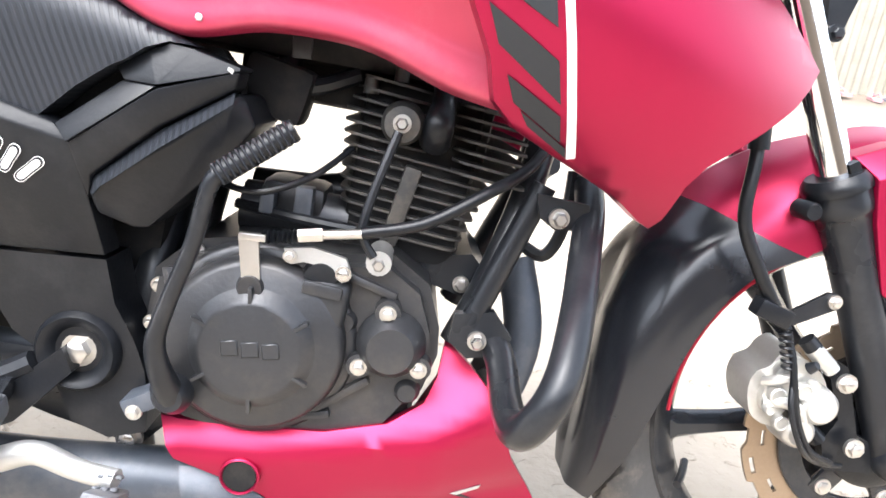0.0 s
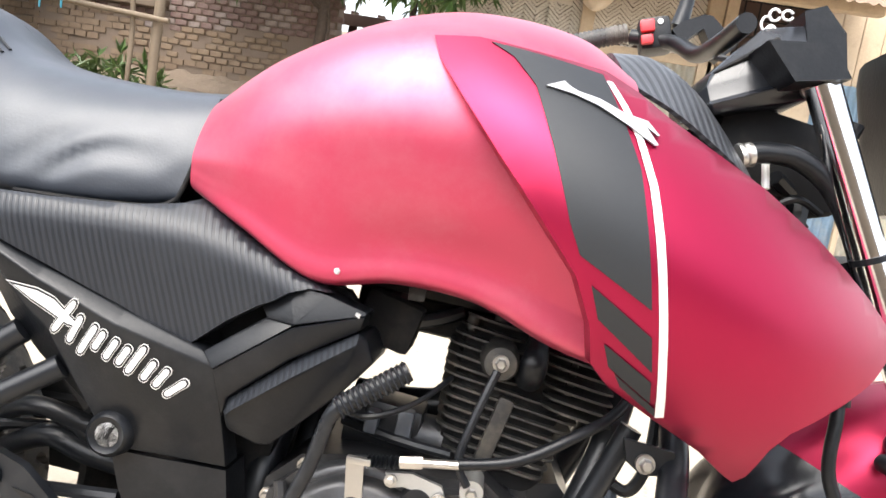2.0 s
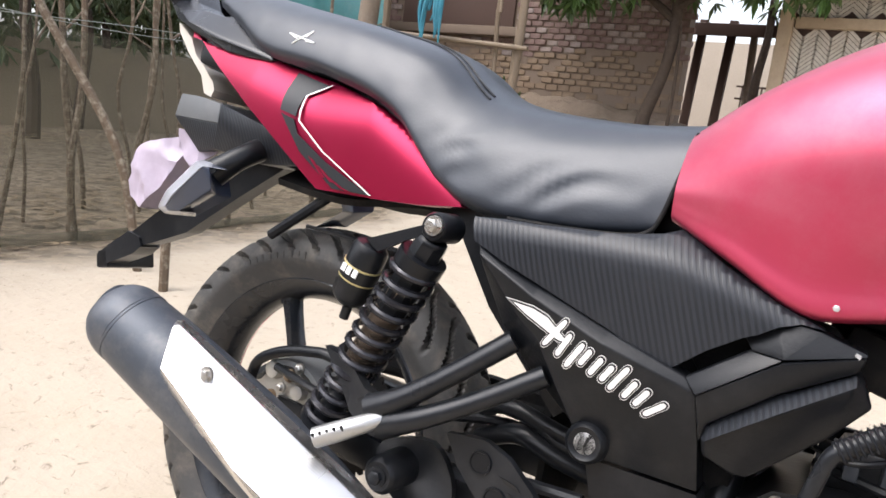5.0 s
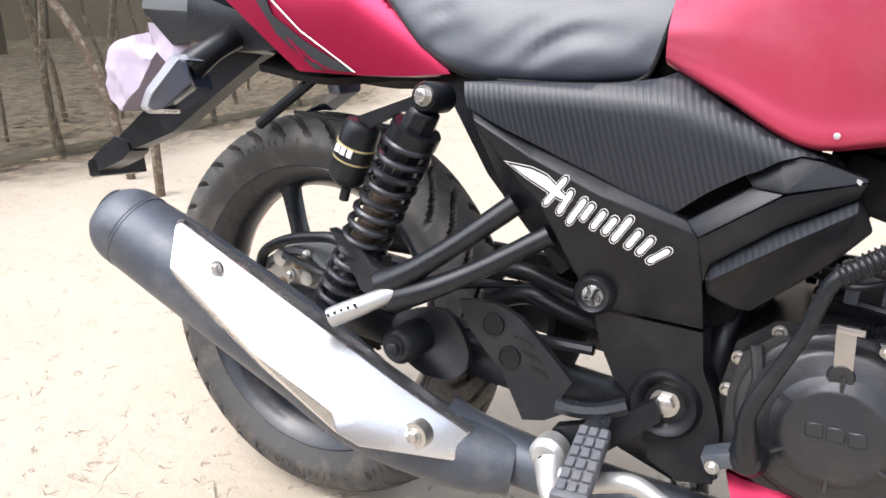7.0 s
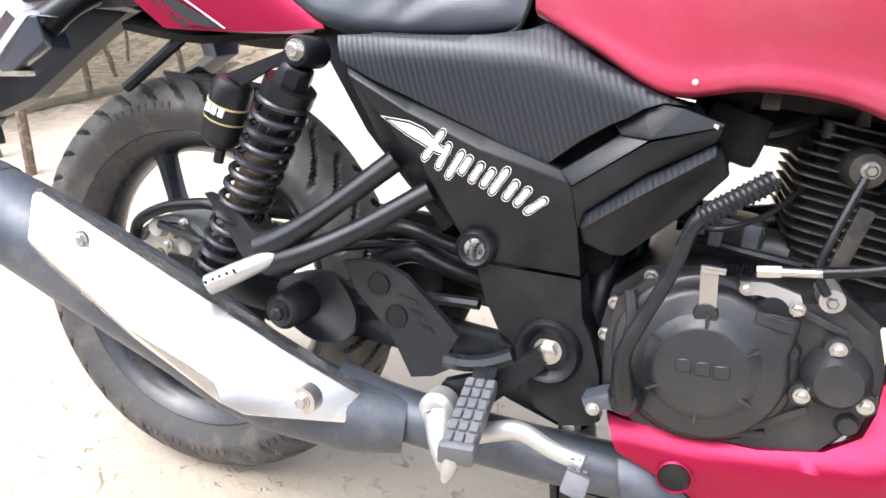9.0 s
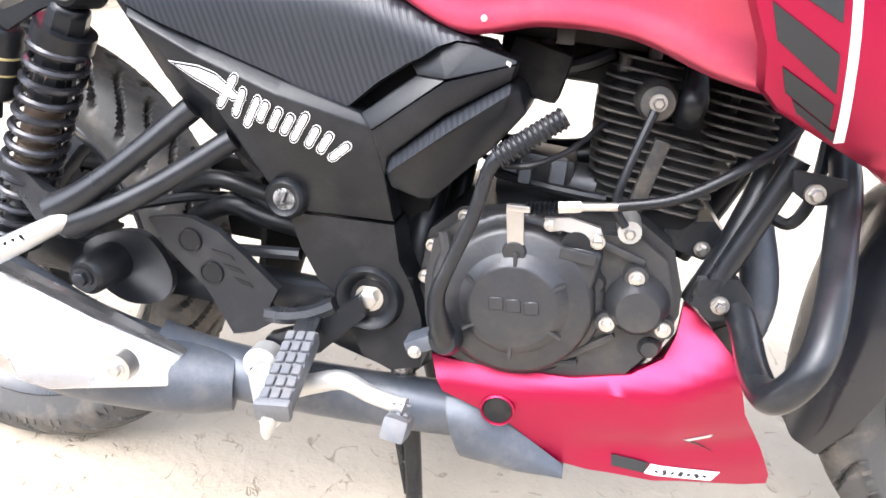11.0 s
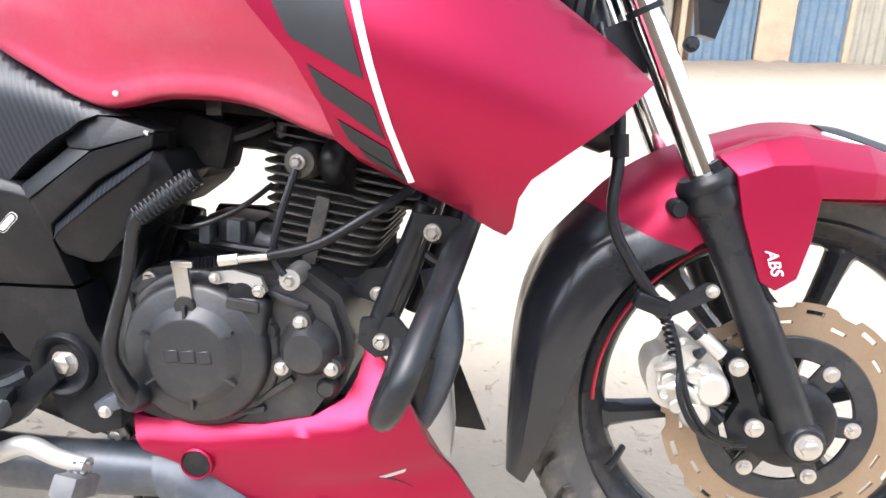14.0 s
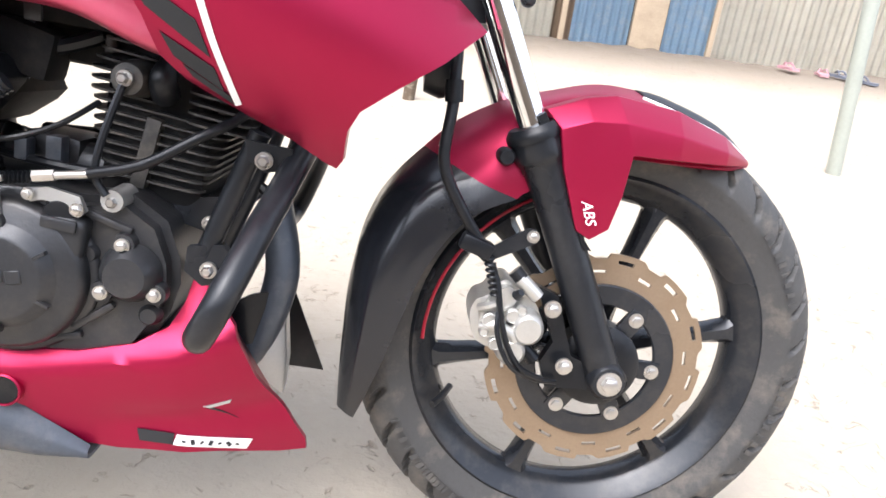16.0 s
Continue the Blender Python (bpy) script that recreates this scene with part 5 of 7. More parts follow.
part("outlet", tube([(-0.14, -0.273, 0.4575), (-0.142, -0.2735, 0.4588)], 0.027, 3, 24), DARK, exhaust)


shield = part("heat_shield", facets([(-0.003319, -0.2955, 0.4713), (0.001608, -0.288, 0.4736), (0.2836, -0.232, 0.3249), (0.2597, -0.2711, 0.3118), (0.2352, -0.2982, 0.3082), (0.1427, -0.3186, 0.3554), (0.04544, -0.324, 0.4171), (0.02228, -0.326, 0.4312), (-0.0302, -0.268, 0.4702), (0.2767, -0.208, 0.3178), (0.3496, -0.19, 0.2751), (-0.0027, -0.303, 0.4149), (0.0261, -0.303, 0.3936), (0.1184, -0.286, 0.3277), (0.3468, -0.1928, 0.2728), (0.3424, -0.214, 0.2475), (0.2641, -0.2881, 0.2721), (0.244, -0.3017, 0.2868)],
    [(0, 1, 2, 3, 4, 5, 6, 7), (1, 8, 9, 2), (2, 9, 10, 14), (7, 6, 12, 11), (6, 5, 13, 12), (5, 4, 17, 13), (4, 3, 2, 14, 15, 16, 17), (0, 8, 1), (0, 7, 11)], 0.012, 0.0022, 3), SHIELD, exhaust, "brushed silver heat shield with a bent end", angle=30)
part("shield_bolt", bolt_bm(0.0617, -0.2944, 0.4304, 0.0085, 0.006), STEEL, exhaust)
part("shield_bolt", bolt_bm(0.3047, -0.2420, 0.2776, 0.0085, 0.006), STEEL, exhaust)
part("shield_washer", lathe([(0.009, -0.003), (0.0155, -0.003), (0.017, 0.012)], (0.3047, -0.2390, 0.2776)), STEEL, exhaust)
part("pipe_drain", tube([(0.35, -0.165, 0.225), (0.35, -0.165, 0.205)], 0.014, 3, 12), FRAME, exhaust)

# engine
engine = part("crankcase_cover", plate([(0.612, 0.31), (0.604, 0.345), (0.602, 0.385), (0.609, 0.427), (0.636, 0.452), (0.69, 0.462), (0.761, 0.452), (0.804, 0.456), (0.833, 0.435), (0.845, 0.4), (0.846, 0.377), (0.836, 0.345), (0.811, 0.311), (0.78, 0.3), (0.747, 0.295), (0.7, 0.291), (0.66, 0.296), (0.636, 0.302)], lambda x, z: -0.152 + 0.06 * max(0.0, 0.64 - x), 0.12, 0.012, cell=0.025), CASE, bike, "dark grey engine side cover")
part("case_flange", plate([(0.602, 0.303), (0.595, 0.345), (0.594, 0.387), (0.601, 0.432), (0.632, 0.46), (0.69, 0.47), (0.761, 0.46), (0.806, 0.465), (0.841, 0.44), (0.854, 0.4), (0.855, 0.375), (0.844, 0.34), (0.818, 0.303), (0.78, 0.291), (0.747, 0.287), (0.7, 0.283), (0.655, 0.288), (0.63, 0.293)], -0.134, 0.26, 0.003), CASE, engine)
part("clutch_cover", lathe([(0.0, -0.025), (0.04, -0.0245), (0.0435, -0.0235), (0.0525, -0.0145), (0.0535, -0.0138), (0.07, -0.0125), (0.0745, -0.0095), (0.0775, -0.002), (0.078, 0.012)], (0.696, -0.162, 0.381), "y", 72), CASE, engine, "round clutch cover")
part("cover_step", lathe([(0.077, -0.006), (0.083, -0.0055), (0.086, -0.003), (0.088, 0.006)], (0.696, -0.152, 0.381), "y", 64), CASE, engine)
for k in range(6):
    a = radians(92 + 60 * k)
    part("cover_rib", block((0.0135, 0.008, 0.0036), (0.696 + 0.0485 * math.cos(a), -0.1825, 0.381 + 0.0485 * math.sin(a)), (0, -math.degrees(a), 0), 0.0012), CASE, engine)
for x in (0.68, 0.697, 0.714):
    part("embossed_mark", block((0.0145, 0.0022, 0.0135), (x, -0.1873, 0.384), (0, -8, 0), 0.0009, 1), CASE, engine)
part("generator_cap", lathe([(0.0, -0.018), (0.02, -0.018), (0.023, -0.014), (0.028, -0.006), (0.031, 0.004)], (0.812, -0.158, 0.389), "y", 40), CASE, engine)
for x, z in ((0.786, 0.369), (0.838, 0.371), (0.807, 0.419)):
    part("cap_ear", lathe([(0.011, -0.006), (0.012, 0.006)], (x, -0.158, z), "y", 20), CASE, engine)
    part("cap_bolt", bolt_bm(x, -0.166, z, 0.0065, 0.006), STEEL, engine)
for x, z in ((0.606, 0.418), (0.6, 0.383), (0.637, 0.452), (0.643, 0.3)):
    part("case_bolt", bolt_bm(x, -0.14, z, 0.006, 0.008), STEEL, engine)
part("case_rib", tube([(0.62, -0.158, 0.44), (0.628, -0.163, 0.4), (0.622, -0.163, 0.35), (0.632, -0.16, 0.315)], 0.006, 16, 8), CASE, engine)
part("oil_filler", block((0.036, 0.03, 0.05), (0.754, -0.158, 0.42), (0, 8, 0), 0.011, 3), CASE, engine)
part("oil_filler_rib", block((0.034, 0.006, 0.012), (0.751, -0.174, 0.437), (0, 8, 0), 0.003), CASE, engine)
for k, (x, z, ln, tilt) in enumerate(((0.79, 0.44, 0.05, 20), (0.775, 0.34, 0.05, -35), (0.742, 0.315, 0.045, -10))):
    part("casting_rib", block((ln, 0.014, 0.008), (x, -0.152, z), (0, tilt, 0), 0.0035), CASE, engine)
for x, z in ((0.77, 0.405), (0.655, 0.44), (0.83, 0.345)):
    part("casting_boss", lathe([(0.0, -0.007), (0.008, -0.0065), (0.0105, -0.003), (0.0125, 0.004)], (x, -0.152, z), "y", 20), CASE, engine)
part("oil_filler_lid", lathe([(0.0, -0.01), (0.014, -0.009), (0.017, -0.002), (0.017, 0.008)], (0.748, -0.16, 0.444), "y", 24), BLACK, engine)
part("clutch_lever", plate([(0.681, 0.474), (0.697, 0.474), (0.7, 0.442), (0.685, 0.44)], -0.178, 0.004, 0.001), STEEL, engine, "bright clutch arm")
part("clutch_pivot", lathe([(0.0, -0.012), (0.01, -0.012), (0.013, -0.004), (0.013, 0.012)], (0.692, -0.168, 0.434)), CASE, engine)
part("cable_bracket", plate([(0.716, 0.468), (0.74, 0.471), (0.768, 0.464), (0.774, 0.45), (0.766, 0.443), (0.757, 0.455), (0.733, 0.458), (0.722, 0.455)], -0.168, 0.006, 0.002), ALUM, engine)
part("bracket_bolt", bolt_bm(0.722, -0.172, 0.463, 0.005, 0.005), STEEL, engine)
part("bracket_bolt", bolt_bm(0.767, -0.172, 0.452, 0.006, 0.005), STEEL, engine)
cable = part("clutch_cable", tube([(0.78, -0.176, 0.489), (0.83, -0.18, 0.503), (0.88, -0.172, 0.533), (0.915, -0.15, 0.556), (0.95, -0.1, 0.6)], 0.0052, 30, 10), BLACK, bike, "black clutch cable with steel adjuster")
part("adjuster", tube([(0.728, -0.172, 0.4805), (0.748, -0.172, 0.4835)], 0.006, 4, 6), STEEL, cable)
part("adjuster_end", tube([(0.748, -0.172, 0.4835), (0.783, -0.175, 0.4885)], 0.0042, 4, 10), STEEL, cable)
for k in range(7):
    part("bellows_ring", lathe([(0.003, -0.0026), (0.0065, 0.0), (0.003, 0.0026)], (0.7 + 0.004 * k, -0.172, 0.477 + 0.0005 * k), "x", 10), BLACK, cable)
part("cable_end", block((0.022, 0.008, 0.006), (0.692, -0.176, 0.477), (0, 0, 0), 0.001), STEEL, cable)
part("oil_rod", tube([(0.801, -0.15, 0.572), (0.785, -0.158, 0.52), (0.779, -0.16, 0.486), (0.79, -0.16, 0.466)], 0.004, 20, 8), FRAME, bike, "thin steel oil line")
part("banjo_bolt", bolt_bm(0.803, -0.15, 0.579, 0.0068, 0.01), STEEL, bike)
part("banjo_bolt", bolt_bm(0.795, -0.156, 0.46, 0.0068, 0.01), STEEL, bike)
part("banjo_collar", lathe([(0.011, -0.01), (0.012, 0.03)], (0.795, -0.15, 0.461), "y", 16), ALUM, bike)

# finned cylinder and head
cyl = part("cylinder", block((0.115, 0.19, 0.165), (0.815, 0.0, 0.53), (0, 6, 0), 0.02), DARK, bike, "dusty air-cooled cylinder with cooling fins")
TILT_F = radians(9)


def fin_bm(z, x0, x1, half, t=0.0024):
    """One cooling fin, a thin plate with rounded corners that dips forward."""
    r = 0.018
    pts = []
    for cx, cy, a0 in ((x1 - r, half - r, 0), (x0 + r, half - r, 90), (x0 + r, -half + r, 180), (x1 - r, -half + r, 270)):
        for k in range(5):
            a = radians(a0 + 22.5 * k)
            pts.append((cx + r * math.cos(a), cy + r * math.sin(a)))
    bm = bmesh.new()
    lo = [bm.verts.new((x, y, z - math.tan(TILT_F) * (x - 0.8))) for x, y in pts]
    hi = [bm.verts.new((x, y, z - math.tan(TILT_F) * (x - 0.8) + t)) for x, y in pts]
    bm.faces.new(lo[::-1])
    bm.faces.new(hi)
    for i in range(len(pts)):
        j = (i + 1) % len(pts)
        bm.faces.new((lo[i], lo[j], hi[j], hi[i]))
    return bm


for k in range(14):
    z = 0.474 + 0.0104 * k
    left = 0.752 - 0.002 * math.sin(k / 11 * 3.14) + (0.008 if k < 2 else 0.004 * max(0, k - 10))
    part("fin", fin_bm(z, left, 0.864 + 0.0042 * k if k < 8 else 0.826, 0.105 if k < 8 else 0.112), FIN, cyl)
for k in range(7):
    part("head_fin", fin_bm(0.548 + 0.0098 * k, 0.85, 0.918, 0.126 - 0.003 * k), FIN, cyl)
part("fin_post", block((0.016, 0.016, 0.075), (0.808, -0.1, 0.503), (0, 14, 0), 0.003), FIN, cyl)
part("cam_cover", block((0.15, 0.16, 0.03), (0.825, 0.0, 0.617), (0, 6, 0), 0.01), FIN, cyl)
part("head_boss", lathe([(0.0, -0.012), (0.015, -0.01), (0.018, 0.0), (0.02, 0.05)], (0.803, -0.135, 0.578)), FIN, cyl)
part("plug_cap", tube([(0.832, -0.12, 0.565), (0.834, -0.135, 0.582), (0.836, -0.11, 0.605), (0.83, -0.06, 0.64)], [0.014, 0.013, 0.009, 0.005], 16, 12), BLACK, cyl, "black spark plug cap")
part("head_core", block((0.1, 0.16, 0.08), (0.835, 0.0, 0.58), (0, 6, 0), 0.008), FIN, cyl)
for x, z in ((0.798, 0.613), (0.88, 0.596), (0.772, 0.6)):
    part("head_nut", lathe([(0.0, 0.016), (0.006, 0.014), (0.007, 0.0)], (x, -0.1, z), "z", 10), FIN, cyl)

# carburettor and intake, dark wiring under the tank
part("carburettor", block((0.06, 0.07, 0.035), (0.708, -0.06, 0.495), (0, 6, 0), 0.01), CASE, bike, "grey cast carburettor")
part("float_bowl", block((0.016, 0.02, 0.03), (0.722, -0.11, 0.498), (0, 3, 0), 0.003), PIPE, bike)
part("float_bowl", block((0.013, 0.02, 0.022), (0.69, -0.11, 0.497), (0, 3, 0), 0.003), PIPE, bike)
part("intake_rubber", tube([(0.65, 0.02, 0.49), (0.72, 0.02, 0.49), (0.77, 0.02, 0.5)], [0.02, 0.02, 0.02], 10, 16), BLACK, bike)
part("starter_motor", tube([(0.66, -0.07, 0.485), (0.76, -0.07, 0.478)], 0.024, 6, 16), CASE, bike)
for pts, r in (([(0.65, -0.13, 0.512), (0.69, -0.15, 0.51), (0.73, -0.13, 0.525), (0.76, -0.1, 0.55)], 0.003), ([(0.67, -0.09, 0.6), (0.72, -0.1, 0.6), (0.76, -0.09, 0.615)], 0.008), ([(0.66, -0.1, 0.49), (0.72, -0.12, 0.485), (0.77, -0.12, 0.48)], 0.005), ([(0.68, -0.1, 0.57), (0.69, -0.09, 0.6), (0.7, -0.08, 0.63)], 0.012), ([(0.92, -0.09, 0.48), (0.945, -0.1, 0.47), (0.96, -0.1, 0.5), (0.965, -0.09, 0.55)], 0.006)):
    part("wiring", tube(pts, r, 20, 8), BLACK, bike)
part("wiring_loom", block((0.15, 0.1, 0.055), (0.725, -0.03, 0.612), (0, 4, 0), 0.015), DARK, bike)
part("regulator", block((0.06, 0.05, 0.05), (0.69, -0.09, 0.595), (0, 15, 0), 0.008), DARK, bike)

# kick starter
kick = part("kick_starter", tube([(0.632, -0.18, 0.335), (0.628, -0.195, 0.36), (0.626, -0.205, 0.39), (0.637, -0.212, 0.425), (0.656, -0.217, 0.475), (0.668, -0.22, 0.522), (0.678, -0.219, 0.533)], [0.013, 0.0105, 0.0082, 0.007, 0.0066, 0.0068, 0.008], 36, 10), FRAME, bike, "black folding kick starter lever")
part("kick_boss", lathe([(0.0, -0.016), (0.012, -0.015), (0.018, -0.006), (0.018, 0.03)], (0.632, -0.175, 0.335)), FRAME, kick)
part("kick_grip", tube([(0.672, -0.219, 0.53), (0.726, -0.211, 0.569)], 0.0085, 6, 14), BLACK, kick, "ribbed rubber kick grip")
for k in range(13):
    f = k / 12
    part("grip_rib", block((0.0025, 0.0185, 0.0185), (0.675 + 0.048 * f, -0.2185 + 0.007 * f, 0.532 + 0.035 * f), (0, -36, 0), 0.001, 1), FRAME, kick)
part("kick_clamp", block((0.03, 0.03, 0.016), (0.607, -0.17, 0.325), (0, -25, 0), 0.003), PIPE, kick)
part("kick_clamp_bolt", bolt_bm(0.603, -0.184, 0.318, 0.006, 0.006), STEEL, kick)

# down tubes and leg guard
part("down_tube", tube([(0.96, -0.02, 0.68), (0.93, -0.07, 0.54), (0.9, -0.1, 0.45), (0.87, -0.11, 0.38)], 0.0145, 16, 12), FRAME, bike, "black frame down tube")
part("down_tube", tube([(0.96, 0.02, 0.68), (0.95, 0.07, 0.54), (0.92, 0.1, 0.45), (0.88, 0.11, 0.36)], 0.017, 16, 12), FRAME, bike)
guard = part("leg_guard", tube([(0.978, -0.1, 0.54), (0.97, -0.15, 0.518), (0.959, -0.198, 0.487), (0.949, -0.241, 0.46), (0.936, -0.281, 0.425), (0.924, -0.289, 0.398), (0.911, -0.274, 0.374), (0.908, -0.228, 0.372), (0.909, -0.162, 0.384), (0.9, -0.13, 0.4)], 0.0135, 70, 14), FRAME, bike, "black tubular leg guard")
part("guard_bracket_top", plate([(0.92, 0.535), (0.965, 0.53), (0.97, 0.51), (0.94, 0.505), (0.925, 0.515)], -0.165, 0.006, 0.002), FRAME, guard)
part("guard_bolt", bolt_bm(0.94, -0.17, 0.517, 0.0075, 0.01), STEEL, guard)
part("guard_bracket_low", plate([(0.865, 0.42), (0.9, 0.425), (0.918, 0.402), (0.905, 0.385), (0.88, 0.38), (0.862, 0.395)], -0.15, 0.012, 0.003), FRAME, guard)
part("guard_bolt", bolt_bm(0.887, -0.152, 0.398, 0.0075, 0.01), STEEL, guard)
part("strut_front", tube([(0.93, -0.14, 0.54), (0.905, -0.14, 0.475), (0.88, -0.14, 0.41)], 0.011, 10, 10), FRAME, guard)
part("far_guard", tube([(0.978, 0.1, 0.54), (0.97, 0.15, 0.518), (0.949, 0.225, 0.46), (0.924, 0.26, 0.398), (0.911, 0.24, 0.374), (0.909, 0.162, 0.384), (0.9, 0.13, 0.4)], 0.0135, 50, 12), FRAME, guard)
part("engine_mount", plate([(0.83, 0.455), (0.88, 0.462), (0.9, 0.44), (0.875, 0.42), (0.84, 0.43)], -0.09, 0.18, 0.004), FRAME, bike)
part("mount_bolt", bolt_bm(0.872, -0.095, 0.433, 0.007, 0.008), STEEL, bike)

# belly pan
def belly_y(x, z):
    """Bulges along a ridge, turns in towards the top edge and the nose, with a shallow flute over the lower edge."""
    ridge = 0.278 + 0.16 * max(0.0, x - 0.7) + 0.3 * max(0.0, x - 0.86)
    flute = 0.006 * math.exp(-(((z - 0.222 - 0.12 * (x - 0.85)) / 0.02) ** 2)) * ease((x - 0.74) / 0.08)
    return -0.168 + 0.8 * max(0.0, z - ridge) + 0.34 * max(0.0, ridge - z) ** 1.02 + 0.2 * max(0.0, x - 0.86) + flute
belly = part("belly_pan", plate([(0.614, 0.301), (0.63, 0.299), (0.679, 0.297), (0.76, 0.301), (0.816, 0.313), (0.847, 0.331), (0.858, 0.352), (0.863, 0.382), (0.887, 0.364), (0.915, 0.339), (0.936, 0.277), (0.969, 0.22), (0.989, 0.178), (0.99, 0.163), (0.961, 0.163), (0.891, 0.173), (0.827, 0.178), (0.79, 0.179), (0.759, 0.185), (0.705, 0.233), (0.681, 0.245), (0.631, 0.267)], belly_y, 0.008, 0.004, cell=0.011), RED, bike, "red belly pan with small logo stickers", angle=50)
part("belly_bolt_well", lathe([(0.0145, 0.006), (0.0152, -0.002), (0.0163, -0.0036), (0.0178, -0.002), (0.0182, 0.008)], (0.69, belly_y(0.69, 0.256) - 0.0045, 0.256), "y", 28), RED, belly)
# dark disc set proud of the pan, drawing the hole's shade
part("well_shade_disc", lathe([(0.0, -0.0006), (0.0148, -0.0006), (0.0148, 0.004)], (0.69, belly_y(0.69, 0.256) - 0.0055, 0.256), "y", 20), DARK, belly)
part("sticker", plate([(0.813, 0.207), (0.852, 0.203), (0.85, 0.188), (0.815, 0.192)], lambda x, z: belly_y(x, z) - 0.002, 0.001, 0, cell=0.008), MATT, belly, "dark red and black logo sticker")
part("sticker", plate([(0.855, 0.202), (0.932, 0.187), (0.925, 0.173), (0.85, 0.188)], lambda x, z: belly_y(x, z) - 0.002, 0.001, 0, cell=0.008), WHITE, belly, "white sticker with script-like marks")
for k in range(7):
    part("sticker_mark", block((0.004, 0.001, 0.002 + 0.004 * (k % 2)), (0.862 + 0.009 * k, belly_y(0.862 + 0.009 * k, 0.193 - 0.0018 * k) - 0.003, 0.193 - 0.0018 * k), (0, 20 - 30 * (k % 3), 14), 0), MATT, belly)
part("chevron", plate([(0.882, 0.238), (0.911, 0.246), (0.909, 0.241), (0.889, 0.235)], lambda x, z: belly_y(x, z) - 0.0012, 0.001, 0), SILVER, belly)
part("chevron", plate([(0.884, 0.236), (0.907, 0.224), (0.917, 0.218), (0.892, 0.235)], lambda x, z: belly_y(x, z) - 0.001, 0.001, 0), MATT, belly)
part("far_flap", plate([(0.93, 0.335), (0.945, 0.31), (0.9914, 0.196), (0.935, 0.2), (0.9, 0.215), (0.893, 0.24)], 0.08, 0.004, 0.001), BLACK, bike, "black plastic splash flap")
part("header_collar", loft([[(0.89, -0.085, 0.336), (0.92, -0.08, 0.352), (0.95, -0.05, 0.35), (0.955, 0.0, 0.345)], [(0.892, -0.083, 0.318), (0.92, -0.08, 0.328), (0.948, -0.05, 0.33), (0.953, 0.0, 0.325)], [(0.9, -0.08, 0.29), (0.92, -0.076, 0.292), (0.938, -0.045, 0.295), (0.94, 0.0, 0.295)]], 20, 10, 0.004), BLACK, bike, "black plastic collar round the header pipe")
part("header_guard", facets([(0.912, -0.05, 0.31), (0.948, -0.03, 0.335), (0.955, -0.03, 0.25), (0.952, -0.03, 0.207), (0.93, -0.05, 0.235), (0.918, -0.055, 0.262)], [(0, 1, 2, 5), (2, 3, 4, 5)], 0.03, 0.003), ALUM, bike, "mud-spattered grey exhaust header guard")
part("sump", block((0.2, 0.16, 0.08), (0.74, 0.0, 0.27), (0, 0, 0), 0.02), CASE, bike)

# stand
stand = part("centre_stand", tube([(0.562, -0.055, 0.24), (0.574, -0.05, 0.13), (0.585, -0.045, -0.008)], [0.012, 0.012, 0.011], 10, 12), FRAME, bike, "black prop stand")
part("stand_spring", tube([(0.548, -0.055, 0.2), (0.558, -0.05, 0.12), (0.571, -0.047, 0.035)], [0.006, 0.006, 0.003], 8, 8), FRAME, stand)
part("stand_foot", block((0.05, 0.04, 0.008), (0.59, -0.045, -0.006), (8, 0, 0), 0.002), FRAME, stand)
side_stand = part("side_stand", tube([(0.565, 0.06, 0.21), (0.575, 0.12, 0.1), (0.585, 0.165, 0.025)], 0.014, 10, 12), FRAME, bike, "black side stand")
part("stand_foot", block((0.06, 0.05, 0.008), (0.59, 0.17, 0.021), (8, 0, 0), 0.002), FRAME, side_stand)

# handlebar, instruments, headlamp cowl
bar = part("handlebar", tube([(1.0, -0.05, 0.955), (1.0, 0.05, 0.96), (1.0, 0.14, 0.975), (0.985, 0.22, 1.012), (0.93, 0.25, 1.022)], 0.011, 30, 12), BLACK, bike, "black handlebar")
part("grip", tube([(0.84, 0.268, 1.002), (0.925, 0.25, 1.027)], 0.0125, 10, 16), RUBBER, bar, "ribbed black grip")
for k in range(14):
    f = k / 14
    part("grip_rib", tube([(0.842 + 0.083 * f, 0.2675 - 0.0176 * f, 1.0026 + 0.0244 * f), (0.8455 + 0.083 * f, 0.267 - 0.0176 * f, 1.0036 + 0.0244 * f)], 0.0142, 3, 14), RUBBER, bar)
part("switch_box", block((0.046, 0.05, 0.048), (0.963, 0.25, 1.026), (0, -14, -8), 0.009), BLACK, bar, "black handlebar switch box")
part("switch_button", block((0.02, 0.012, 0.017), (0.9465, 0.222, 1.031), (0, -14, -8), 0.003), REDPL, bar, "red switch")
part("switch_button", block((0.017, 0.012, 0.013), (0.949, 0.222, 1.012), (0, -14, -8), 0.003), REDPL, bar)
part("switch_mark", lathe([(0.0, -0.001), (0.004, -0.001), (0.004, 0.002)], (0.964, 0.2235, 1.041), "y", 12), WHITE, bar)
part("lever_clamp", plate([(0.9843, 1.036), (0.9945, 1.048), (1.026, 1.064), (1.038, 1.063), (1.059, 1.045), (1.078, 1.027), (1.058, 1.003), (1.05, 1.008), (1.028, 1.043), (1.022, 1.039), (0.9995, 1.017)], 0.235, 0.03, 0.004), BLACK, bar, "black moulded lever bracket")
part("lever", tube([(0.985, 0.24, 1.018), (1.02, 0.25, 1.012), (1.07, 0.22, 1.0)], 0.005, 12, 8), FRAME, bar)
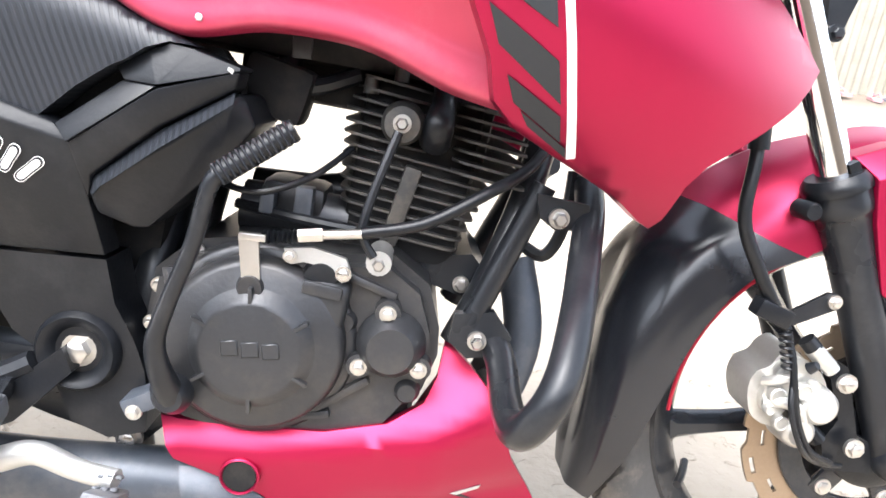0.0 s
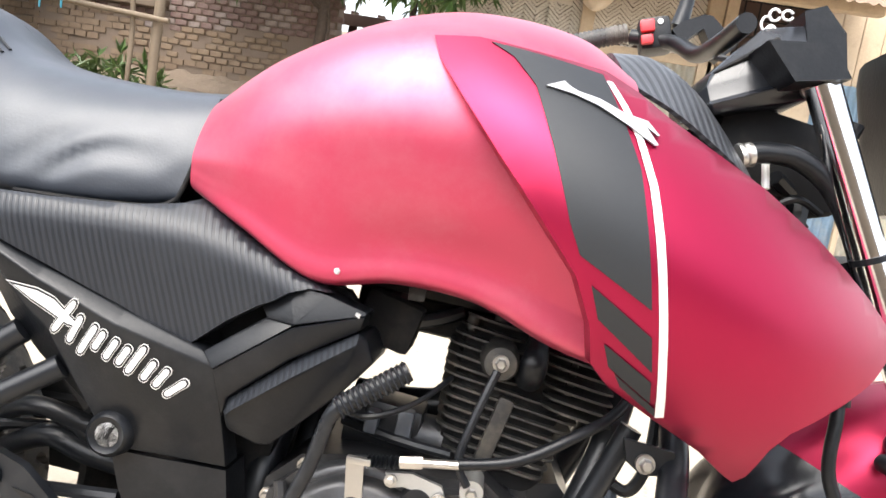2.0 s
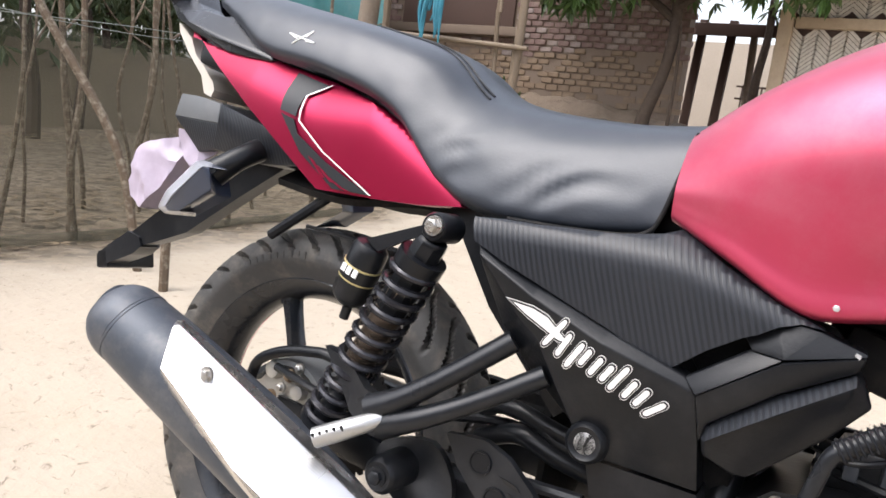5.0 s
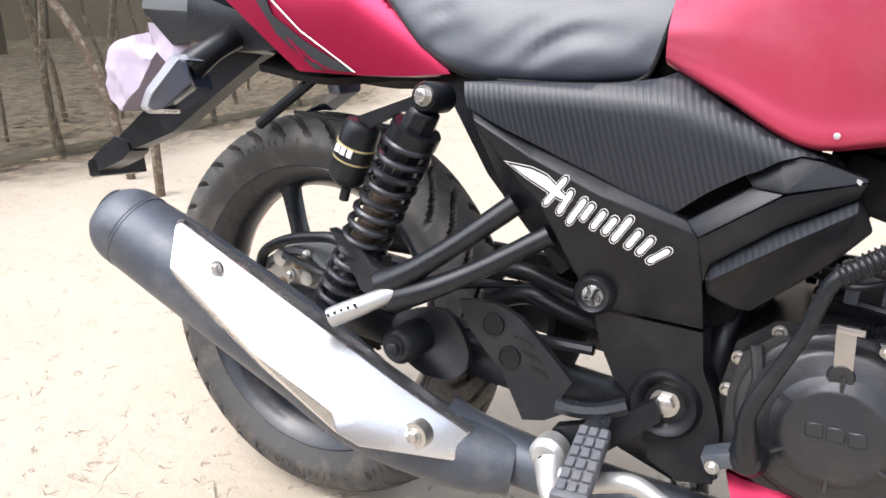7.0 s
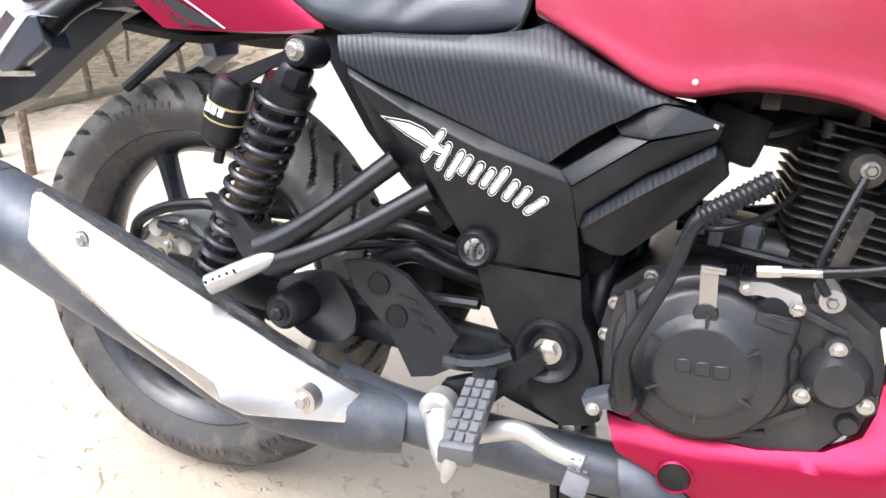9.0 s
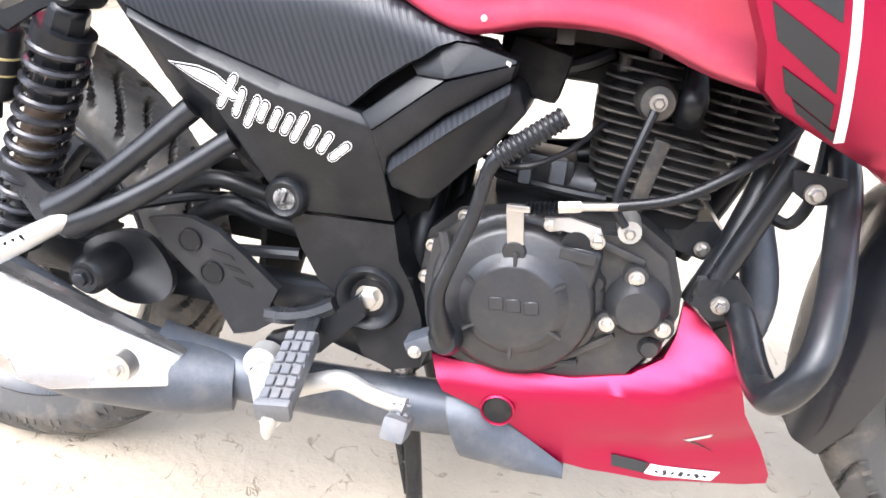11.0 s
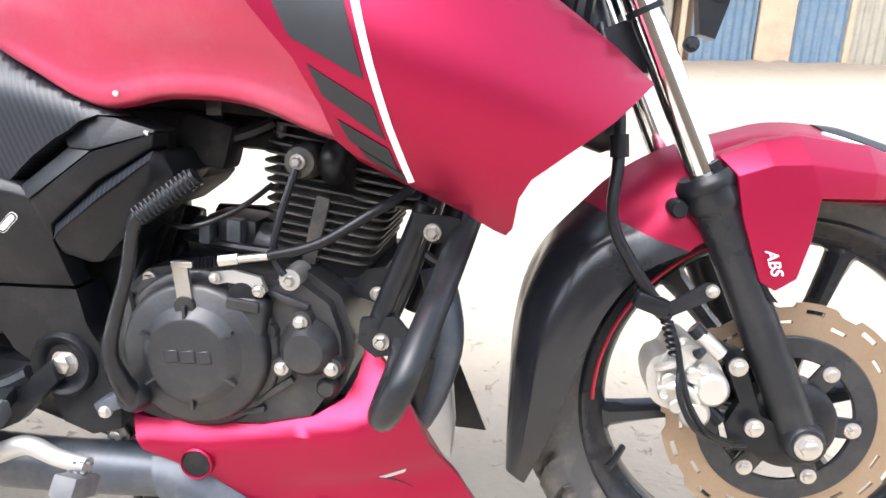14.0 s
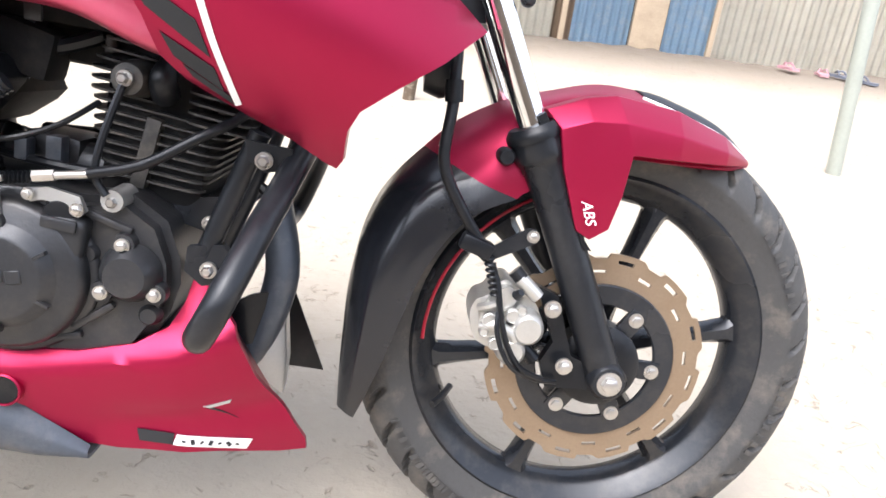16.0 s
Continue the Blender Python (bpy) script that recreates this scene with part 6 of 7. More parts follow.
part("mirror_stem", tube([(0.995, 0.25, 1.045), (1.002, 0.25, 1.085), (1.012, 0.25, 1.18), (1.03, 0.26, 1.3)], [0.013, 0.0105, 0.009, 0.009], 16, 10), FRAME, bar)
cowl = part("instrument_cowl", facets([(0.9647, -0.07, 0.8793), (0.9692, -0.062, 0.8947), (0.9903, -0.058, 0.9211), (1.018, -0.05, 0.9522), (1.059, -0.05, 0.9604), (1.057, -0.078, 0.9206), (1.029, -0.066, 0.936), (0.9728, -0.068, 0.896), (1.061, -0.08, 0.9026), (0.9696, -0.074, 0.8624), (1.065, -0.088, 0.8985), (0.968, -0.083, 0.8585), (1.073, -0.082, 0.8881), (1.064, -0.08, 0.8783), (0.9743, -0.076, 0.8501)],
    [(1, 2, 3, 6, 7), (3, 4, 5, 6), (0, 7, 6, 5), (0, 1, 7), (0, 5, 8, 9), (9, 8, 10, 11), (11, 10, 12, 13, 14)], 0.15, 0.0018), GLOSS, bike, "glossy black two-tier instrument housing", angle=30)
part("cowl_groove", tube([(0.9701, -0.0682, 0.8935), (1.029, -0.0678, 0.9352)], [0.0012, 0.0045], 8, 8), DARK, cowl)
part("meter_side", plate([(1.054, 0.9733), (1.075, 0.9823), (1.099, 0.9566), (1.106, 0.9168), (1.073, 0.9096), (1.065, 0.9282)], -0.055, 0.12, 0.006), BLACK, cowl, "black meter housing side")
part("cowl_bolt", bolt_bm(1.0577, -0.09, 0.884, 0.0075, 0.008), STEEL, cowl)
part("under_cowl", block((0.15, 0.14, 0.09), (1.06, 0.02, 0.825), (0, 10, 0), 0.02), DARK, cowl)
part("headlamp_body", block((0.14, 0.2, 0.2), (1.27, 0.02, 0.9), (0, -12, 0), 0.03), BLACK, cowl)
part("lamp_mount_tag", tube([(1.035, -0.07, 0.81), (1.037, -0.075, 0.785)], 0.004, 4, 8), WHITE, cowl)
for x, z, tall in ((1.02, 0.9571, 0.0075), (1.027, 0.9671, 0.006), (1.025, 0.9473, 0.0085), (1.04, 0.9684, 0.005)):
    part("cowl_tie", tube([(x + 0.0055 * math.cos(k * 0.7854 + 0.5), -0.05, z + tall * math.sin(k * 0.7854 + 0.5)) for k in range(8)], 0.0014, 24, 6), WHITE, cowl, "knotted white string")
top_hose = part("cable_sheath", tube([(1.004, -0.095, 0.811), (1.022, -0.095, 0.816), (1.055, -0.095, 0.815), (1.09, -0.092, 0.795), (1.118, -0.09, 0.755), (1.15, -0.075, 0.7)], 0.0105, 30, 12), BLACK, bike, "thick black cable sheath")
part("sheath_end", tube([(0.999, -0.096, 0.8085), (1.003, -0.0958, 0.81), (1.0045, -0.0957, 0.8105), (1.006, -0.0956, 0.811), (1.011, -0.095, 0.8125)], [0.0125, 0.0125, 0.0108, 0.0122, 0.0122], 12, 14), STEEL, top_hose)
for pts, r in (([(1.05, -0.06, 0.8), (1.09, -0.03, 0.79), (1.13, 0.0, 0.83), (1.15, 0.0, 0.88)], 0.008), ([(1.045, -0.06, 0.765), (1.07, -0.07, 0.78), (1.1, -0.06, 0.77)], 0.004), ([(1.08, -0.04, 0.72), (1.085, -0.04, 0.76), (1.09, -0.03, 0.8)], 0.011), ([(1.0, 0.0, 0.86), (1.05, 0.02, 0.82), (1.12, 0.02, 0.76)], 0.007)):
    part("wiring", tube(pts, r, 20, 8), BLACK, bike)
part("head_tube", tube([(1.02, 0.0, 0.9), (1.1, 0.0, 0.68)], 0.032, 6, 16), FRAME, bike)
part("horn", lathe([(0.0, -0.02), (0.03, -0.018), (0.036, 0.0), (0.03, 0.02)], (1.105, -0.06, 0.625), "x", 20), BLACK, bike, "black horn")
part("horn_bracket", block((0.03, 0.03, 0.06), (1.1, -0.07, 0.64), (0, 20, 0), 0.004), BLACK, bike)
part("lamp_stay", plate([(1.19, 0.82), (1.235, 0.825), (1.24, 0.77), (1.222, 0.71), (1.205, 0.715), (1.2, 0.76)], -0.03, 0.02, 0.004), BLACK, bike)
part("stay_bolt", bolt_bm(1.222, -0.032, 0.755, 0.006, 0.006), FRAME, bike)

# ---- the yard ----
def ground_z(x, y):
    """The yard: level under the bike, a mound before the houses behind, a low mud plinth at the tin wall."""
    h = 0.9 * ease((y - 3.1) / 2.6) * ease((0.9 - x) / 1.8) * ease((x + 6.5) / 3.0)
    h = max(h, 0.24 * ease((y - 4.3) / 0.9) * ease((x - 0.6) / 1.0))
    h += (0.07 * noise.noise((x * 2.6, y * 2.6, 7)) + 0.05 * noise.noise((x * 7, y * 7, 8))) * ease((h - 0.1) / 0.35)
    near = math.exp(-((x - 0.66) ** 2 / 1.2 + y * y / 0.25))
    h += 0.02 * noise.noise((x * 0.7, y * 0.7, 0)) * (1 - near)
    return h + (0.009 * noise.noise((x * 5, y * 5, 3)) + 0.006 * noise.noise((x * 14, y * 14, 5))) * (1 - 0.6 * near)


def yard_material():
    m = mat("sandy_earth", (0.385, 0.33, 0.258), 0.92, 0, 0.1, 1.1, 40, 0.4, (0.33, 0.275, 0.2), 0.5, dist=0.008)
    n, l = m.node_tree.nodes, m.node_tree.links
    p = n["Principled BSDF"]
    tc = n.new("ShaderNodeTexCoord")
    xyz = n.new("ShaderNodeSeparateXYZ")
    l.new(tc.outputs["Object"], xyz.inputs[0])
    wob = n.new("ShaderNodeTexNoise")
    wob.inputs["Scale"].default_value, wob.inputs["Detail"].default_value = 2.5, 6.0
    l.new(tc.outputs["Object"], wob.inputs["Vector"])
    add = n.new("ShaderNodeMath")
    add.operation = "MULTIPLY_ADD"
    add.inputs[1].default_value = 0.9
    l.new(wob.outputs["Fac"], add.inputs[0])
    l.new(xyz.outputs["X"], add.inputs[2])
    edge = n.new("ShaderNodeMapRange")
    edge.inputs["From Min"].default_value, edge.inputs["From Max"].default_value = -1.55, -1.95
    l.new(add.outputs[0], edge.inputs["Value"])
    litter = n.new("ShaderNodeTexVoronoi")
    litter.inputs["Scale"].default_value = 22.0
    l.new(tc.outputs["Object"], litter.inputs["Vector"])
    ramp = n.new("ShaderNodeValToRGB")
    ramp.color_ramp.elements[0].color, ramp.color_ramp.elements[1].color = (0.06, 0.045, 0.028, 1), (0.27, 0.21, 0.14, 1)
    l.new(litter.outputs["Color"], ramp.inputs["Fac"])
    # trodden ground: soft tone patches, and short dark cracks and crumbs in places
    scuff = n.new("ShaderNodeTexNoise")
    scuff.inputs["Scale"].default_value, scuff.inputs["Detail"].default_value, scuff.inputs["Roughness"].default_value = 9.0, 7.0, 0.6
    l.new(tc.outputs["Object"], scuff.inputs["Vector"])
    vein = n.new("ShaderNodeTexNoise")
    vein.inputs["Scale"].default_value, vein.inputs["Detail"].default_value, vein.inputs["Distortion"].default_value = 16.0, 3.0, 0.8
    l.new(tc.outputs["Object"], vein.inputs["Vector"])
    off = n.new("ShaderNodeMath")
    off.operation = "SUBTRACT"
    off.inputs[1].default_value = 0.5
    l.new(vein.outputs["Fac"], off.inputs[0])
    size = n.new("ShaderNodeMath")
    size.operation = "ABSOLUTE"
    l.new(off.outputs[0], size.inputs[0])
    line = n.new("ShaderNodeMapRange")
    line.inputs["From Min"].default_value, line.inputs["From Max"].default_value = 0.004, 0.02
    line.inputs["To Min"].default_value, line.inputs["To Max"].default_value = 1.0, 0.0
    l.new(size.outputs[0], line.inputs["Value"])
    where = n.new("ShaderNodeTexNoise")
    where.inputs["Scale"].default_value, where.inputs["Detail"].default_value = 24.0, 2.0
    l.new(tc.outputs["Object"], where.inputs["Vector"])
    gate = n.new("ShaderNodeMapRange")
    gate.inputs["From Min"].default_value, gate.inputs["From Max"].default_value = 0.53, 0.66
    l.new(where.outputs["Fac"], gate.inputs["Value"])
    crack = n.new("ShaderNodeMath")
    crack.operation = "MULTIPLY"
    l.new(line.outputs["Result"], crack.inputs[0])
    l.new(gate.outputs["Result"], crack.inputs[1])
    tint = n.new("ShaderNodeMath")
    tint.operation = "MULTIPLY"
    tint.inputs[1].default_value = 0.5
    l.new(crack.outputs[0], tint.inputs[0])
    crumb = n.new("ShaderNodeMix")
    crumb.data_type = "RGBA"
    crumb.inputs["B"].default_value = (0.15, 0.11, 0.075, 1)
    l.new(tint.outputs[0], crumb.inputs["Factor"])
    l.new(p.inputs["Base Color"].links[0].from_socket, crumb.inputs["A"])
    l.new(crumb.outputs["Result"], p.inputs["Base Color"])
    height = n.new("ShaderNodeMath")
    height.operation = "SUBTRACT"
    l.new(scuff.outputs["Fac"], height.inputs[0])
    l.new(tint.outputs[0], height.inputs[1])
    rough_relief = n.new("ShaderNodeBump")
    rough_relief.inputs["Strength"].default_value, rough_relief.inputs["Distance"].default_value = 0.6, 0.02
    l.new(height.outputs[0], rough_relief.inputs["Height"])
    l.new(p.inputs["Normal"].links[0].from_socket, rough_relief.inputs["Normal"])
    l.new(rough_relief.outputs["Normal"], p.inputs["Normal"])
    # raised mound: browner clay than the trodden yard, darkened further for tree shade
    clay = n.new("ShaderNodeMapRange")
    clay.inputs["From Min"].default_value, clay.inputs["From Max"].default_value = 0.08, 0.3
    l.new(xyz.outputs["Z"], clay.inputs["Value"])
    mix2 = n.new("ShaderNodeMix")
    mix2.data_type = "RGBA"
    mix2.inputs["B"].default_value = (0.115, 0.085, 0.06, 1)
    src = p.inputs["Base Color"].links[0].from_socket
    l.new(clay.outputs["Result"], mix2.inputs["Factor"])
    l.new(src, mix2.inputs["A"])
    mix = n.new("ShaderNodeMix")
    mix.data_type = "RGBA"
    l.new(edge.outputs["Result"], mix.inputs["Factor"])
    l.new(mix2.outputs["Result"], mix.inputs["A"])
    l.new(ramp.outputs["Color"], mix.inputs["B"])
    l.new(mix.outputs["Result"], p.inputs["Base Color"])
    return m


def axis_steps(centre, fine, count, grow, reach):
    out, d, step = [0.0], 0.0, fine
    while d < reach:
        if len(out) > count:
            step *= grow
        d += step
        out.append(d)
    return [centre - v for v in out[:0:-1]] + [centre + v for v in out]


gx, gy = axis_steps(0.5, 0.04, 70, 1.12, 400), axis_steps(1.5, 0.04, 70, 1.12, 400)
bm = grid_bm([[(x, y, ground_z(x, y)) for y in gy] for x in gx])
bmesh.ops.recalc_face_normals(bm, faces=bm.faces[:])
thing("ground", bm, yard_material(), "pale trodden sandy yard with leaf litter and a clay mound", "ground", kind="structure", angle=80)

CLAY = mat("old_red_brick", (0.135, 0.082, 0.074), 0.9, 0, 0.35, 5, 60, 0.4, (0.27, 0.22, 0.18), 0.6)
WASHED = mat("limewashed_brick", (0.2, 0.155, 0.14), 0.9, 0, 0.3, 5, 60, 0.4, (0.42, 0.38, 0.35), 0.5)
MUDBRICK = mat("mud_smeared_brick", (0.17, 0.12, 0.08), 0.92, 0, 0.3, 5, 60, 0.4, (0.27, 0.2, 0.135), 0.5)
MORTAR = mat("mud_mortar", (0.16, 0.12, 0.09), 0.95, 0, 0.2, 4, 60, 0.4)
BAMBOO = mat("weathered_bamboo", (0.16, 0.12, 0.08), 0.7, 0, 0.3, 6, 80, 0.2, (0.14, 0.1, 0.07), 0.4)
TIMBER = mat("pale_timber", (0.45, 0.35, 0.24), 0.75, 0, 0.25, 5, 90, 0.2, (0.3, 0.22, 0.15), 0.4)
# dark timber; on window and room sheets it stands in for unlit interiors
WOOD_ROOM_DARK = mat("dark_timber_and_rooms", (0.07, 0.04, 0.03), 0.8, 0, 0.3, 5, 90, 0.2)
MATTING = mat("split_bamboo", (0.6, 0.55, 0.47), 0.7, 0, 0.3, 8, 110, 0.2, (0.34, 0.29, 0.23), 0.5)
BARK = mat("tree_bark", (0.045, 0.03, 0.02), 0.9, 0, 0.35, 14, 60, 0.6, (0.11, 0.08, 0.055), 0.5, dist=0.01)
LEAF = mat("mango_leaf", (0.055, 0.1, 0.022), 0.45, 0, 0.45, 3, 30, 0.05, (0.1, 0.15, 0.04), 0.5)
FARLEAF = mat("far_foliage", (0.055, 0.08, 0.03), 0.6, 0, 0.5, 1.5, 20, 0.05, (0.1, 0.11, 0.05), 0.5)
TWIG = mat("speckled_twig", (0.1, 0.07, 0.045), 0.85, 0, 0.35, 16, 80, 0.3, (0.34, 0.3, 0.23), 0.75)
CORDS = mat("grey_cord", (0.2, 0.22, 0.2), 0.7, 0, 0.2, 20, 90, 0.1)
WEATHERED = mat("weathered_timber", (0.2, 0.155, 0.115), 0.85, 0, 0.35, 7, 90, 0.3, (0.33, 0.28, 0.22), 0.5)
TIN = mat("cream_tin", (0.62, 0.58, 0.48), 0.5, 0.2, 0.12, 3, 50, 0.05, (0.4, 0.33, 0.24), 0.35)
BLUETIN = mat("faded_blue_tin", (0.26, 0.38, 0.5), 0.5, 0.1, 0.25, 4, 50, 0.05, (0.5, 0.5, 0.46), 0.5)
RUST = mat("rusty_tin", (0.22, 0.15, 0.1), 0.7, 0.2, 0.3, 5, 60, 0.1)
TARP = mat("teal_tarpaulin", (0.05, 0.17, 0.18), 0.55, 0, 0.35, 3, 40, 0.1, (0.12, 0.2, 0.2), 0.5)
CLOTH = mat("blue_cloth", (0.04, 0.2, 0.27), 0.85, 0, 0.3, 9, 80, 0.2, (0.12, 0.3, 0.36), 0.5)
POLE = mat("grey_green_pole", (0.36, 0.38, 0.33), 0.5, 0.3, 0.2, 5, 60, 0.05)
STONE = mat("grey_stone", (0.3, 0.25, 0.2), 0.9, 0, 0.25, 6, 50, 0.4)
PALE = mat("pale_plaster", (0.62, 0.56, 0.48), 0.9, 0, 0.12, 3, 40, 0.1)
BAGCLOTH = mat("cream_cloth_bag", (0.62, 0.52, 0.4), 0.85, 0, 0.15, 8, 60, 0.2)
SLIPPER = mat("pink_slipper", (0.45, 0.25, 0.27), 0.7, 0, 0.15, 8, 60, 0.1)
GREYSLIP = mat("grey_slipper", (0.13, 0.14, 0.17), 0.7, 0, 0.15, 8, 60, 0.1)


def net_material():
    m = mat("green_shade_net", (0.085, 0.08, 0.05), 0.8, 0, 0.2, 3, 200, 0.0)
    n, l = m.node_tree.nodes, m.node_tree.links
    clear = n.new("ShaderNodeBsdfTransparent")
    mix = n.new("ShaderNodeMixShader")
    weave = n.new("ShaderNodeTexNoise")
    weave.inputs["Scale"].default_value = 1.5
    rr = n.new("ShaderNodeMapRange")
    rr.inputs["To Min"].default_value, rr.inputs["To Max"].default_value = 0.22, 0.5
    l.new(weave.outputs["Fac"], rr.inputs["Value"])
    l.new(rr.outputs["Result"], mix.inputs["Fac"])
    l.new(clear.outputs[0], mix.inputs[1])
    l.new(n["Principled BSDF"].outputs[0], mix.inputs[2])
    l.new(mix.outputs[0], n["Material Output"].inputs["Surface"])
    return m


NET = net_material()


def wobble(a, b, n, amp, seed):
    """A crooked stick's line from a to b."""
    a, b = Vector(a), Vector(b)
    return [a.lerp(b, k / (n - 1)) + amp * Vector((noise.noise((seed, k * 1.7, 0)), noise.noise((seed, k * 1.7, 9)), 0)) for k in range(n)]


def leaf_cloud(count, spots, size, seed, droop=0.5):
    """Lance-shaped leaves in sprays round the given spots: centre, spread."""
    rnd = random.Random(seed)
    verts, faces = [], []
    for k in range(count):
        c, spread = spots[k % len(spots)]
        spray = Vector((rnd.gauss(0, 1), rnd.gauss(0, 1), rnd.gauss(0, 0.8))) * spread
        base = Vector(c) + spray
        for j in range(5):
            out = Vector((rnd.uniform(-1, 1), rnd.uniform(-1, 1), rnd.uniform(-1, 0.5) - droop)).normalized()
            side = out.cross(Vector((rnd.uniform(-0.3, 0.3), rnd.uniform(-0.3, 0.3), 1))).normalized()
            ln = size * rnd.uniform(0.7, 1.25)
            up = side.cross(out) * ln * 0.06
            i = len(verts)
            verts += [base, base + out * ln * 0.45 + side * ln * 0.13 + up, base + out * ln * 0.5 - up, base + out * ln * 0.45 - side * ln * 0.13 + up, base + out * ln]
            faces += [(i, i + 1, i + 2), (i, i + 2, i + 3), (i + 1, i + 4, i + 2), (i + 2, i + 4, i + 3)]
    bm = bmesh.new()
    vs = [bm.verts.new(v) for v in verts]
    for f in faces:
        bm.faces.new([vs[q] for q in f])
    return bm


# ---- net fence with its sticks ----
fence = holder("net_fence", "low green shade-net fence on crooked sticks, with a cord", "fence")
rows = []
for k in range(60):
    y = -1.5 + 4.9 * k / 59
    rows.append([(-2.42 + 0.03 * math.sin(y * 5) + 0.02 * z, y, z + (0.04 * math.sin(y * 3.1) if z > 0.5 else 0.0)) for z in (0.0, 0.2, 0.4, 0.6, 0.8, 0.98)])
part("net", grid_bm(rows), NET, fence, "green see-through net")
for lift in (0.0, 0.035):
    part("cord", tube([(-2.4, -1.5, 1.02), (-2.4, 0.4, 0.97 + lift), (-2.42, 1.6, 1.02 - lift), (-2.4, 3.4, 1.06 + lift)], 0.0022, 40, 6), CORDS, fence)
part("net_hem", tube([(-2.44, -1.5, 0.03), (-2.4, 0.4, 0.05), (-2.44, 1.6, 0.02), (-2.42, 3.4, 0.03)], 0.025, 40, 6), NET, fence)
for k, (y, x, top, lean) in enumerate(((0.2, -2.6, 1.9, -0.1), (0.72, -2.5, 1.5, 0.05), (0.95, -2.9, 2.0, -0.35), (1.25, -2.5, 2.1, 0.1), (1.3, -2.62, 2.2, -0.04), (1.62, -2.6, 2.4, 0.3), (2.2, -2.5, 2.0, -0.1), (2.9, -2.45, 1.7, 0.1))):
    part("stick", tube(wobble((x, y, -0.02), (x - 0.1, y + lean, top), 7, 0.06, k), [0.018, 0.017, 0.016, 0.014, 0.013, 0.011, 0.01], 20, 7), TWIG, fence)
for k, pts in enumerate((((-1.86, 1.12, -0.02), (-2.0, 1.1, 0.5), (-2.35, 0.95, 1.1), (-2.5, 0.8, 1.7)), ((-1.55, 1.0, -0.02), (-1.56, 1.01, 0.12), (-1.57, 1.02, 0.26)))):
    thing("stake", tube(pts, 0.018, 16, 7), TWIG, "thin dry branch stuck upright in the sand" if k else "crooked dry branch leaning on the net fence", "stick")

rnd = random.Random(21)
for k in range(16):
    # forked dry saplings standing along the net, each with a few side twigs
    y, x = -0.5 + 0.25 * k + rnd.uniform(-0.1, 0.1), rnd.uniform(-3.3, -2.52)
    top, lean, r = rnd.uniform(1.7, 2.7), rnd.uniform(-0.35, 0.35), rnd.uniform(0.009, 0.017)
    stem = wobble((x, y, -0.02), (x - 0.1, y + lean, top), 8, 0.09, 140 + k)
    sapling = thing("dry_sapling", tube(stem, [r * (1 - 0.08 * q) for q in range(8)], 24, 7), TWIG, "bare dry sapling with forked twigs by the net", "sapling", group="dry saplings")
    for q in (3, 4, 5):
        px, py, pz = stem[q]
        side = rnd.choice((-1, 1)) * rnd.uniform(0.15, 0.45)
        up = rnd.uniform(0.25, 0.6)
        part("twig", tube([(px, py, pz), (px - 0.04, py + side * 0.6, pz + up * 0.4), (px - 0.06, py + side, pz + up)], [r * 0.6, r * 0.45, r * 0.2], 12, 5), TWIG, sapling)

# undergrowth and far trees beyond the net
rnd = random.Random(4)
litter = leaf_cloud(1100, [((-2.15 - 0.3 * k, -0.5 + 0.55 * (k % 9), 0.015), 0.3) for k in range(20)], 0.07, 3, -0.45)
for v in litter.verts:
    v.co.z = max(0.012, abs(v.co.z) * 0.12 + ground_z(v.co.x, v.co.y) + 0.006)
thing("leaf_litter", litter, mat("dry_leaf", (0.2, 0.145, 0.085), 0.8, 0, 0.4, 9, 60, 0.05), "dry fallen leaves under the trees", "leaves", kind="stuff")
for k in range(7):
    x, y = -5.2 - 1.1 * k + rnd.uniform(-0.4, 0.4), 0.6 + 1.35 * k + rnd.uniform(-0.5, 0.5)
    tree = holder("slender_tree", "slender dark tree with a thin trunk beyond the net", "tree", group="trees beyond the fence")
    part("trunk", tube(wobble((x, y, -0.05), (x + rnd.uniform(-0.5, 0.5), y + 0.2, 4.0), 7, 0.15, 20 + k), [0.08, 0.07, 0.06, 0.055, 0.05, 0.04, 0.02], 20, 8), BARK, tree)
    part("crown", leaf_cloud(420, [((x + rnd.uniform(-1.2, 1.2), y + rnd.uniform(-1, 1), rnd.uniform(1.9, 4.4)), 0.38) for q in range(12)], 0.2, 30 + k), FARLEAF, tree)
thicket = leaf_cloud(5200, [((-13 + rnd.uniform(-3, 3), -3 + 0.62 * k, rnd.uniform(1.0, 5.5)), 0.8) for k in range(36)], 0.34, 70)
thing("far_thicket", thicket, FARLEAF, "dark dense thicket far behind the yard", "thicket", kind="stuff")
bank = loft([[(-9, -4, 0.0), (-9, 2, 0.0), (-8.5, 6, 0.0), (-8, 9, 0)], [(-9.6, -4, 0.9), (-9.6, 2, 0.9), (-9.1, 6, 1.0), (-8.6, 9, 1)], [(-10.4, -4, 1.1), (-10.4, 2, 1.15), (-10, 6, 1.2), (-9.5, 9, 1.2)]], 30, 12)
thing("earth_bank", bank, mat("brown_earth", (0.19, 0.15, 0.1), 0.95, 0, 0.3, 3, 40, 0.5, dist=0.02), "low brown mud wall beyond the trees", "mud wall", kind="structure")

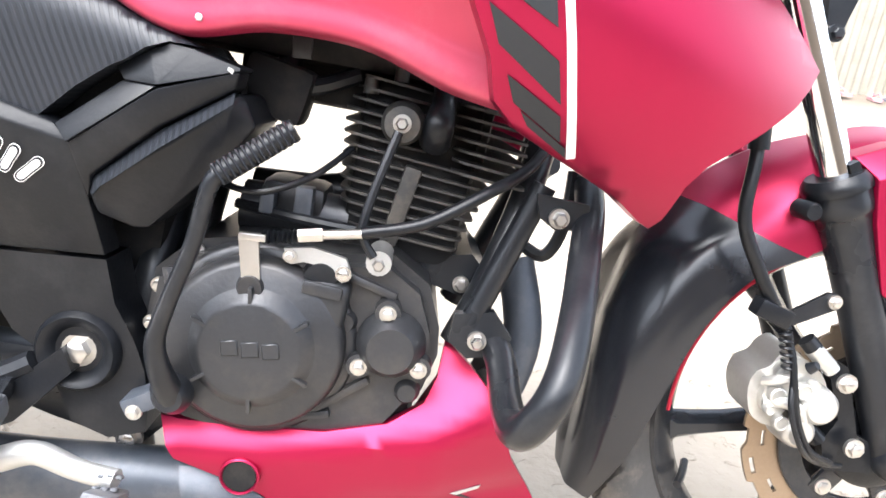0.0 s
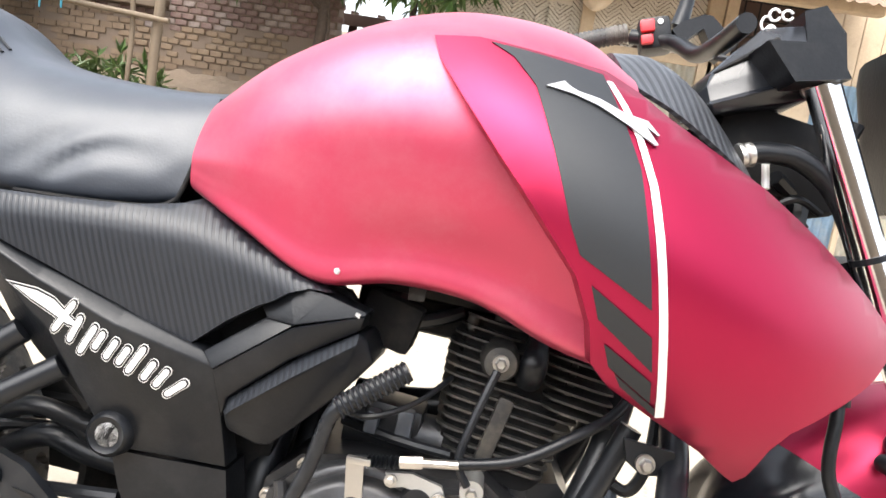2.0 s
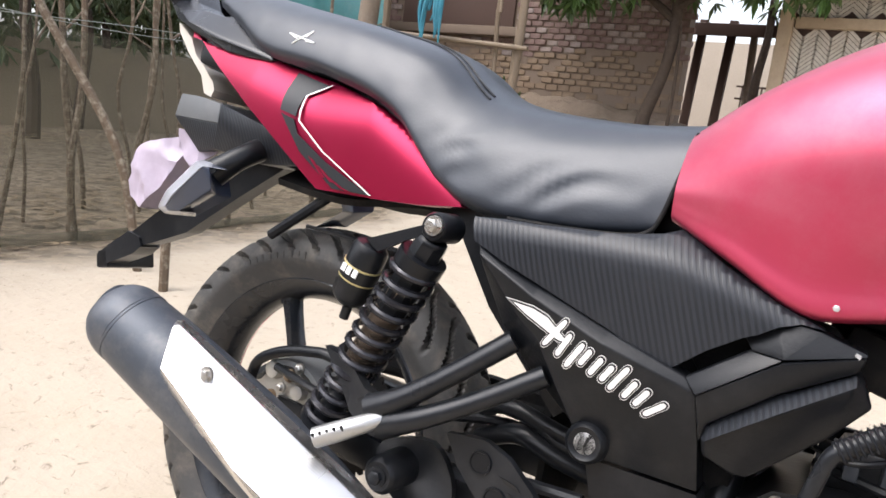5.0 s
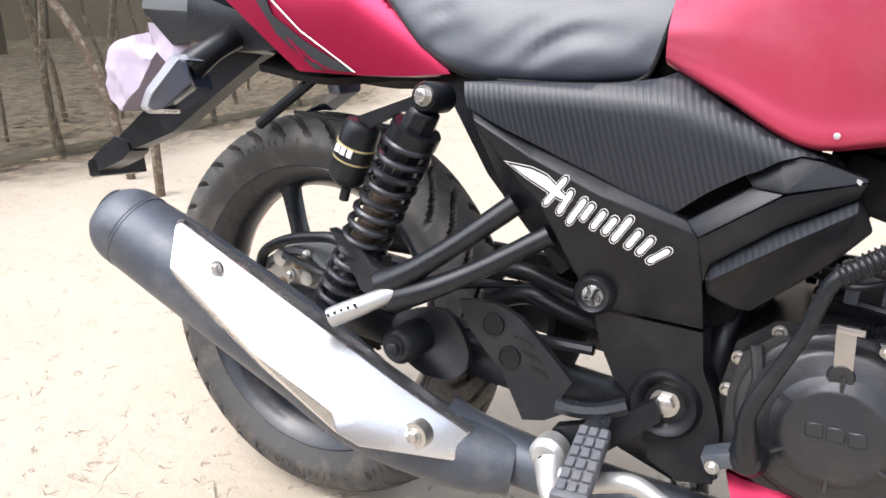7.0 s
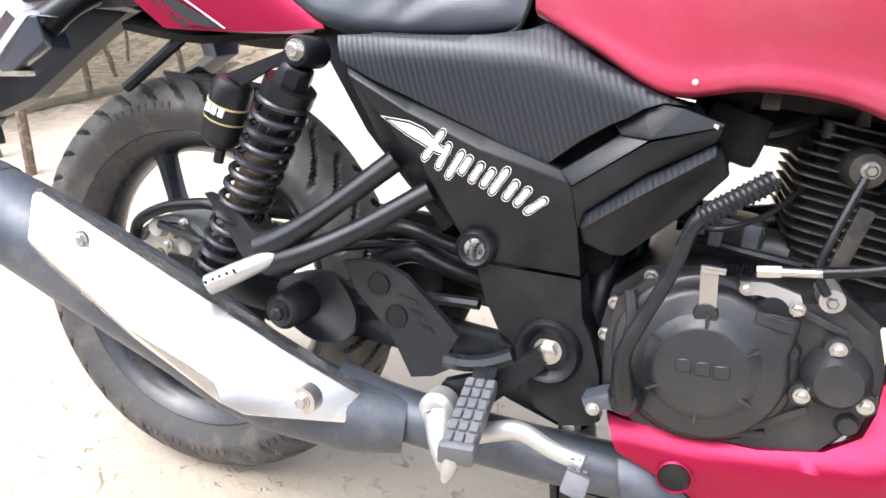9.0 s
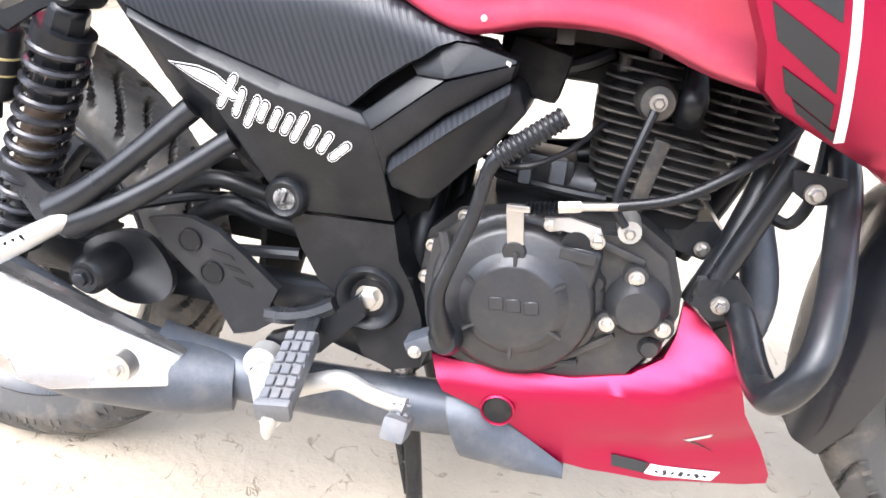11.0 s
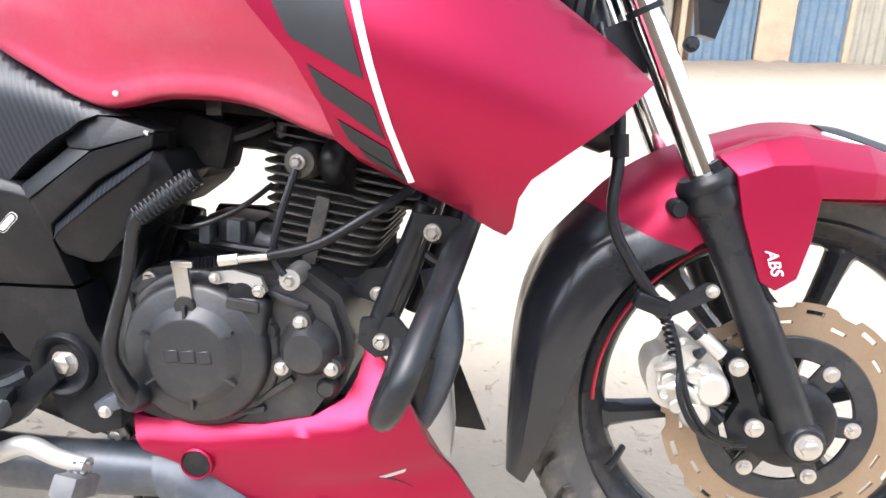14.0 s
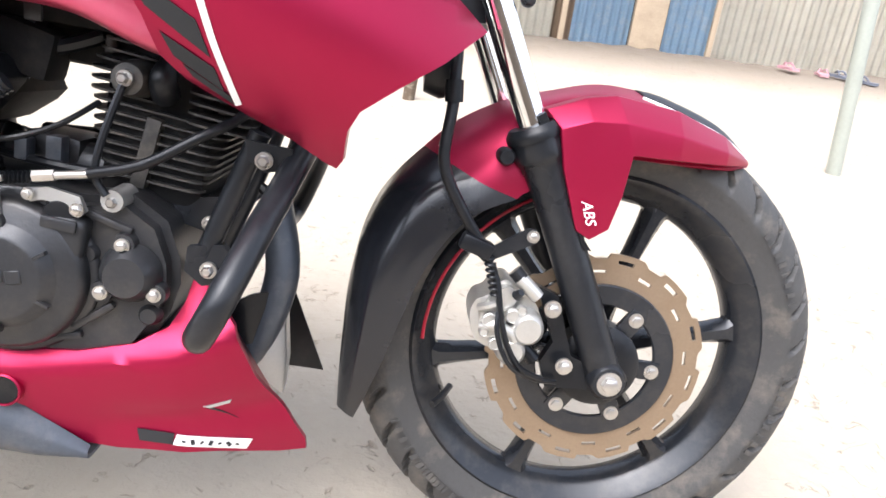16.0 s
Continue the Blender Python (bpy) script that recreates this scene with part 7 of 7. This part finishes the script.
# ---- unseen plain wall, added on the near side to darken reflections ----
thing("wall_unseen", block((24.0, 0.3, 2.5), (1.0, -5.6, 1.2), (0, 0, 0), 0.03), mat("unseen_wall_brown", (0.22, 0.17, 0.125), 0.95, 0, 0.25, 2, 40, 0.4, (0.28, 0.22, 0.16), 0.5), "unseen plain brown wall added to darken reflections", "wall", kind="structure")

# ---- brick house behind ----
house = holder("wall_brick_house", "old brick house wall, limewashed above and mud-smeared below", "wall", kind="structure")
part("mortar", block((5.7, 0.2, 3.2), (-3.79, 6.13, 1.7), (0, 0, 0), 0.0), MORTAR, house)
skirt = loft([[(-6.6, 5.55, 0.5), (-4, 5.5, 0.62), (-2, 5.5, 0.72), (-0.5, 5.4, 0.5)], [(-6.6, 5.85, 0.85), (-4, 5.85, 0.9), (-2, 5.85, 0.98), (-0.5, 5.85, 0.72)], [(-6.6, 6.02, 1.0), (-4, 6.02, 1.02), (-2, 6.02, 1.08), (-0.7, 6.02, 0.9)]], 110, 24)
for v in skirt.verts:
    v.co += Vector((0, 0.05 * noise.noise(v.co * 3.5), 0.05 * noise.noise(v.co * 5 + Vector((3, 0, 0))) + 0.02 * noise.noise(v.co * 14)))
# skirting clay is darkened too, for the shade under the trees
part("mud_skirting", skirt, mat("shaded_brown_clay", (0.14, 0.105, 0.075), 0.95, 0, 0.35, 4, 50, 0.5, (0.2, 0.155, 0.11), 0.6, dist=0.01), house, angle=80)
# flat block coloured as the shade inside the window
window = part("window_opening", block((1.35, 0.06, 0.75), (-3.35, 6.03, 2.08), (0, 0, 0), 0.005), WOOD_ROOM_DARK, house, "dark unlit window opening")
part("window_sill", block((1.6, 0.12, 0.09), (-3.35, 5.98, 1.66), (0, 0, 0), 0.01), MORTAR, house)
part("tin_patch", block((0.8, 0.02, 0.35), (-1.75, 6.0, 2.35), (0, 2, 0), 0.003), PALE, house)

# bamboo rail fence
rails = holder("rail_fence", "rough fence of forked bamboo poles and rails", "fence")
for k, (a, b, r) in enumerate((((-3.5, 4.62, 2.33), (-1.72, 4.42, 1.93), 0.035), ((-3.1, 4.55, 1.42), (-1.72, 4.4, 1.34), 0.03), ((-1.88, 4.5, 0.5), (-1.84, 4.48, 2.5), 0.05), ((-2.1, 4.5, 0.5), (-2.03, 4.45, 2.4), 0.025), ((-2.95, 4.5, 2.3), (-2.2, 4.4, 1.85), 0.028), ((-2.15, 4.5, 2.6), (-2.0, 4.4, 1.6), 0.022))):
    part("pole", tube(wobble(a, b, 6, 0.05, 50 + k), [r * q for q in (0.8, 0.7, 0.78, 0.68, 0.7, 0.6)], 18, 9), BAMBOO, rails)
post = thing("thick_post", tube(wobble((-3.62, 4.8, 0.1), (-3.5, 4.75, 3.0), 6, 0.04, 61), [0.1, 0.1, 0.095, 0.09, 0.09, 0.085], 18, 12), WEATHERED, "thick weathered wooden post by the rail fence", "post")
cloth = holder("hanging_cloth", "torn blue cloth strands knotted over the top rail", "cloth")
rnd = random.Random(31)
for k in range(13):
    # torn strands, twisted together at the knot
    x0, x1, end = -2.53 + rnd.uniform(-0.05, 0.05), -2.6 + rnd.uniform(-0.11, 0.1), rnd.uniform(1.28, 1.62)
    part("strand", tube([(x0, 4.35 + rnd.uniform(-0.03, 0.03), 2.17), (0.6 * x0 + 0.4 * x1 + rnd.uniform(-0.03, 0.03), 4.33, 1.9), (x1 + rnd.uniform(-0.03, 0.03), 4.34 + rnd.uniform(-0.03, 0.03), 1.62), (x1 - 0.02, 4.35, end)], [0.016, 0.02, 0.017, 0.006], 22, 6), CLOTH, cloth)
part("knot", block((0.13, 0.07, 0.1), (-2.53, 4.36, 2.17), (10, 20, 15), 0.03, 3), CLOTH, cloth)
tarp = loft([[(-6.6, 6.2, 1.1), (-5.4, 5.7, 1.2), (-4.5, 5.5, 1.2), (-3.8, 5.5, 1.25)], [(-6.6, 6.1, 1.9), (-5.4, 5.6, 1.9), (-4.5, 5.42, 1.95), (-3.8, 5.45, 1.9)], [(-6.6, 6.2, 2.7), (-5.4, 5.7, 2.75), (-4.5, 5.5, 2.7), (-3.8, 5.5, 2.7)]], 40, 20, 0.004)
for v in tarp.verts:
    v.co.y += 0.06 * math.sin(v.co.x * 9 + v.co.z) + 0.05 * noise.noise(v.co * 3)
screen = thing("tarpaulin_screen", tarp, TARP, "sagging teal tarpaulin screen on poles", "tarpaulin")
for z in (1.55, 2.1, 2.45):
    part("cord", tube([(-5.6, 5.6, z + 0.1), (-5.0, 5.44, z - 0.05), (-4.4, 5.36, z - 0.06), (-3.8, 5.38, z + 0.06)], 0.006, 24, 6), TWIG, screen)
for x in (-5.3, -3.85):
    thing("tarp_pole", tube(wobble((x, 5.4, 0.2), (x + 0.05, 5.4, 2.9), 5, 0.04, x), 0.04, 12, 8), BAMBOO, "bamboo pole holding the tarpaulin", "pole", group="tarpaulin poles")

# ---- mango tree ----
mango = holder("mango_tree", "young mango tree with a curved trunk and drooping leaves", "tree")
part("trunk", tube([(-1.1, 5.45, 0.6), (-1.06, 5.45, 0.95), (-0.96, 5.45, 1.3), (-0.92, 5.45, 1.6), (-0.93, 5.45, 1.9), (-0.95, 5.45, 2.5)], [0.085, 0.058, 0.048, 0.046, 0.045, 0.03], 30, 12), BARK, mango)
for pts in (((-0.93, 5.45, 1.75), (-1.2, 5.4, 1.95), (-1.6, 5.3, 2.2), (-1.95, 5.2, 2.5)), ((-0.93, 5.45, 1.85), (-0.7, 5.4, 2.0), (-0.4, 5.4, 2.2), (-0.1, 5.3, 2.4)), ((-0.94, 5.45, 2.1), (-1.1, 5.3, 2.4), (-1.4, 5.2, 2.9)), ((-0.94, 5.45, 2.2), (-0.7, 5.6, 2.6), (-0.5, 5.5, 3.1)), ((-1.2, 5.4, 1.95), (-1.5, 5.4, 1.98), (-1.75, 5.3, 1.9))):
    part("limb", tube(pts, [0.04, 0.03, 0.022] + [0.012] * (len(pts) - 3), 18, 8), BARK, mango)
part("limb", tube([(-0.86, 5.42, 0.62), (-0.84, 5.42, 1.1), (-0.86, 5.43, 1.6), (-0.92, 5.45, 1.95)], [0.016, 0.015, 0.013, 0.01], 16, 8), BARK, mango)
rnd = random.Random(9)
spots = [((rnd.uniform(-2.3, 0.2), rnd.uniform(4.9, 5.9), rnd.uniform(2.15, 3.5)), 0.16) for k in range(64)]
spots += [((-1.9, 5.2, 2.0), 0.1), ((-1.75, 5.2, 1.9), 0.07), ((-1.5, 5.2, 2.0), 0.1), ((-0.35, 5.3, 2.05), 0.12), ((0.0, 5.3, 2.1), 0.14), ((-2.1, 5.2, 2.15), 0.12), ((-1.2, 5.2, 2.1), 0.12)]
part("crown", leaf_cloud(1300, spots, 0.17, 12), LEAF, mango)
for k, (x, y, s) in enumerate(((-1.62, 4.7, 0.13), (-1.45, 4.75, 0.08), (-1.3, 4.7, 0.1), (-1.75, 4.6, 0.07), (-0.4, 4.9, 0.14), (-0.2, 4.7, 0.09))):
    st = bmesh.new()
    bmesh.ops.create_icosphere(st, subdivisions=3, radius=s)
    for v in st.verts:
        v.co *= 1 + 0.35 * noise.noise(v.co * 9 + Vector((k, 0, 0)))
        v.co.z *= 0.7
        v.co += Vector((x, y, ground_z(x, y) + s * 0.4))
    thing("stone", st, STONE, "rough brown stone on the clay mound", "stone", group="stones by the tree")
weeds = leaf_cloud(60, [((-2.3, 4.7, 0.92), 0.12), ((-2.05, 4.7, 0.85), 0.1), ((-2.6, 4.8, 0.9), 0.1)], 0.13, 21, -0.6)
thing("weeds", weeds, LEAF, "small green weeds at the foot of the fence", "weeds", kind="stuff")

# ---- open shed far behind ----
shed = holder("open_shed", "small open shed with dark posts and a low roof", "shed")
part("roof", block((2.3, 1.9, 0.13), (-0.45, 8.4, 2.12), (8, 0, 0), 0.01), WOOD_ROOM_DARK, shed)
for x in (-1.24, -0.92, -0.1):
    part("post", block((0.09, 0.09, 1.3), (x, 7.9, 1.5), (0, 2, 0), 0.01), WOOD_ROOM_DARK, shed)
part("post", tube([(-0.622, 7.9, 0.989), (-0.667, 7.9, 2.055)], 0.04, 4, 8), WEATHERED, shed)
thing("wall_pale", block((9.0, 0.15, 2.6), (-0.5, 12.5, 1.2), (0, 0, 0), 0.0), mat("tan_plaster", (0.36, 0.305, 0.245), 0.9, 0, 0.25, 2, 40, 0.2), "tan plastered wall in the distance", "wall", kind="structure")
gate = holder("low_railing", "low iron railing beyond the shed", "railing")
for k in range(14):
    part("bar", block((0.018, 0.018, 1.7), (-0.95 + 0.08 * k, 9.6, 0.75), (0, 0, 0), 0), WOOD_ROOM_DARK, gate)
for z in (1.2, 1.42, 1.58):
    part("rail", block((1.2, 0.02, 0.025), (-0.43, 9.6, z), (0, 0, 0), 0), WOOD_ROOM_DARK, gate)
far = holder("roadside_tree", "small leafy tree beside the shed", "tree")
part("trunk", tube([(-0.49, 7.4, 1.146), (-0.497, 7.4, 1.477), (-0.459, 7.4, 1.914), (-0.457, 7.4, 2.454), (-0.357, 7.4, 3.2)], [0.055, 0.045, 0.04, 0.04, 0.02], 20, 8), BARK, far)
part("crown", leaf_cloud(260, [((rnd.uniform(-1.2, 0.3), rnd.uniform(7, 7.8), rnd.uniform(2.3, 3.6)), 0.2) for k in range(20)], 0.16, 44), LEAF, far)

# ---- house of woven bamboo matting ----
mat_house = holder("wall_mat_house", "wall of herringbone bamboo matting in a timber frame", "wall", kind="structure")
part("backing", block((2.65, 0.04, 1.9), (1.17, 6.1, 1.72), (0, 0, 0), 0), WOOD_ROOM_DARK, mat_house)
for x, w in ((-0.15, 0.11), (1.32, 0.12), (2.42, 0.14)):
    part("post", block((w, 0.1, 1.95), (x, 6.02, 1.72), (0, 0, 0), 0.006), TIMBER, mat_house)
for z, h in ((1.86, 0.085), (2.66, 0.1), (0.85, 0.12)):
    part("beam", block((2.5, 0.08, h), (1.17, 6.035, z), (0, 0, 0), 0.005), TIMBER, mat_house)
part("poster", block((0.3, 0.004, 0.2), (1.02, 6.03, 2.3), (0, 4, 0), 0), PALE, mat_house, "small pale paper notice")
bag = bmesh.new()
bmesh.ops.create_icosphere(bag, subdivisions=4, radius=0.14)
for v in bag.verts:
    v.co.z *= 1.35
    v.co *= 1 + 0.3 * noise.noise(v.co * 8)
    v.co += Vector((1.36, 5.86, 2.33))
thing("hanging_bag", bag, BAGCLOTH, "cream cloth bag hanging on the house post", "bag")
thing("hanging_bag_strap", tube([(1.36, 5.9, 2.45), (1.35, 5.95, 2.6), (1.34, 5.97, 2.72)], 0.012, 8, 6), BAGCLOTH, "cream cloth strap of the bag", "strap")
eave_rows = []
for k in range(120):
    x = -0.75 + 4.35 * k / 119
    eave_rows.append([(x, 5.05, 2.31 + 0.012 * math.sin(x * 70)), (x, 6.4, 2.85 + 0.012 * math.sin(x * 70))])
thing("roof_mat_house", grid_bm(eave_rows), RUST, "rusty corrugated tin eave over the mat house", "roof", kind="structure")
thing("eave_beam", block((4.2, 0.1, 0.09), (1.4, 5.3, 2.33), (0, 0, 0), 0.01), TIMBER, "pale timber beam under the eave", "beam", kind="structure")
part("plank_panel", block((0.98, 0.05, 1.1), (2.93, 6.09, 1.35), (0, 0, 0), 0.0), TIMBER, mat_house)
for k in range(7):
    part("plank", block((0.18, 0.04, 2.2), (3.44 + 0.186 * k, 6.07, 1.85), (0, 0, 0), 0.004), TIMBER, mat_house)
part("lintel", block((0.98, 0.05, 0.3), (2.93, 6.09, 3.0), (0, 0, 0), 0.0), TIMBER, mat_house)
win = holder("window_1", "dark barred window in a timber frame", "window", kind="structure")
part("window_frame", block((0.1, 0.1, 1.1), (2.55, 6.0, 2.4), (0, 0, 0), 0.005), TIMBER, win)
part("window_frame", block((0.1, 0.1, 1.1), (3.3, 6.0, 2.4), (0, 0, 0), 0.005), TIMBER, win)
part("window_frame", block((0.85, 0.1, 0.09), (2.92, 6.0, 2.84), (0, 0, 0), 0.005), TIMBER, win)
part("window_sill", block((0.95, 0.14, 0.07), (2.92, 5.98, 1.9), (0, 0, 0), 0.005), TIMBER, win)
# dark sheet: the room's shade is in its colour
part("room_dark", block((0.75, 0.02, 0.95), (2.92, 6.08, 2.36), (0, 0, 0), 0), WOOD_ROOM_DARK, win)
for k in range(5):
    part("bar", tube([(2.66 + 0.13 * k, 6.0, 1.9), (2.66 + 0.13 * k, 6.0, 2.82)], 0.007, 3, 6), DARK, win)
for k in range(6):
    part("bar", tube([(2.58, 6.0, 1.99 + 0.15 * k), (3.28, 6.0, 1.99 + 0.15 * k)], 0.007, 3, 6), DARK, win)

# ---- tin wall and what stands before it ----
def sheet_bm(x0, x1, z0, z1, y=6.0):
    n = max(8, int((x1 - x0) / 0.0095))
    rows = []
    for k in range(n + 1):
        x = x0 + (x1 - x0) * k / n
        rows.append([(x, y + 0.011 * math.sin(2 * math.pi * x / 0.076), z0 + 0.015 * noise.noise((x * 3, 0, 0))), (x, y + 0.011 * math.sin(2 * math.pi * x / 0.076), z1)])
    bm = grid_bm(rows)
    bmesh.ops.solidify(bm, geom=bm.faces[:], thickness=0.002)
    return bm


tin = holder("wall_tin", "corrugated tin wall, cream with faded blue door panels", "wall", kind="structure")
for x0, x1, m in ((1.3, 1.9, TIN), (1.9, 2.36, TIN), (2.36, 2.54, RUST), (2.54, 3.08, BLUETIN), (3.4, 3.83, BLUETIN), (3.88, 4.6, TIN), (4.6, 5.35, TIN), (5.35, 6.1, TIN), (6.1, 6.9, TIN), (6.9, 8.0, TIN)):
    part("tin_sheet", sheet_bm(x0, x1, 0.2, 1.85, 6.0 + 0.015 * (int(x0 * 10) % 2)), m, tin)
for x, w in ((3.24, 0.3), (3.855, 0.05), (2.45, 0.05)):
    part("door_post", block((w, 0.06, 1.7), (x, 6.0, 1.03), (0, 0, 0), 0.006), TIMBER, tin)
# dark sheet painted as the shade behind the tin wall
part("dark_inside", block((6.8, 0.05, 1.65), (4.6, 6.12, 1.0), (0, 0, 0), 0), WOOD_ROOM_DARK, tin)
thing("post_steel", tube([(3.305, 2.7, -0.05), (3.235, 2.7, 0.6), (3.145, 2.7, 1.4)], 0.036, 8, 14), POLE, "grey-green steel post standing in the yard", "post")
thing("stake", tube([(1.1, 3.3, -0.03), (1.11, 3.3, 0.12), (1.12, 3.3, 0.25)], 0.035, 6, 9), TWIG, "short wooden stake in the sand", "stake")
for x, y, m, a in ((4.32, 5.35, SLIPPER, 10), (4.6, 5.3, SLIPPER, -20), (4.78, 5.32, GREYSLIP, 15), (4.95, 5.25, GREYSLIP, 30)):
    sl = holder("slipper", "pink rubber slipper lying on the mud plinth" if m is SLIPPER else "dark grey rubber slipper lying on the mud plinth", "slipper", pose(x, y, ground_z(x, y) + 0.012, 0, 0, a), "slippers at the plinth")
    sole = bmesh.new()
    pts = spline([(0.0, -0.12, 0), (0.04, -0.1, 0), (0.038, 0.0, 0), (0.05, 0.09, 0), (0.0, 0.13, 0), (-0.05, 0.08, 0), (-0.035, 0.0, 0), (-0.04, -0.1, 0)], 32, closed=True)
    f = sole.faces.new([sole.verts.new(p) for p in pts])
    ext = bmesh.ops.extrude_face_region(sole, geom=[f])["geom"]
    for v in ext:
        if isinstance(v, bmesh.types.BMVert):
            v.co.z += 0.022
    bmesh.ops.recalc_face_normals(sole, faces=sole.faces[:])
    part("sole", sole, m, sl)
    part("strap", tube([(-0.042, -0.02, 0.02), (-0.025, 0.02, 0.055), (0.0, 0.07, 0.035), (0.025, 0.02, 0.055), (0.042, -0.02, 0.02)], 0.008, 16, 6), m, sl)

# ---- pieces: bricks and mat strips ----
brick_me = {m: as_mesh("brick", block((0.112, 0.06, 0.05), (0, 0, 0), (0, 0, 0), 0.006, 1), m) for m in (CLAY, WASHED, MUDBRICK)}
rnd = random.Random(2)
made, rest_bricks = 0, {m: bmesh.new() for m in (CLAY, WASHED, MUDBRICK)}
for row in range(30):
    z = 1.04 + 0.06 * row
    for col in range(34):
        x = -0.95 - 0.122 * col - (0.061 if row % 2 else 0)
        if -4.1 < x < -2.6 and 1.6 < z < 2.5:
            continue
        if x < -4.3 or (z < 1.55 and rnd.random() < 0.25):
            continue
        m = MUDBRICK if row < 8 + 3 * noise.noise((x, 0, 0)) else (WASHED if rnd.random() < 0.35 else CLAY)
        at = pose(x + rnd.uniform(-0.006, 0.006), 6.046 + rnd.uniform(-0.007, 0.009), z + rnd.uniform(-0.003, 0.003), rnd.uniform(-1, 1), rnd.uniform(-1.6, 1.6), rnd.uniform(-1.5, 1.5))
        if made < 300 and row > 2 and x > -3.0:
            ob = new("brick", brick_me[m])
            ob.parent = house
            ob.matrix_basis = at
            made += 1
        else:
            one = block((0.112, 0.06, 0.05), (0, 0, 0), (0, 0, 0), 0)
            bmesh.ops.transform(one, matrix=at, verts=one.verts[:])
            merge(rest_bricks[m], one)
for m, bm in rest_bricks.items():
    far_bricks = part("brickwork", bm, m, house)
    far_bricks["kind"] = "stuff"
strip = {s: as_mesh("mat_strip", block((0.024, 0.006, 0.155), (0, 0, 0), (0, 48 * s, 0), 0.002, 1), MATTING) for s in (-1, 1)}
rest = bmesh.new()
made = 0
for row in range(40):
    z = 2.62 - 0.038 * row
    for col in range(23):
        x = -0.06 + 0.107 * col
        s = 1 if col % 2 else -1
        if abs(x - 1.32) < 0.07 or x > 2.36 or (1.8 < z < 1.91):
            continue
        if made < 300:
            ob = new("mat_strip", strip[s])
            ob.parent = mat_house
            ob.matrix_basis = pose(x, 6.06 + rnd.uniform(-0.004, 0.004), z + rnd.uniform(-0.003, 0.003))
            made += 1
        else:
            merge(rest, block((0.024, 0.006, 0.155), (x, 6.06, z), (0, 48 * s, 0), 0))
matting = part("matting", rest, MATTING, mat_house)
matting["kind"] = "stuff"
